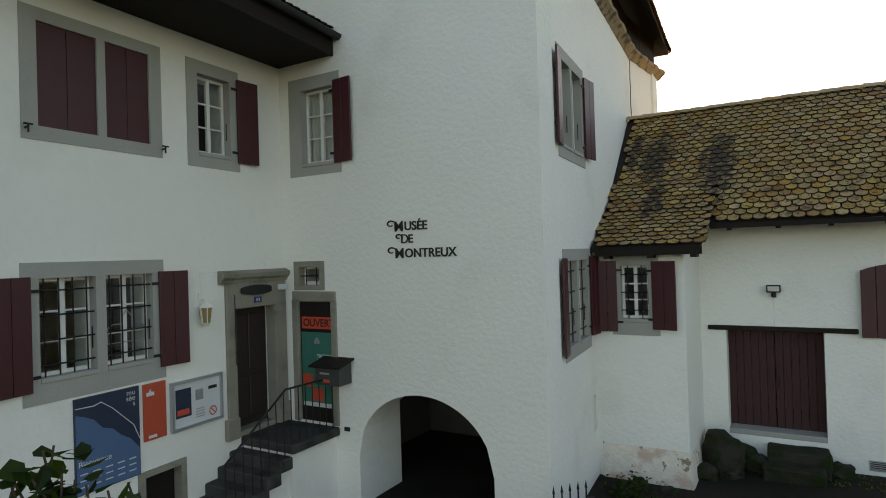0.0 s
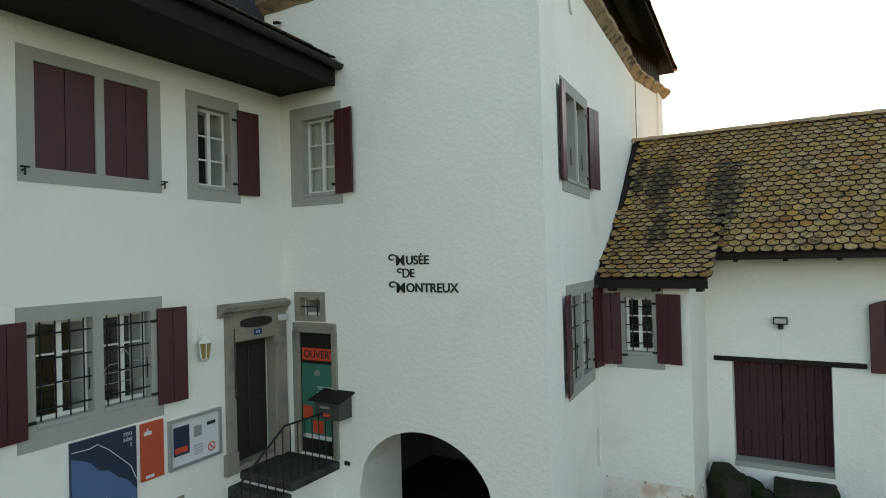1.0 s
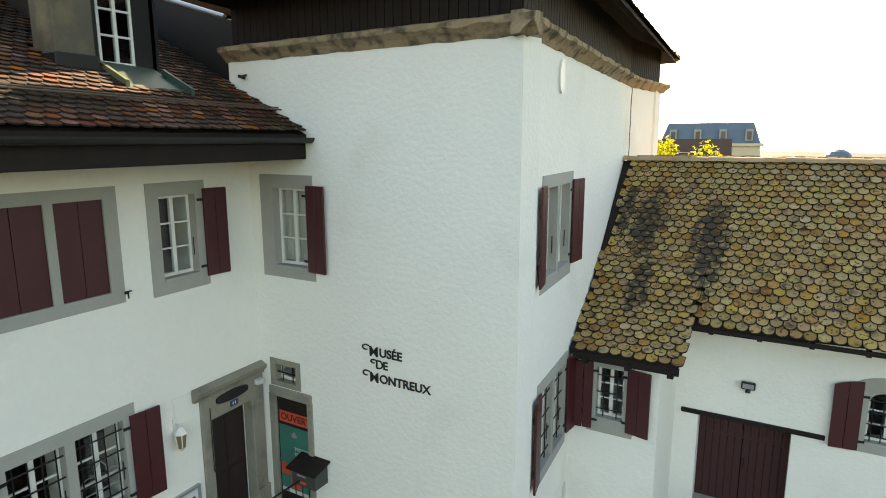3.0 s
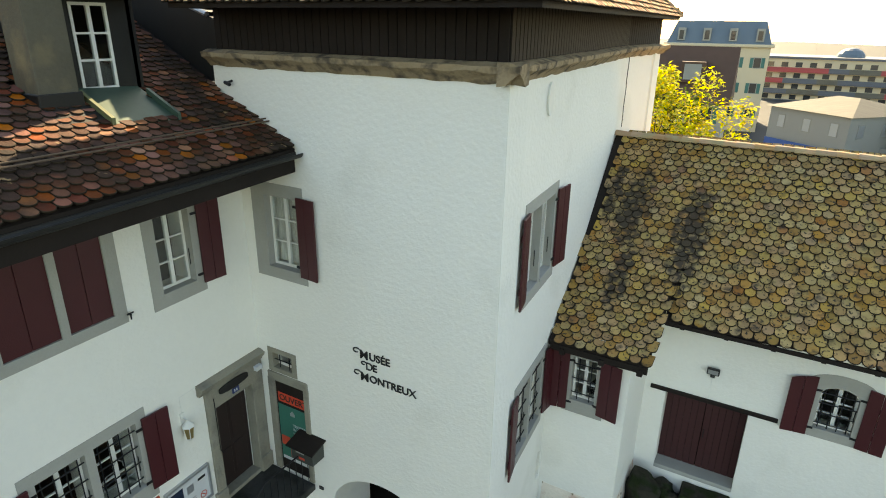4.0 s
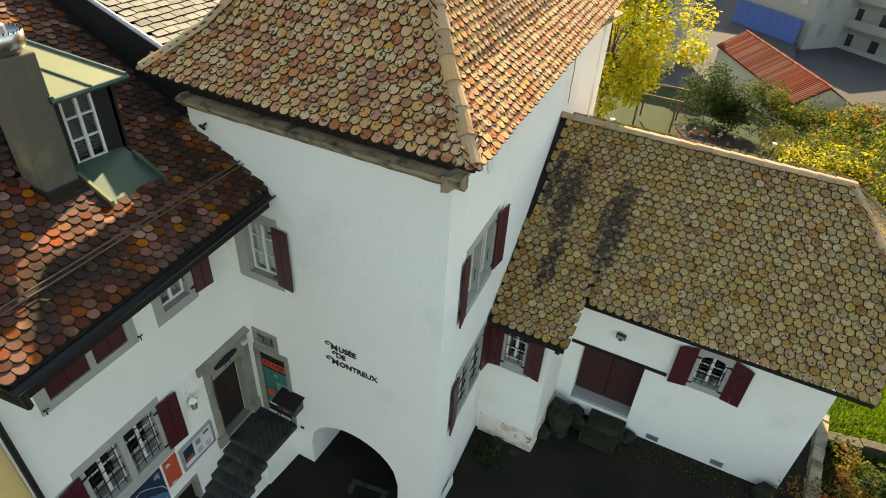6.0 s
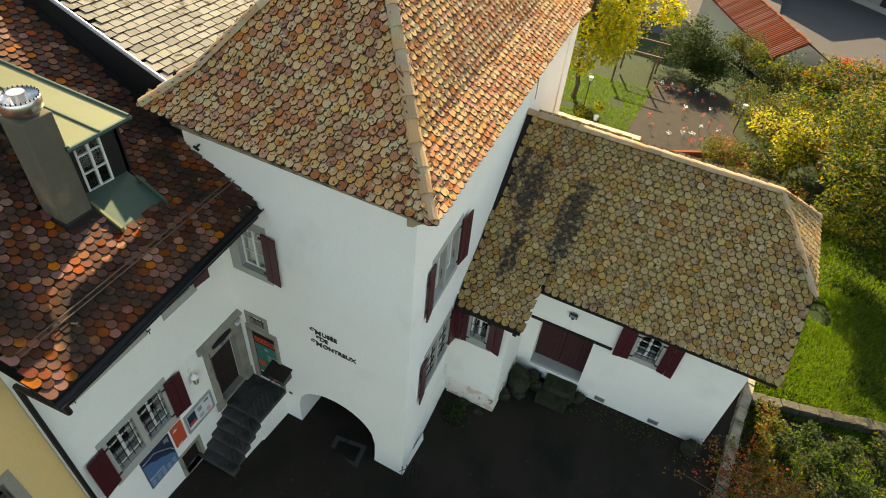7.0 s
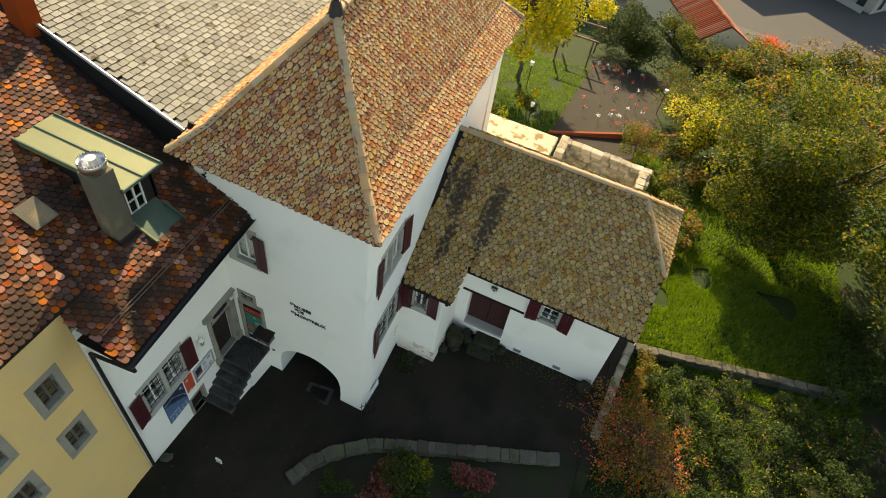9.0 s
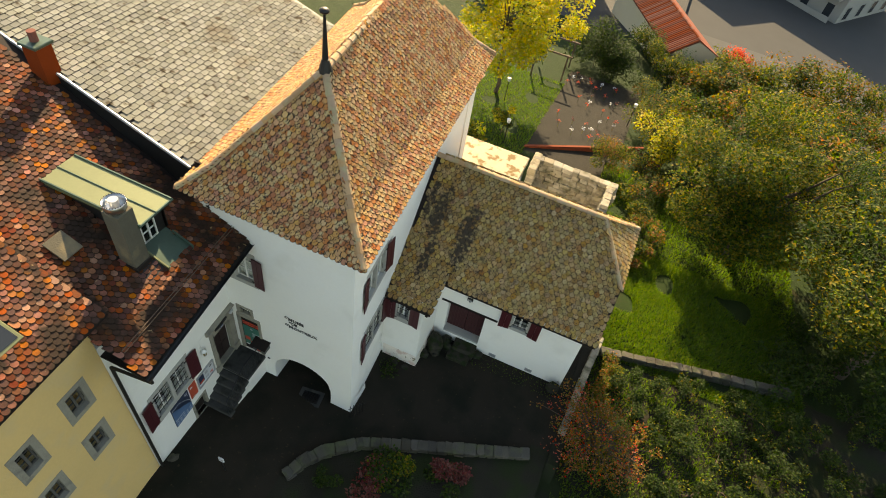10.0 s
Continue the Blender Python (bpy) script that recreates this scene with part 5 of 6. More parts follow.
for i in range(17):
    a = 2 * math.pi * i / 16
    p = Vector((-1.80 + 0.065 * math.cos(a), 0.02, 1.84 + 0.065 * math.sin(a)))
    if prev is not None:
        bar(bm, prev, p, 0.008, 4)
    prev = p
bar(bm, (-1.845, 0.02, 1.885), (-1.755, 0.02, 1.795), 0.008, 4)
part("ban_sign", bm, M["red_sign"], case)

# barn wall fittings
fl = empty("flood_lamp", pose(2.64, 4.9, 3.28), "black flood lamp over the barn gate", "lamp")
bm = bmesh.new()
box(bm, -0.12, -0.05, -0.03, 0.12, 0.03, 0.11, 0.012)
part("housing", bm, M["black_paint"], fl)
bm = bmesh.new()
box(bm, -0.095, -0.056, -0.005, 0.095, -0.05, 0.085)
part("lens", bm, M["alu"], fl)
bm = bmesh.new()
bar(bm, (0, 0, -0.11), (0, 0.04, -0.03), 0.045, 8)
bar(bm, (0, 0.0, -0.08), (0, 0.1, -0.08), 0.02, 8)
part("sensor", bm, M["black_paint"], fl)
bm = bmesh.new()
bar(bm, (0, 0.092, -0.1), (0, 0.092, -0.67), 0.007, 5)
part("cable", bm, M["white_wood"], fl)
for x, z in ((4.18, 0.20), (5.84, 0.24)):
    v = empty("wall_vent", pose(x, 5.0, z), "grey metal vent grille in the barn wall", "vent", "barn wall vents")
    bm = bmesh.new()
    ring(bm, rect(-0.16, 0.16, -0.09, 0.09), rect(-0.14, 0.14, -0.07, 0.07), -0.02, 0.02)
    part("frame", bm, M["alu"], v)
    flat("backing", -0.14, 0.14, -0.07, 0.07, -0.003, M["black_paint"], v)
    for k in range(4):
        bm = bmesh.new()
        box(bm, -0.14, -0.018, -0.06 + 0.034 * k, 0.14, -0.008, -0.045 + 0.034 * k)
        part("slat", bm, M["alu"], v)
# tower fittings
bm = bmesh.new()
prism(bm, [(0.13 * math.cos(2 * math.pi * i / 24), 0.25 * math.sin(2 * math.pi * i / 24)) for i in range(24)], -0.005, 0.025, Matrix(((1, 0, 0, 0), (0, 0, -1, 0), (0, 1, 0, 0), (0, 0, 0, 1))))
pl = part("oval_plaque", bm, M["white_wood"])
pl.matrix_world = RM @ Matrix.Translation((1.76, -0.01, 8.83))
tagged(pl, "blank white oval plaque on the tower side", "plaque")
bm = bmesh.new()
prev = None
for i in range(9):
    p = Vector((8.35 + 0.03 * math.sin(i * 2.1), -0.015, 7.5 + 0.225 * i))
    if prev is not None:
        bar(bm, prev, p, 0.009, 5)
    prev = p
cb = part("wall_cable", bm, M["black_paint"])
cb.matrix_world = RM
tagged(cb, "thin black cable clipped to the tower wall", "cable")
bm = bmesh.new()
box(bm, -3.66, -0.03, 1.22, -3.55, 0.0, 1.29, 0.006)
tagged(part("wall_socket", bm, M["black_paint"]), "small black box on the tower wall", "box")
bm = bmesh.new()
bar(bm, (-4.98, -0.1, 8.93), (-4.85, -0.12, 8.90), 0.03)
bar(bm, (-4.92, 0.0, 8.95), (-4.92, -0.12, 8.92), 0.02)
tagged(part("iron_clamp", bm, M["iron"]), "rusty iron clamp in the tower wall", "clamp")
# grate in front of the archway
gr = empty("drain_grate", pose(-1.70, -0.18, 0.004, 0, 0, 8), "iron drain grate in the paving before the archway", "grate")
bm = bmesh.new()
for a in ((-0.48, -0.34, 0.48, -0.22), (-0.48, 0.22, 0.48, 0.34), (-0.48, -0.22, -0.34, 0.22), (0.34, -0.22, 0.48, 0.22)):
    box(bm, a[0], a[1], 0, a[2], a[3], 0.012)
part("stone_rim", bm, M["stair"], gr)
for i in range(9):
    bm = bmesh.new()
    box(bm, -0.34, -0.21 + 0.048 * i, 0.0, 0.34, -0.19 + 0.048 * i, 0.014)
    part("grate_bar", bm, M["iron"], gr)
# iron pickets at the tower corner
pk = empty("iron_pickets", pose(0.12, -0.25, 0), "short black iron picket rail at the tower corner", "railing")
for i in range(5):
    bm = bmesh.new()
    bar(bm, (0.08 * i, 0.10 * i, 0), (0.08 * i, 0.10 * i, 0.9), 0.012)
    bar(bm, (0.08 * i, 0.10 * i, 0.9), (0.08 * i, 0.10 * i, 1.0), 0.022, 6, 0.002)
    part("picket", bm, M["iron"], pk)
bm = bmesh.new()
bar(bm, (-0.05, -0.06, 0.75), (0.4, 0.5, 0.75), 0.012)
part("rail", bm, M["iron"], pk)
# big pot in the passage
pot = empty("stone_pot", pose(-1.55, 2.6, 0), "round stone planter in the passage", "planter")
bm = bmesh.new()
prof = [(0.16, 0.0), (0.25, 0.15), (0.31, 0.38), (0.29, 0.5), (0.34, 0.56), (0.34, 0.62), (0.28, 0.62), (0.26, 0.5)]
prev = None
for r, z in prof:
    rg = [bm.verts.new((r * math.cos(2 * math.pi * i / 20), r * math.sin(2 * math.pi * i / 20), z)) for i in range(20)]
    if prev:
        for i in range(20):
            bm.faces.new((prev[i], prev[(i + 1) % 20], rg[(i + 1) % 20], rg[i]))
    prev = rg
bm.faces.new(prev)
part("bowl", bm, M["molasse"], pot, smooth=True)
# rough stones and steps before the gate
def rock(name, x, y, z, sx, sy, sz, seed, label, category, material="moss_stone", group=""):
    bm = bmesh.new()
    bmesh.ops.create_icosphere(bm, subdivisions=3, radius=1.0)
    for v in bm.verts:
        k = 1 + 0.34 * noise.noise(v.co * 1.4 + Vector((seed * 3.7, 0, 0))) + 0.16 * noise.noise(v.co * 4.0 + Vector((seed, 5, 0)))
        v.co = Vector((max(-0.85, min(0.85, v.co.x)) * sx, max(-0.85, min(0.85, v.co.y)) * sy, max(-0.8, min(0.8, v.co.z)) * sz)) * k
    ob = part(name, bm, M[material])
    ob.matrix_world = pose(x, y, z, 0, 0, seed * 37)
    return tagged(ob, label, category, group)


rock("boulder", 1.72, 4.35, 0.20, 0.36, 0.50, 0.48, 1, "dark mossy boulder beside the barn gate", "boulder")
rock("boulder", 2.05, 4.72, 0.12, 0.30, 0.26, 0.30, 2, "low dark boulder under the gate sill", "boulder")
for (x0, y0, x1, y1, h), lab in (((2.45, 4.45, 3.45, 4.99, 0.42), "upper dark stone step before the barn gate"), ((2.40, 4.02, 3.35, 4.48, 0.24), "lower dark stone step before the barn gate")):
    bm = bmesh.new()
    box(bm, x0, y0, -0.1, x1, y1, h, 0.03)
    bmesh.ops.subdivide_edges(bm, edges=bm.edges[:], cuts=3, use_grid_fill=True)
    for v in bm.verts:
        v.co += Vector((noise.noise(v.co * 3), noise.noise(v.co * 3 + Vector((9, 0, 0))), noise.noise(v.co * 3 + Vector((0, 9, 0))))) * 0.03
    tagged(part("stone_step", bm, M["moss_stone"]), lab, "step", "gate steps")
for i, (x, y, z, a, b, c) in enumerate(((1.45, 3.75, 0.05, 0.26, 0.22, 0.2), (1.9, 4.0, 0.03, 0.2, 0.18, 0.14), (2.25, 4.55, 0.1, 0.2, 0.25, 0.24), (0.55, 2.86, 0.02, 0.2, 0.12, 0.12), (1.05, 2.8, 0.0, 0.16, 0.12, 0.10), (3.6, 4.75, 0.1, 0.22, 0.18, 0.16))):
    rock("boulder", x, y, z, a, b, c, 20 + i, "small dark mossy stone in the yard", "boulder", group="yard stones")
rock("boulder", 7.05, 4.72, 0.12, 0.32, 0.24, 0.36, 5, "grey stone at the foot of the barn corner", "boulder")
rock("boulder", -4.55, -4.55, 0.40, 0.22, 0.18, 0.16, 6, "grey kerb stone at the wing corner", "boulder", "rubble")
# small signpost in the lane
sp = empty("sign_post", pose(-2.75, -4.1, 0.25), "small white sign on a thin dark post", "sign")
bm = bmesh.new()
bar(bm, (0, 0, 0), (0, 0, 1.0), 0.02)
part("post", bm, M["iron"], sp)
bm = bmesh.new()
box(bm, -0.10, -0.02, 0.85, 0.10, 0.02, 1.12, 0.005)
part("plate", bm, M["paper"], sp)
bm = bmesh.new()
box(bm, -0.08, -0.024, 0.96, 0.08, -0.0205, 1.0)
part("text_bar", bm, M["black_paint"], sp)

# ---- on the wing roof: dormer, chimney, hatch ----
dm = empty("dormer", Matrix.Identity(4), "dormer with white window and pale green copper roof", "dormer")
DX, Y0, Y1 = -5.38, -2.36, -1.30
bm = bmesh.new()
for y in (Y0, Y1 - 0.06):
    prism(bm, [(DX, wz(DX, -2) - 0.1), (DX, 10.12), (-8.0, 10.15), (-8.0, 10.0)][::-1], -(y + 0.06), -y, Matrix(((1, 0, 0, 0), (0, 0, -1, 0), (0, 1, 0, 0), (0, 0, 0, 1))))
bmesh.ops.recalc_face_normals(bm, faces=bm.faces)
part("cheek", bm, M["zinc"], dm)
bm = bmesh.new()
ring(bm, [(Y0, 8.6), (Y1, 8.6), (Y1, 10.14), (Y0, 10.14)], [(-2.22, 8.88), (-1.70, 8.88), (-1.70, 10.02), (-2.22, 10.02)], 0, 0.06)
f = part("front", bm, M["zinc"], dm)
f.matrix_local = pose(DX, 0.05, 0.05, 0, 0, 90)
bm = bmesh.new()
ring(bm, rect(-2.22, -1.70, 8.88, 10.02), rect(-2.18, -1.74, 8.93, 9.98), 0.0, 0.05)
box(bm, -1.985, -0.005, 8.93, -1.935, 0.045, 9.98)
for z in (9.28, 9.63):
    box(bm, -2.18, 0.0, z - 0.014, -1.74, 0.04, z + 0.014)
c = part("casement", bm, M["white_wood"], dm)
c.matrix_local = pose(DX + 0.01, 0.05, 0.05, 0, 0, 90)
for i in range(2):
    for k in range(3):
        bm = bmesh.new()
        box(bm, -2.18 + 0.22 * i, 0.02, 8.93 + 0.35 * k, -1.96 + 0.22 * i, 0.025, 9.28 + 0.35 * k)
        g = part("pane", bm, M["glass"], c)
bm = bmesh.new()
prism(bm, [(-4.94, 10.14), (-4.94, 10.21), (-8.15, 10.30), (-8.15, 10.20)][::-1], 1.26, 2.50, Matrix(((1, 0, 0, 0), (0, 0, -1, 0), (0, 1, 0, 0), (0, 0, 0, 1))))
bmesh.ops.recalc_face_normals(bm, faces=bm.faces)
dr = part("roof_sheet", bm, M["copper"], dm)
for y, r in ((-1.88, 0.02), (-1.29, 0.035), (-2.47, 0.035)):
    bm = bmesh.new()
    bar(bm, (-4.93, y, 10.22), (-8.14, y, 10.31), r, 6)
    part("seam", bm, M["copper_dark"], dr)
bm = bmesh.new()
bar(bm, (-4.93, -2.5, 10.18), (-4.93, -1.26, 10.18), 0.04, 6)
part("edge", bm, M["copper_dark"], dr)
bm = bmesh.new()
slab(bm, [wp(-4.50, -2.32, 0.05), wp(-4.50, -1.36, 0.05), wp(DX, -1.36, 0.05), wp(DX, -2.32, 0.05)], 0.04)
part("apron", bm, M["copper_dark"], dm, "dark green copper apron")
for y, k in ((-2.34, "copper"), (-1.36, "copper_dark")):
    bm = bmesh.new()
    box(bm, -5.16, y - 0.025, 0.03, -4.52, y + 0.025, 0.14)
    for v in bm.verts:
        v.co.z += wz(v.co.x, y)
    part("side_curb", bm, M[k], dm)
bm = bmesh.new()
slab(bm, [wp(-4.62, -2.95, 0.055), wp(-4.58, -2.30, 0.055), wp(-5.0, -2.30, 0.055), wp(-5.0, -2.97, 0.055)], 0.02)
part("flashing", bm, M["zinc"], dm)

ch = empty("chimney", Matrix.Identity(4), "weathered concrete chimney with a round steel cowl", "chimney")
bm = bmesh.new()
box(bm, -5.50, -2.95, 8.5, -4.98, -2.45, 10.85, 0.012)
part("shaft", bm, M["concrete"], ch)
bm = bmesh.new()
box(bm, -5.53, -2.98, 8.5, -4.95, -2.42, 8.98, 0.012)
part("foot", bm, M["zinc"], ch)
bm = bmesh.new()
prof = [(0.20, 10.85), (0.29, 10.95), (0.30, 11.12), (0.28, 11.14), (0.27, 11.0), (0.15, 10.92)]
prev = None
for r, z in prof:
    rg = [bm.verts.new((-5.24 + r * math.cos(2 * math.pi * i / 24), -2.70 + r * math.sin(2 * math.pi * i / 24), z)) for i in range(24)]
    if prev:
        for i in range(24):
            bm.faces.new((prev[i], prev[(i + 1) % 24], rg[(i + 1) % 24], rg[i]))
    prev = rg
bm.faces.new(prev)
cw = part("cowl", bm, M["steel"], ch, smooth=True)
bm = bmesh.new()
bar(bm, (-5.24, -2.70, 10.9), (-5.24, -2.70, 11.20), 0.12, 16)
part("flue_pipe", bm, M["alu"], ch)
for i in range(28):
    a = 2 * math.pi * i / 28
    bm = bmesh.new()
    bar(bm, (-5.24 + 0.285 * math.cos(a), -2.70 + 0.285 * math.sin(a), 11.12), (-5.24 + 0.285 * math.cos(a), -2.70 + 0.285 * math.sin(a), 11.155), 0.012, 4)
    part("cowl_fin", bm, M["iron"], cw)
hat = empty("roof_hatch", pose(-6.55, -3.60, wz(-6.55, -3.6), 0, math.degrees(math.atan(WK)), 0), "closed grey sheet-metal roof hatch", "roof hatch")
bm = bmesh.new()
box(bm, -0.30, -0.26, -0.05, 0.30, 0.26, 0.10, 0.01)
part("curb", bm, M["zinc"], hat)
bm = bmesh.new()
box(bm, -0.34, -0.30, 0.10, 0.34, 0.30, 0.14, 0.01)
part("lid", bm, M["concrete"], hat)
rc = empty("brick_chimney", pose(-10.3, 0.30, 11.2), "small red brick chimney with a green cap", "chimney")
bm = bmesh.new()
box(bm, -0.26, -0.26, -0.6, 0.26, 0.26, 1.0)
part("shaft", bm, M["red_roof"], rc)
bm = bmesh.new()
box(bm, -0.32, -0.32, 1.0, 0.32, 0.32, 1.1, 0.02)
part("cap", bm, M["copper_dark"], rc)
bm = bmesh.new()
bar(bm, (0, 0, 1.1), (0, 0, 1.4), 0.12, 10)
part("pot", bm, M["red_roof"], rc)
# skylight in the yellow house's roof
sk = empty("skylight", pose(-5.62, -6.35, 9.12 + (5.62 - 4.42) * 0.5, 0, math.degrees(math.atan(0.5)), 0), "skylight with a green copper frame", "skylight")
bm = bmesh.new()
box(bm, -0.42, -0.36, -0.05, 0.42, 0.36, 0.08, 0.01)
part("frame", bm, M["copper"], sk)
bm = bmesh.new()
box(bm, -0.34, -0.28, 0.08, 0.34, 0.28, 0.092)
part("pane", bm, M["far_glass"], sk)

# ---- plants ----
def leaves(spots, n, size, rng, droop=0.3):
    """n small folded leaves spread over clumps (x, y, z, radius), as lists for a mesh."""
    V, F = [], []
    tot = sum(s[3] ** 2 for s in spots)
    for cx, cy, cz, r in spots:
        for _ in range(max(4, int(n * r * r / tot))):
            d = Vector((rng.gauss(0, 1), rng.gauss(0, 1), rng.gauss(0, 1) * 0.8)).normalized() * r * rng.uniform(0.35, 1.05) ** 0.6
            p = Vector((cx, cy, cz)) + d
            a = Vector((rng.uniform(-1, 1), rng.uniform(-1, 1), rng.uniform(-0.6, 0.5) - droop * 0.5)).normalized()
            b = a.cross(Vector((rng.uniform(-0.5, 0.5), rng.uniform(-0.5, 0.5), 1))).normalized()
            up = b.cross(a)
            s = size * rng.uniform(0.6, 1.3)
            k = len(V)
            V += [p, p + a * s * 0.5 + b * s * 0.30 + up * s * 0.08, p + a * s, p + a * s * 0.5 - b * s * 0.30 + up * s * 0.08]
            F += [(k, k + 1, k + 2), (k, k + 2, k + 3)]
    return V, F


def leaf_mesh(name, vf, material, parent, label=""):
    me = bpy.data.meshes.new(name)
    me.from_pydata(vf[0], [], vf[1])
    me.materials.append(material)
    ob = new(name, me)
    ob.parent = parent
    if label:
        ob["label"] = label
    return ob


def limb(bm, a, b, r0, r1, rng, n=4):
    a, b = Vector(a), Vector(b)
    pts = [a.lerp(b, i / n) + Vector((rng.uniform(-1, 1), rng.uniform(-1, 1), 0)) * (b - a).length * 0.04 * (0 < i < n) for i in range(n + 1)]
    for i in range(n):
        bar(bm, pts[i], pts[i + 1], r0 + (r1 - r0) * i / n, 7, r0 + (r1 - r0) * (i + 1) / n)


def tree(name, x, y, z, trunk_h, radii, centre_z, n_clumps, n_leaves, leaf, materials, seed, label, category="tree", trunk_r=0.2, clump=0.9, twigs=10, group=""):
    """A trunk with limbs to the clumps, and crowns of small leaves, one mesh a leaf colour."""
    rng = random.Random(seed)
    t = empty(name, Matrix.Identity(4), label, category, group)
    spots = []
    for _ in range(n_clumps):
        d = Vector((rng.gauss(0, 1), rng.gauss(0, 1), rng.gauss(0, 1))).normalized() * rng.uniform(0.35, 1.0)
        spots.append((x + d.x * radii[0], y + d.y * radii[1], z + centre_z + d.z * radii[2], clump * rng.uniform(0.55, 1.25)))
    bm = bmesh.new()
    top = (x + rng.uniform(-0.2, 0.2), y + rng.uniform(-0.2, 0.2), z + trunk_h)
    limb(bm, (x, y, z - 0.2), top, trunk_r, trunk_r * 0.6, rng)
    part("trunk", bm, M["bark"], t)
    bm = bmesh.new()
    for s in rng.sample(spots, min(twigs, len(spots))):
        limb(bm, top, s[:3], trunk_r * 0.45, trunk_r * 0.08, rng)
    part("limb_work", bm, M["bark"], t)
    share = [spots[i::len(materials)] for i in range(len(materials))]
    for sp, (mk, frac) in zip(share, materials):
        if sp:
            leaf_mesh("crown", leaves(sp, int(n_leaves * frac), leaf, rng), M[mk], t)
    return t


def bush(name, x, y, z, r, h, n_leaves, leaf, materials, seed, label, group="", category="shrub"):
    return tree(name, x, y, z, h * 0.4, (r, r, h * 0.42), h * 0.52, max(6, int(9 * r)), n_leaves, leaf, materials, seed, label, category, 0.03, 0.42 * max(0.6, r), 8, group)


gz = ground_z
# large trees of the right-hand garden
tree("walnut_tree", 14.2, 19.6, gz(14.2, 19.6), 3.4, (5.6, 5.4, 3.6), 5.3, 120, 62000, 0.17, [("leaf_green", 0.5), ("leaf_green", 0.25), ("leaf_dark", 0.25)], 3, "broad green tree with first yellow autumn leaves", trunk_r=0.35, clump=1.05, twigs=30)
# second crown is raised and widened to throw shade on the lower garden
tree("walnut_tree", 20.0, 13.0, gz(20.0, 13.0), 3.6, (5.6, 4.8, 3.9), 6.0, 80, 32000, 0.19, [("leaf_dark", 0.6), ("leaf_green", 0.4)], 4, "dark green tree in the lower garden", trunk_r=0.3, clump=1.3, twigs=18)
tree("walnut_tree", 22.0, 24.0, gz(22, 24), 3.0, (5, 5, 3.2), 5.0, 36, 10000, 0.3, [("leaf_green", 0.6), ("leaf_rust", 0.4)], 5, "green tree at the garden's edge", trunk_r=0.3, clump=1.5, twigs=14)
tree("yellow_shrub_tree", 9.3, 27.0, gz(9.3, 27), 1.6, (2.2, 2.6, 1.6), 2.6, 22, 5200, 0.2, [("leaf_yellow", 0.5), ("leaf_green", 0.5)], 6, "yellow-green shrub tree by the old wall", trunk_r=0.12, clump=0.9)
tree("yellow_tree", -3.6, 28.5, gz(-3.6, 28.5), 4.0, (4.4, 3.4, 4.6), 6.8, 60, 16000, 0.25, [("leaf_yellow", 0.62), ("leaf_yellow", 0.25), ("leaf_green", 0.13)], 7, "bright yellow autumn tree behind the tower", trunk_r=0.16, clump=1.0, twigs=26)
tree("orange_berry_tree", 9.1, 3.1, -0.5, 0.9, (2.6, 2.2, 1.1), 1.7, 130, 5600, 0.085, [("leaf_rust", 0.6), ("leaf_rust", 0.25), ("leaf_red", 0.15)], 8, "bare-branched shrub with orange and red autumn leaves", trunk_r=0.07, clump=0.38, twigs=120)
for i, (x, y, r, h) in enumerate(((11.5, 30.0, 2.6, 4.5), (14.5, 33.5, 2.8, 4.8), (18.5, 31.0, 3.0, 5.0), (12.5, 25.5, 2.4, 4.2), (22.0, 36.0, 3.2, 5.0), (17.5, 38.0, 2.6, 4.0), (26.0, 30.0, 3.4, 5.5), (25.0, 17.5, 3.4, 5.0), (15.0, 42.5, 2.6, 4.6), (19.5, 44.0, 3.0, 5.4), (24.0, 43.5, 3.2, 5.6), (29.0, 41.0, 3.4, 5.6), (31.0, 34.0, 3.4, 5.6), (12.0, 39.0, 2.2, 3.8))):
    tree("garden_tree", x, y, gz(x, y), 1.6, (r, r, h * 0.42), h * 0.6, 24, 5200, 0.25, [("leaf_green", 0.6), ("leaf_rust", 0.2), ("leaf_dark", 0.2)], 40 + i, "green garden tree turning yellow", trunk_r=0.15, clump=1.1, twigs=10, group="garden trees")
# shrubs
bush("rose_bush", 5.9, 22.6, gz(5.9, 22.6), 1.5, 2.4, 3600, 0.12, [("leaf_green", 0.6), ("leaf_rust", 0.4)], 11, "large dusty green rose bush")
bush("hydrangea_bush", 2.45, -1.75, -0.1, 1.15, 1.25, 2600, 0.13, [("leaf_green", 0.45), ("leaf_dark", 0.3), ("bloom", 0.25)], 12, "hydrangea bush with faded pink blooms", "hydrangeas")
bush("hydrangea_bush", 4.6, -0.75, -0.1, 0.8, 1.0, 1300, 0.12, [("leaf_dark", 0.4), ("bloom", 0.6)], 13, "small hydrangea bush with faded brown-pink blooms", "hydrangeas")
bush("hydrangea_bush", 0.6, -2.9, 0.0, 0.45, 0.6, 500, 0.10, [("leaf_dark", 1.0)], 14, "low dark green bush by the wall", "hydrangeas")
bush("border_plant", 0.45, 2.45, -0.05, 0.4, 0.25, 260, 0.11, [("leaf_dark", 1.0)], 23, "low broad-leaved plants by the bay wall")
bush("laurel_bush", 1.9, 39.2, gz(1.9, 39.2), 2.5, 4.4, 5200, 0.22, [("leaf_dark", 1.0)], 15, "dense dark green laurel bush")
bush("laurel_bush", 3.7, 38.0, gz(3.7, 38.0), 2.0, 3.6, 3600, 0.2, [("leaf_dark", 1.0)], 31, "dense dark green laurel bush beside the shed")
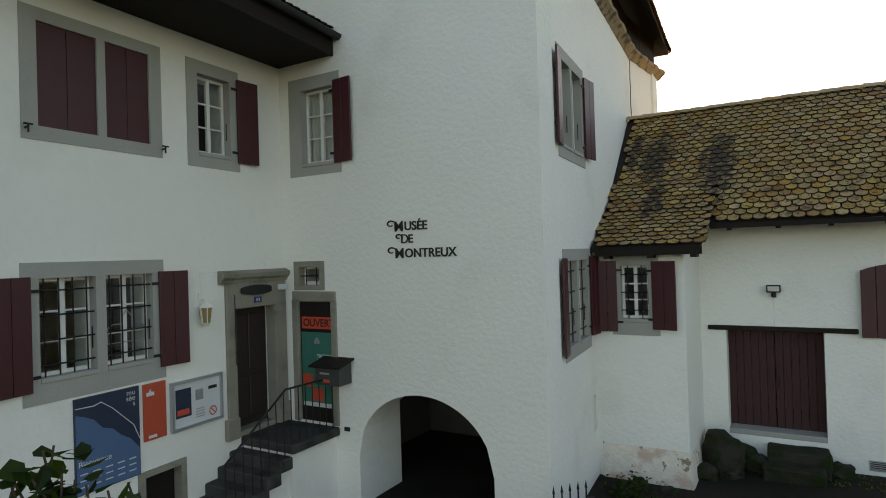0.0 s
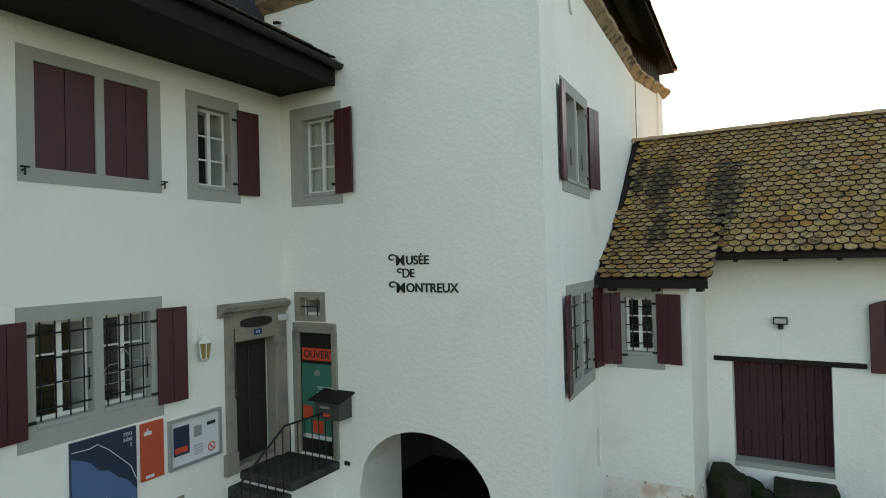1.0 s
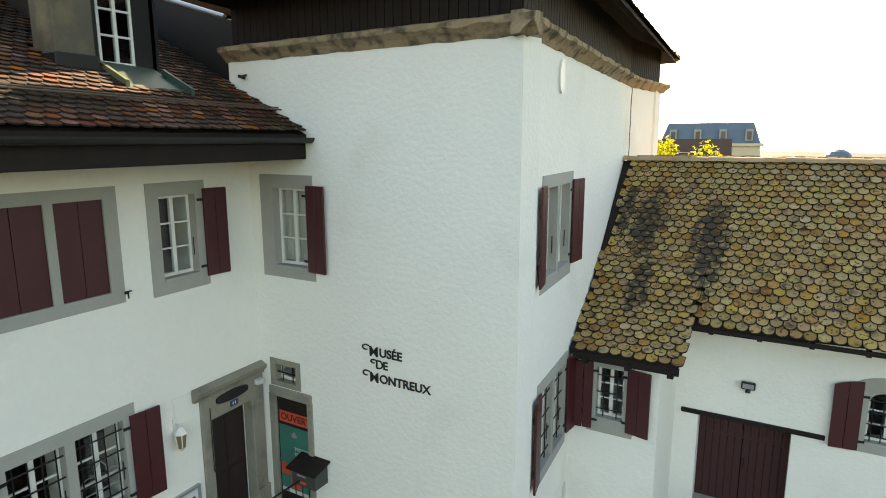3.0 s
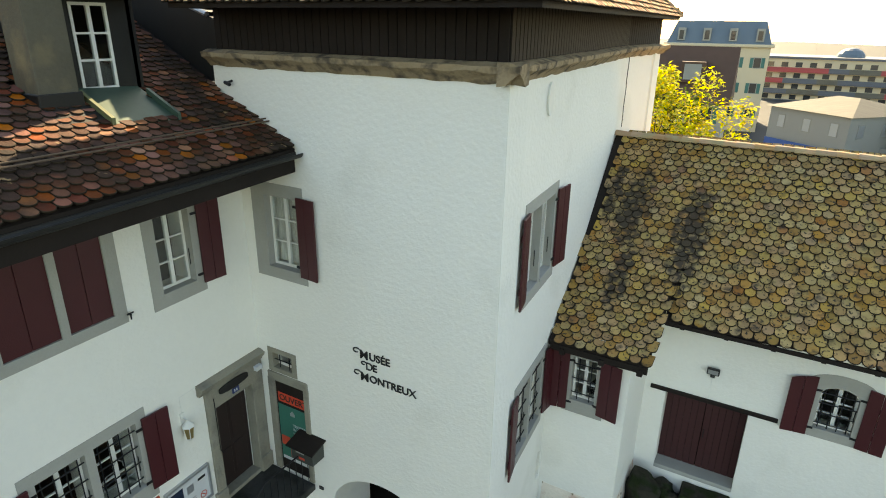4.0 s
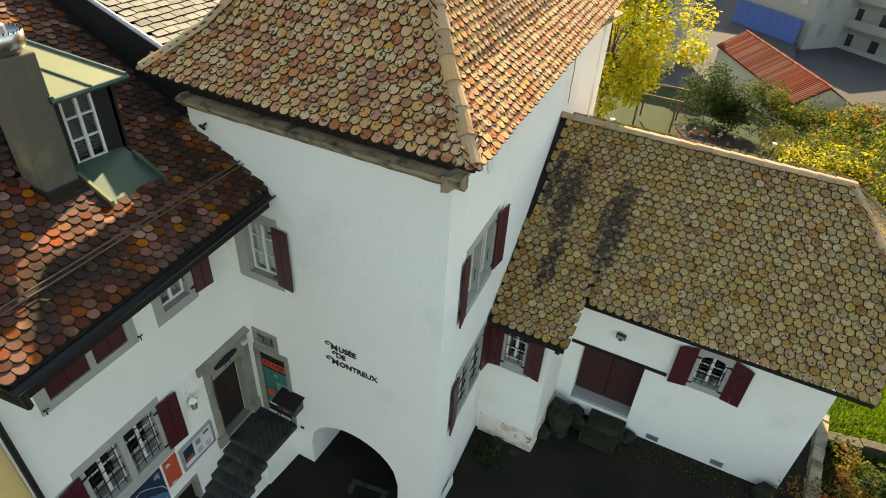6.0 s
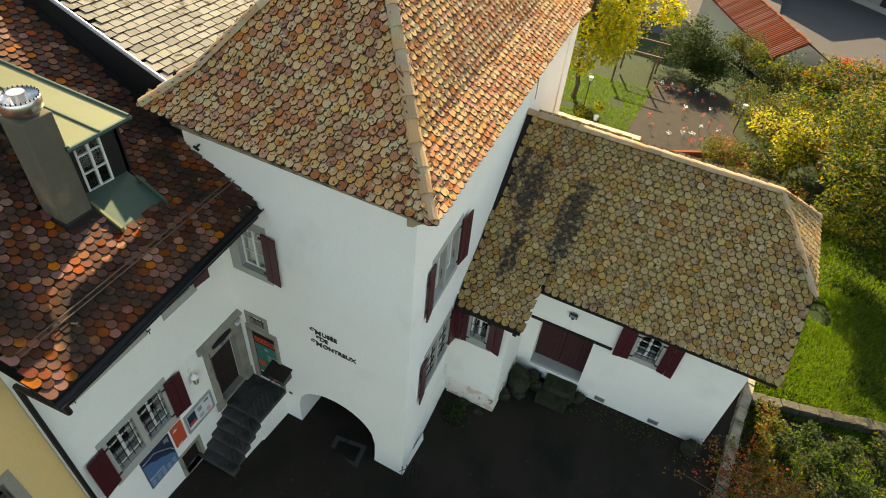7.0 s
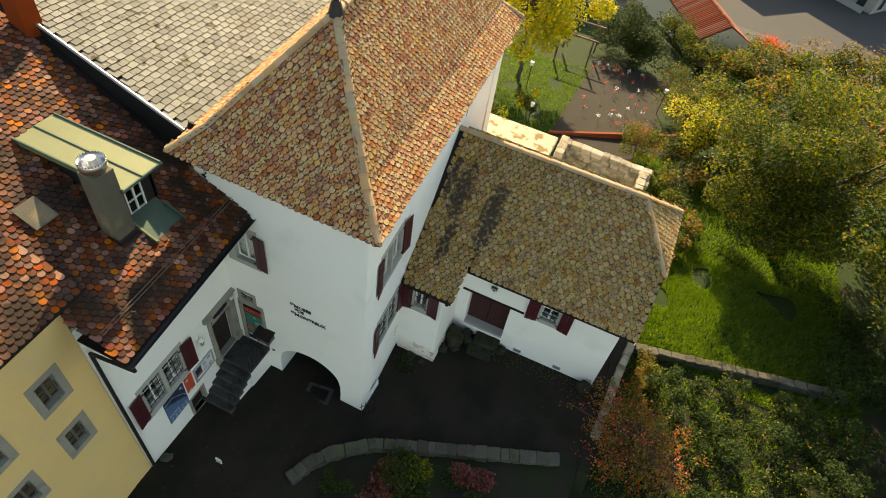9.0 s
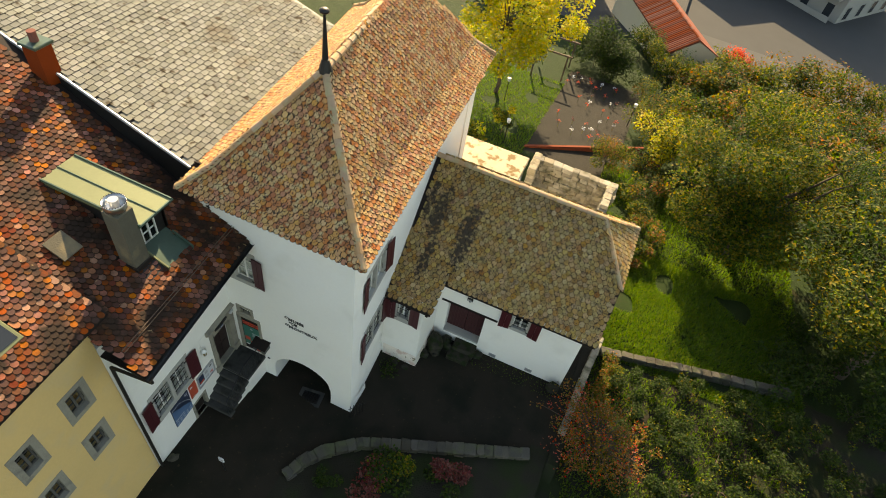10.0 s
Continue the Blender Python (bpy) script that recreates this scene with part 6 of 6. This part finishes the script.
for i, (x, y, r) in enumerate(((6.6, 35.5, 1.4), (7.4, 33.0, 1.5), (7.6, 30.0, 1.5), (9.0, 22.5, 1.3), (8.4, 18.6, 1.2), (10.4, 31.5, 1.6), (8.6, 27.5, 1.4), (8.3, 24.6, 1.3), (7.6, 20.5, 1.1), (9.6, 17.5, 1.2), (9.0, 15.4, 0.9))):
    bush("border_bush", x, y, gz(x, y), r, r * 1.4, 1500, 0.15, [("leaf_green", 0.5), ("leaf_dark", 0.3), ("leaf_rust", 0.2)], 180 + i, "green shrub round the flower bed", "border shrubs")
bush("hedge_bush", 12.8, 47.5, gz(12.8, 47.5), 2.4, 2.4, 3000, 0.22, [("leaf_green", 1.0)], 16, "green hedge along the road", "road hedge")
bush("hedge_bush", 11.6, 40.6, gz(11.6, 40.6), 2.6, 2.8, 3000, 0.22, [("leaf_green", 0.6), ("leaf_rust", 0.4)], 17, "green hedge along the road", "road hedge")
bush("hedge_bush", 9.6, 36.0, gz(9.6, 36), 2.2, 2.4, 2600, 0.22, [("leaf_dark", 0.6), ("leaf_green", 0.4)], 18, "green hedge along the road", "road hedge")
for i, (x, y, r) in enumerate(((8.6, 41.3, 2.0), (6.9, 43.0, 1.7), (5.2, 45.6, 1.8), (10.6, 42.4, 1.8))):
    bush("hedge_bush", x, y, gz(x, y), r, 3.2, 2600, 0.18, [("leaf_green", 0.6), ("leaf_dark", 0.4)], 210 + i, "green hedge grown round the shed", "shed hedge")
bush("red_creeper_bush", 14.5, 53.0, gz(14.5, 53), 1.6, 1.7, 1800, 0.2, [("leaf_red", 1.0)], 19, "red autumn creeper over a wall")
bush("climber_bush", -1.3, 22.5, gz(-1.3, 22.5), 0.8, 2.6, 1500, 0.16, [("leaf_green", 0.6), ("leaf_yellow", 0.4)], 20, "green climber on a garden arch")
bush("climber_bush", -3.0, 20.0, gz(-3, 20), 1.2, 2.0, 1300, 0.2, [("leaf_green", 0.7), ("leaf_yellow", 0.3)], 21, "green shrub behind the tower")
bush("box_bush", 7.2, 14.2, gz(7.2, 14.2), 0.9, 1.4, 1200, 0.12, [("leaf_rust", 0.6), ("leaf_green", 0.4)], 22, "brownish shrub behind the barn")
rng = random.Random(31)
for i in range(72):
    row, k = divmod(i, 9)
    x = 10.3 + 1.35 * k + rng.uniform(-0.4, 0.4)
    y = 7.0 - 1.5 * row + 0.25 * k + rng.uniform(-0.4, 0.4)
    bush("garden_bush", x, y, gz(x, y), rng.uniform(0.55, 0.95), rng.uniform(0.8, 1.5), 760, 0.115, [("leaf_dark", 0.9), ("leaf_green", 0.1)], 100 + i, "green shrub in the lower garden rows", "garden rows")
for i in range(9):
    x, y = 8.9 + rng.uniform(-0.4, 0.6), 4.6 + 0.35 * i
    bush("wild_shrub", x, y, gz(x, y), rng.uniform(0.35, 0.55), rng.uniform(0.5, 0.9), 380, 0.10, [("leaf_green", 0.6), ("leaf_rust", 0.4)], 140 + i, "wild green shrub along the garden wall", "wild shrubs")
for i in range(12):
    x, y = 17 + 1.5 * (i % 4) + rng.uniform(-0.6, 0.6), 10.0 + 2.2 * (i // 4) + rng.uniform(-0.7, 0.7)
    bush("garden_bush", x, y, gz(x, y), 1.0, 1.5, 600, 0.16, [("leaf_dark", 1.0)], 160 + i, "dark shrub in the shade of the tree", "shade shrubs")

# rose shrub close to the camera's start
def near_shrub():
    rng = random.Random(77)
    t = empty("rose_shrub", Matrix.Identity(4), "tall leafy shrub with toothed dark leaves", "shrub")
    V, F = [], []
    for sx, sy, sz in ((0.79, -6.94, 3.5), (0.8, -6.91, 3.51), (0.82, -6.85, 3.54), (0.83, -6.82, 3.55), (0.86, -6.81, 3.48), (0.83, -6.89, 3.46), (0.91, -6.76, 3.41), (0.95, -6.71, 3.38), (0.97, -6.65, 3.39), (0.88, -6.78, 3.43), (0.81, -6.94, 3.45), (0.85, -6.85, 3.43)):
        bm = bmesh.new()
        limb(bm, (0.86 + rng.uniform(-0.2, 0.2), -6.33 + rng.uniform(-0.3, 0.3), 0.0), (sx, sy, sz), 0.014, 0.004, rng, 8)
        part("stem", bm, M["bark"], t)
        for k in range(17):
            p = Vector((sx, sy, sz)) + Vector((rng.gauss(0, 0.05), rng.gauss(0, 0.05), -rng.uniform(0, 0.25)))
            a = Vector((rng.uniform(-1, 1), rng.uniform(-1, 1), rng.uniform(-0.7, 0.3))).normalized()
            b = a.cross(Vector((rng.uniform(-0.4, 0.4), rng.uniform(-0.4, 0.4), 1))).normalized()
            s = rng.uniform(0.06, 0.10)
            n0 = len(V)
            for u, w in ((0, 0), (0.3, 0.36), (0.62, 0.36), (1.0, 0), (0.62, -0.36), (0.3, -0.36)):
                V.append(p + a * u * s + b * w * s + a.cross(b) * s * 0.22 * abs(w))
            F += [(n0, n0 + 1, n0 + 2, n0 + 3), (n0, n0 + 3, n0 + 4, n0 + 5)]
    leaf_mesh("leaf_field", (V, F), M["leaf_dark"], t)


near_shrub()

# grass of the lawns
def grass(name, zone, n, h, seed, label):
    rng = random.Random(seed)
    V, F = [], []
    for _ in range(n):
        x, y = rng.uniform(zone[0], zone[1]), rng.uniform(zone[2], zone[3])
        if noise.noise(Vector((x, y, 0)) * 0.5) < -0.42:
            continue
        z = gz(x, y)
        a = rng.uniform(0, 6.28)
        d = Vector((math.cos(a), math.sin(a), 0))
        q = Vector((-d.y, d.x, 0)) * rng.uniform(0.012, 0.03)
        hh = h * rng.uniform(0.5, 1.3)
        p = Vector((x, y, z - 0.01))
        k = len(V)
        V += [p - q, p + q, p + d * hh * 0.6 + Vector((0, 0, hh))]
        F.append((k, k + 1, k + 2))
    me = bpy.data.meshes.new(name)
    me.from_pydata(V, [], F)
    me.materials.append(M["grass"])
    tagged(new(name, me), label, "grass", kind="stuff")


grass("lawn_grass", (8.25, 18.0, 7.9, 16.5), 70000, 0.16, 51, "bright green rough lawn grass")
grass("upper_lawn_grass", (5.8, 18.0, 12.5, 24.0), 40000, 0.17, 55, "rough grass under the garden trees")
grass("garden_grass", (8.3, 17.0, -3.0, 7.6), 22000, 0.16, 52, "rough grass between the shrubs")
grass("back_grass", (-6.0, 0.6, 14.0, 34.0), 24000, 0.14, 53, "grass of the garden behind the tower")
grass("yard_weeds", (0.2, 7.2, 4.2, 4.95), 700, 0.05, 54, "sparse weeds along the barn wall")

# flowers in the bed behind the barn
rng = random.Random(61)
for i in range(34):
    x, y = rng.uniform(0.6, 5.6), rng.uniform(25.5, 36)
    e = empty("flower", pose(x, y, gz(x, y)), "small garden flower on a thin stem", "flower", "bed flowers")
    bm = bmesh.new()
    bar(bm, (0, 0, 0), (0.02, 0, 0.45), 0.01, 4)
    part("stem", bm, M["leaf_green"], e)
    V, F = leaves([(0, 0, 0.5, 0.12)], 14, 0.12, rng)
    leaf_mesh("bloom_head", (V, F), M[rng.choice(("leaf_red", "leaf_red", "bloom", "paper"))], e)

# ---- stone walls of the gardens ----
def stone_wall(name, pts, base, top, thick, size, seed, label, stone="rubble"):
    rng = random.Random(seed)
    root = empty(name, Matrix.Identity(4), label, "wall", kind="structure")
    meshes = []
    for k in range(6):
        bm = bmesh.new()
        box(bm, -0.5, -0.5, -0.5, 0.5, 0.5, 0.5, 0.09)
        for v in bm.verts:
            v.co += Vector((rng.uniform(-1, 1), rng.uniform(-1, 1), rng.uniform(-1, 1))) * 0.05
        me = bpy.data.meshes.new("stone")
        bm.normal_update()
        bm.to_mesh(me)
        bm.free()
        me.materials.append(M[stone])
        meshes.append(me)
    for (x0, y0), (x1, y1) in zip(pts, pts[1:]):
        L = math.hypot(x1 - x0, y1 - y0)
        ang = math.degrees(math.atan2(y1 - y0, x1 - x0))
        rows = max(1, round((top - base) / (size * 0.62)))
        for r in range(rows):
            u = -rng.uniform(0, size * 0.5)
            while u < L:
                w = size * rng.uniform(0.7, 1.5)
                ob = new("stone", rng.choice(meshes))
                ob.parent = root
                h = (top - base) / rows
                p = pose(x0 + (x1 - x0) * (u + w / 2) / L, y0 + (y1 - y0) * (u + w / 2) / L, base + h * (r + 0.5) + rng.uniform(-0.02, 0.02), rng.uniform(-3, 3), rng.uniform(-3, 3), ang + rng.uniform(-4, 4))
                ob.matrix_world = p @ Matrix.Diagonal((w * 0.98, thick * rng.uniform(0.9, 1.1), h * 1.02, 1))
                u += w


stone_wall("front_wall", FRONT, -0.25, 0.28, 0.42, 0.34, 71, "low rubble stone wall along the yard")
stone_wall("garden_wall", [(8.3, 7.85), (12.0, 8.75), (17.0, 9.9)], -0.9, -0.15, 0.36, 0.42, 72, "mossy rubble wall between lawn and shrubs")
stone_wall("path_wall", [(7.98, 3.0), (8.1, 5.3), (8.35, 7.9)], -0.9, 0.38, 0.30, 0.40, 73, "pale rubble retaining wall beside the barn", "pale_lit_rubble")
stone_wall("ruin_wall", [(2.2, 16.0), (2.15, 17.1), (5.8, 17.0), (6.45, 17.0), (6.4, 15.2)], gz(4, 17) - 0.1, 1.9, 0.45, 0.42, 74, "ruined stone wall behind the barn, sunlight put into its pale colour", "pale_lit_rubble")
bm = bmesh.new()
prism(bm, [(0.5, 22.3), (7.9, 26.7), (7.9, 26.9), (0.5, 22.5)], gz(4, 24.5) - 0.4, gz(4, 24.5) + 0.36)
tagged(part("bed_edging", bm, M["red_roof"]), "low red brick edging of the flower bed", "edging", kind="structure")
# garden pergola and lamp
pg = empty("garden_pergola", pose(-1.0, 33.5, gz(-1, 33.5)), "weathered timber garden pergola", "pergola")
for x, y in ((-1.2, 0), (1.2, 0.6), (-1.2, 2.5), (1.2, 3.1)):
    bm = bmesh.new()
    box(bm, x - 0.06, y - 0.06, 0, x + 0.06, y + 0.06, 2.3)
    part("post", bm, M["old_wood"], pg)
for y in (0.3, 2.8):
    bm = bmesh.new()
    box(bm, -1.6, y - 0.05, 2.3, 1.6, y + 0.05, 2.42)
    part("beam", bm, M["old_wood"], pg)
for x, y in ((-2.6, 27.6), (-0.8, 21.8), (6.3, 30.3)):
    gl = empty("garden_lamp", pose(x, y, gz(x, y)), "slim garden lamp with a white head", "lamp", "garden lamps")
    bm = bmesh.new()
    bar(bm, (0, 0, 0), (0, 0, 1.7), 0.03)
    part("post", bm, M["iron"], gl)
    bm = bmesh.new()
    bar(bm, (0, 0, 1.7), (0, 0, 1.95), 0.10, 8, 0.14)
    part("head", bm, M["paper"], gl)

# ---- town below ----
def building(name, m, w, d, h, label, wallm, floors, cols, shut=None, z0=-8.0, glass="far_glass"):
    """A block with rows of recessed windows on its front (y = 0) and right side (x = w)."""
    b = empty(name, m, label, "house", "town houses")
    bm = bmesh.new()
    box(bm, 0, 0, z0, w, d, h)
    part("wall", bm, M[wallm], b)
    fh = h / floors
    for side, n, L in ((0, cols, w), (1, max(1, round(cols * d / w)), d)):
        for f in range(floors):
            for i in range(n):
                c = L * (i + 0.5) / n
                mm = Matrix.Identity(4) if side == 0 else pose(w, 0, 0, 0, 0, 90)
                bm = bmesh.new()
                ring(bm, rect(c - 0.6, c + 0.6, f * fh + 0.8, f * fh + 2.5), rect(c - 0.5, c + 0.5, f * fh + 0.9, f * fh + 2.4), -0.05, 0.05)
                wd = part("window", bm, M["pale_wall"], b)
                wd.matrix_local = mm
                bm = bmesh.new()
                box(bm, c - 0.5, -0.02, f * fh + 0.9, c + 0.5, 0.0, f * fh + 2.4)
                part("pane", bm, M[glass], wd)
                if shut:
                    for s in (-1, 1):
                        bm = bmesh.new()
                        box(bm, c + s * 0.85 - 0.25, -0.06, f * fh + 0.85, c + s * 0.85 + 0.25, -0.01, f * fh + 2.45)
                        sh = part("shutter", bm, M[shut], wd)
    return b


# cream mansard house
cm = building("mansard_house", pose(-18.2, 106.0, -13.2, 0, 0, 3), 16.0, 14.0, 20.0, "tall cream house with a blue-grey mansard roof", "cream_wall", 5, 5, "teal", -4)
bm = bmesh.new()
box(bm, -0.5, -0.5, 20.0, 16.5, 14.5, 20.5, 0.1)
part("cornice", bm, M["cream_wall"], cm)
bm = bmesh.new()
box(bm, 0, 0, 20.5, 16, 14, 24.0)
for v in bm.verts:
    if v.co.z > 23:
        v.co.x += 1.2 if v.co.x < 8 else -1.2
        v.co.y += 1.2 if v.co.y < 7 else -1.2
part("mansard_roof", bm, M["blue_slate"], cm)
for i in range(4):
    bm = bmesh.new()
    box(bm, 1.6 + 4 * i, -0.1, 20.9, 2.8 + 4 * i, 1.2, 22.9)
    dw = part("dormer", bm, M["pale_wall"], cm)
    bm = bmesh.new()
    box(bm, 1.85 + 4 * i, -0.13, 21.1, 2.55 + 4 * i, -0.1, 22.5)
    part("pane", bm, M["far_glass"], dw)
# gabled house with brown roof before it
gh = building("gabled_house", pose(-16.0, 58.0, 0, 0, 0, 3), 13.0, 8.0, 2.9, "white gabled house with a brown roof and a dormer", "pale_wall", 1, 4, "teal", -8)
bm = bmesh.new()
prism(bm, [(-0.6, 2.7), (8.6, 2.7), (4.0, 8.0)], -0.6, 13.4, Matrix(((0, 0, 1, 0), (1, 0, 0, 0), (0, 1, 0, 0), (0, 0, 0, 1))))
bmesh.ops.recalc_face_normals(bm, faces=bm.faces)
part("roof", bm, M["brown_roof"], gh)
bm = bmesh.new()
box(bm, 8.4, 0.6, 4.6, 10.6, 4.0, 6.6)
dd = part("dormer", bm, M["brown_roof"], gh)
bm = bmesh.new()
box(bm, 8.7, 0.55, 4.9, 10.3, 0.6, 6.4)
part("pane", bm, M["pale_wall"], dd)
# low pale house with a light roof
ph = building("pale_house", pose(0.2, 85.4, -6.6, 0, 0, -41), 11.5, 12.0, 6.8, "pale house with a light metal hipped roof", "pale_wall", 2, 3, None, -2, "alu")
bm = bmesh.new()
vs = [bm.verts.new(p) for p in ((-0.5, -0.5, 6.8), (12.0, -0.5, 6.8), (12.0, 12.5, 6.8), (-0.5, 12.5, 6.8), (4.5, 6.0, 8.4), (7.5, 6.0, 8.4))]
for f in ((0, 1, 5, 4), (1, 2, 5), (2, 3, 4, 5), (3, 0, 4), (3, 2, 1, 0)):
    bm.faces.new([vs[i] for i in f])
part("roof", bm, M["pale_roof"], ph)
ph2 = building("pale_house", pose(12.5, 84.0, -8.0, 0, 0, -35), 16.0, 12.0, 9.0, "pale house with balconies below the gardens", "pale_wall", 3, 5, None, -2)
for f in range(3):
    bm = bmesh.new()
    box(bm, 0.5, -1.2, 3.0 * f + 0.3, 15.5, 0, 3.0 * f + 0.5)
    box(bm, 0.5, -1.2, 3.0 * f + 0.5, 15.5, -1.12, 3.0 * f + 1.3)
    part("balcony", bm, M["pale_wall"], ph2)
# long striped block
sb = empty("striped_block", pose(-6.0, 165.0, -15.0, 0, 0, 0), "long apartment block with red, grey and cream bands", "house", "town houses")
bm = bmesh.new()
box(bm, 0, 0, 0, 60, 14, 18.0)
part("wall", bm, M["cream_wall"], sb)
rng = random.Random(91)
for f in range(6):
    z = 2.4 + 2.5 * f
    x = 0.0
    while x < 60:
        w = rng.uniform(3, 8)
        bm = bmesh.new()
        box(bm, x, -1.0, z, min(60, x + w), 0, z + 1.1)
        part("balcony", bm, M[rng.choice(("red_band", "grey_band", "grey_band", "red_band", "pale_roof"))], sb)
        x += w
    for i in range(20):
        bm = bmesh.new()
        box(bm, 1.0 + 3 * i, -0.05, z + 1.2, 2.4 + 3 * i, -0.01, z + 2.3)
        part("window", bm, M["far_glass"], sb)
bm = bmesh.new()
box(bm, -0.5, -0.5, 18.0, 60.5, 14.5, 18.5)
part("roof", bm, M["grey_band"], sb)
bm = bmesh.new()
bmesh.ops.create_uvsphere(bm, u_segments=16, v_segments=8, radius=3.0, matrix=Matrix.Translation((18, 6, 18.3)) @ Matrix.Diagonal((1, 1, 0.8, 1)))
part("roof_dome", bm, M["blue_slate"], sb)
# blue hoarding along the road
hb = empty("blue_hoarding", pose(0.1, 84.3, gz(0, 84), 0, 0, -41), "blue painted hoarding along the road", "hoarding")
for i in range(9):
    bm = bmesh.new()
    box(bm, 1.15 * i, 0, 0, 1.15 * i + 1.12, 0.06, 2.9)
    part("panel", bm, M["blue_fence"], hb)
# red-roofed shed
A, B = Vector((2.6, 57.0, -1.2)), Vector((9.6, 44.5, -1.2))
ax = (B - A).normalized()
sd = Vector((-ax.y, ax.x, 0))
rs = empty("garden_shed", Matrix.Identity(4), "long shed with a red clay tile roof", "shed")
drop = Vector((0, 0, -1.4))
bm = bmesh.new()
slab(bm, [A, B, B + sd * 2.4 + drop, A + sd * 2.4 + drop], 0.1)
slab(bm, [A - sd * 2.4 + drop, B - sd * 2.4 + drop, B, A], 0.1)
bmesh.ops.recalc_face_normals(bm, faces=bm.faces)
sr = part("roof", bm, M["red_roof"], rs)
for i in range(56):
    p = A.lerp(B, (i + 0.5) / 56)
    bm = bmesh.new()
    bar(bm, p, p + drop - sd * 2.4, 0.085, 6, 0.10)
    part("roof_roll", bm, M["red_roof"], sr)
cap_tiles(sr, A, B, 0.14, 0.45, M["red_roof"])
bm = bmesh.new()
w4 = [A - sd * 2.1, B - sd * 2.1, B + sd * 2.1, A + sd * 2.1]
lo = [bm.verts.new(Vector((p.x, p.y, -7.2))) for p in w4]
hi = [bm.verts.new(Vector((p.x, p.y, -2.5))) for p in w4]
for i in range(4):
    j = (i + 1) % 4
    bm.faces.new((lo[i], lo[j], hi[j], hi[i]))
g0 = bm.verts.new(B + Vector((0, 0, -0.15)))
bm.faces.new((hi[1], hi[2], g0))
g1 = bm.verts.new(A + Vector((0, 0, -0.15)))
bm.faces.new((hi[3], hi[0], g1))
part("wall", bm, M["cream_wall"], rs)

# ---- tiles and slates of the roofs ----
bpy.context.view_layer.update()
for job in LATE_TILES:
    lay(*job)
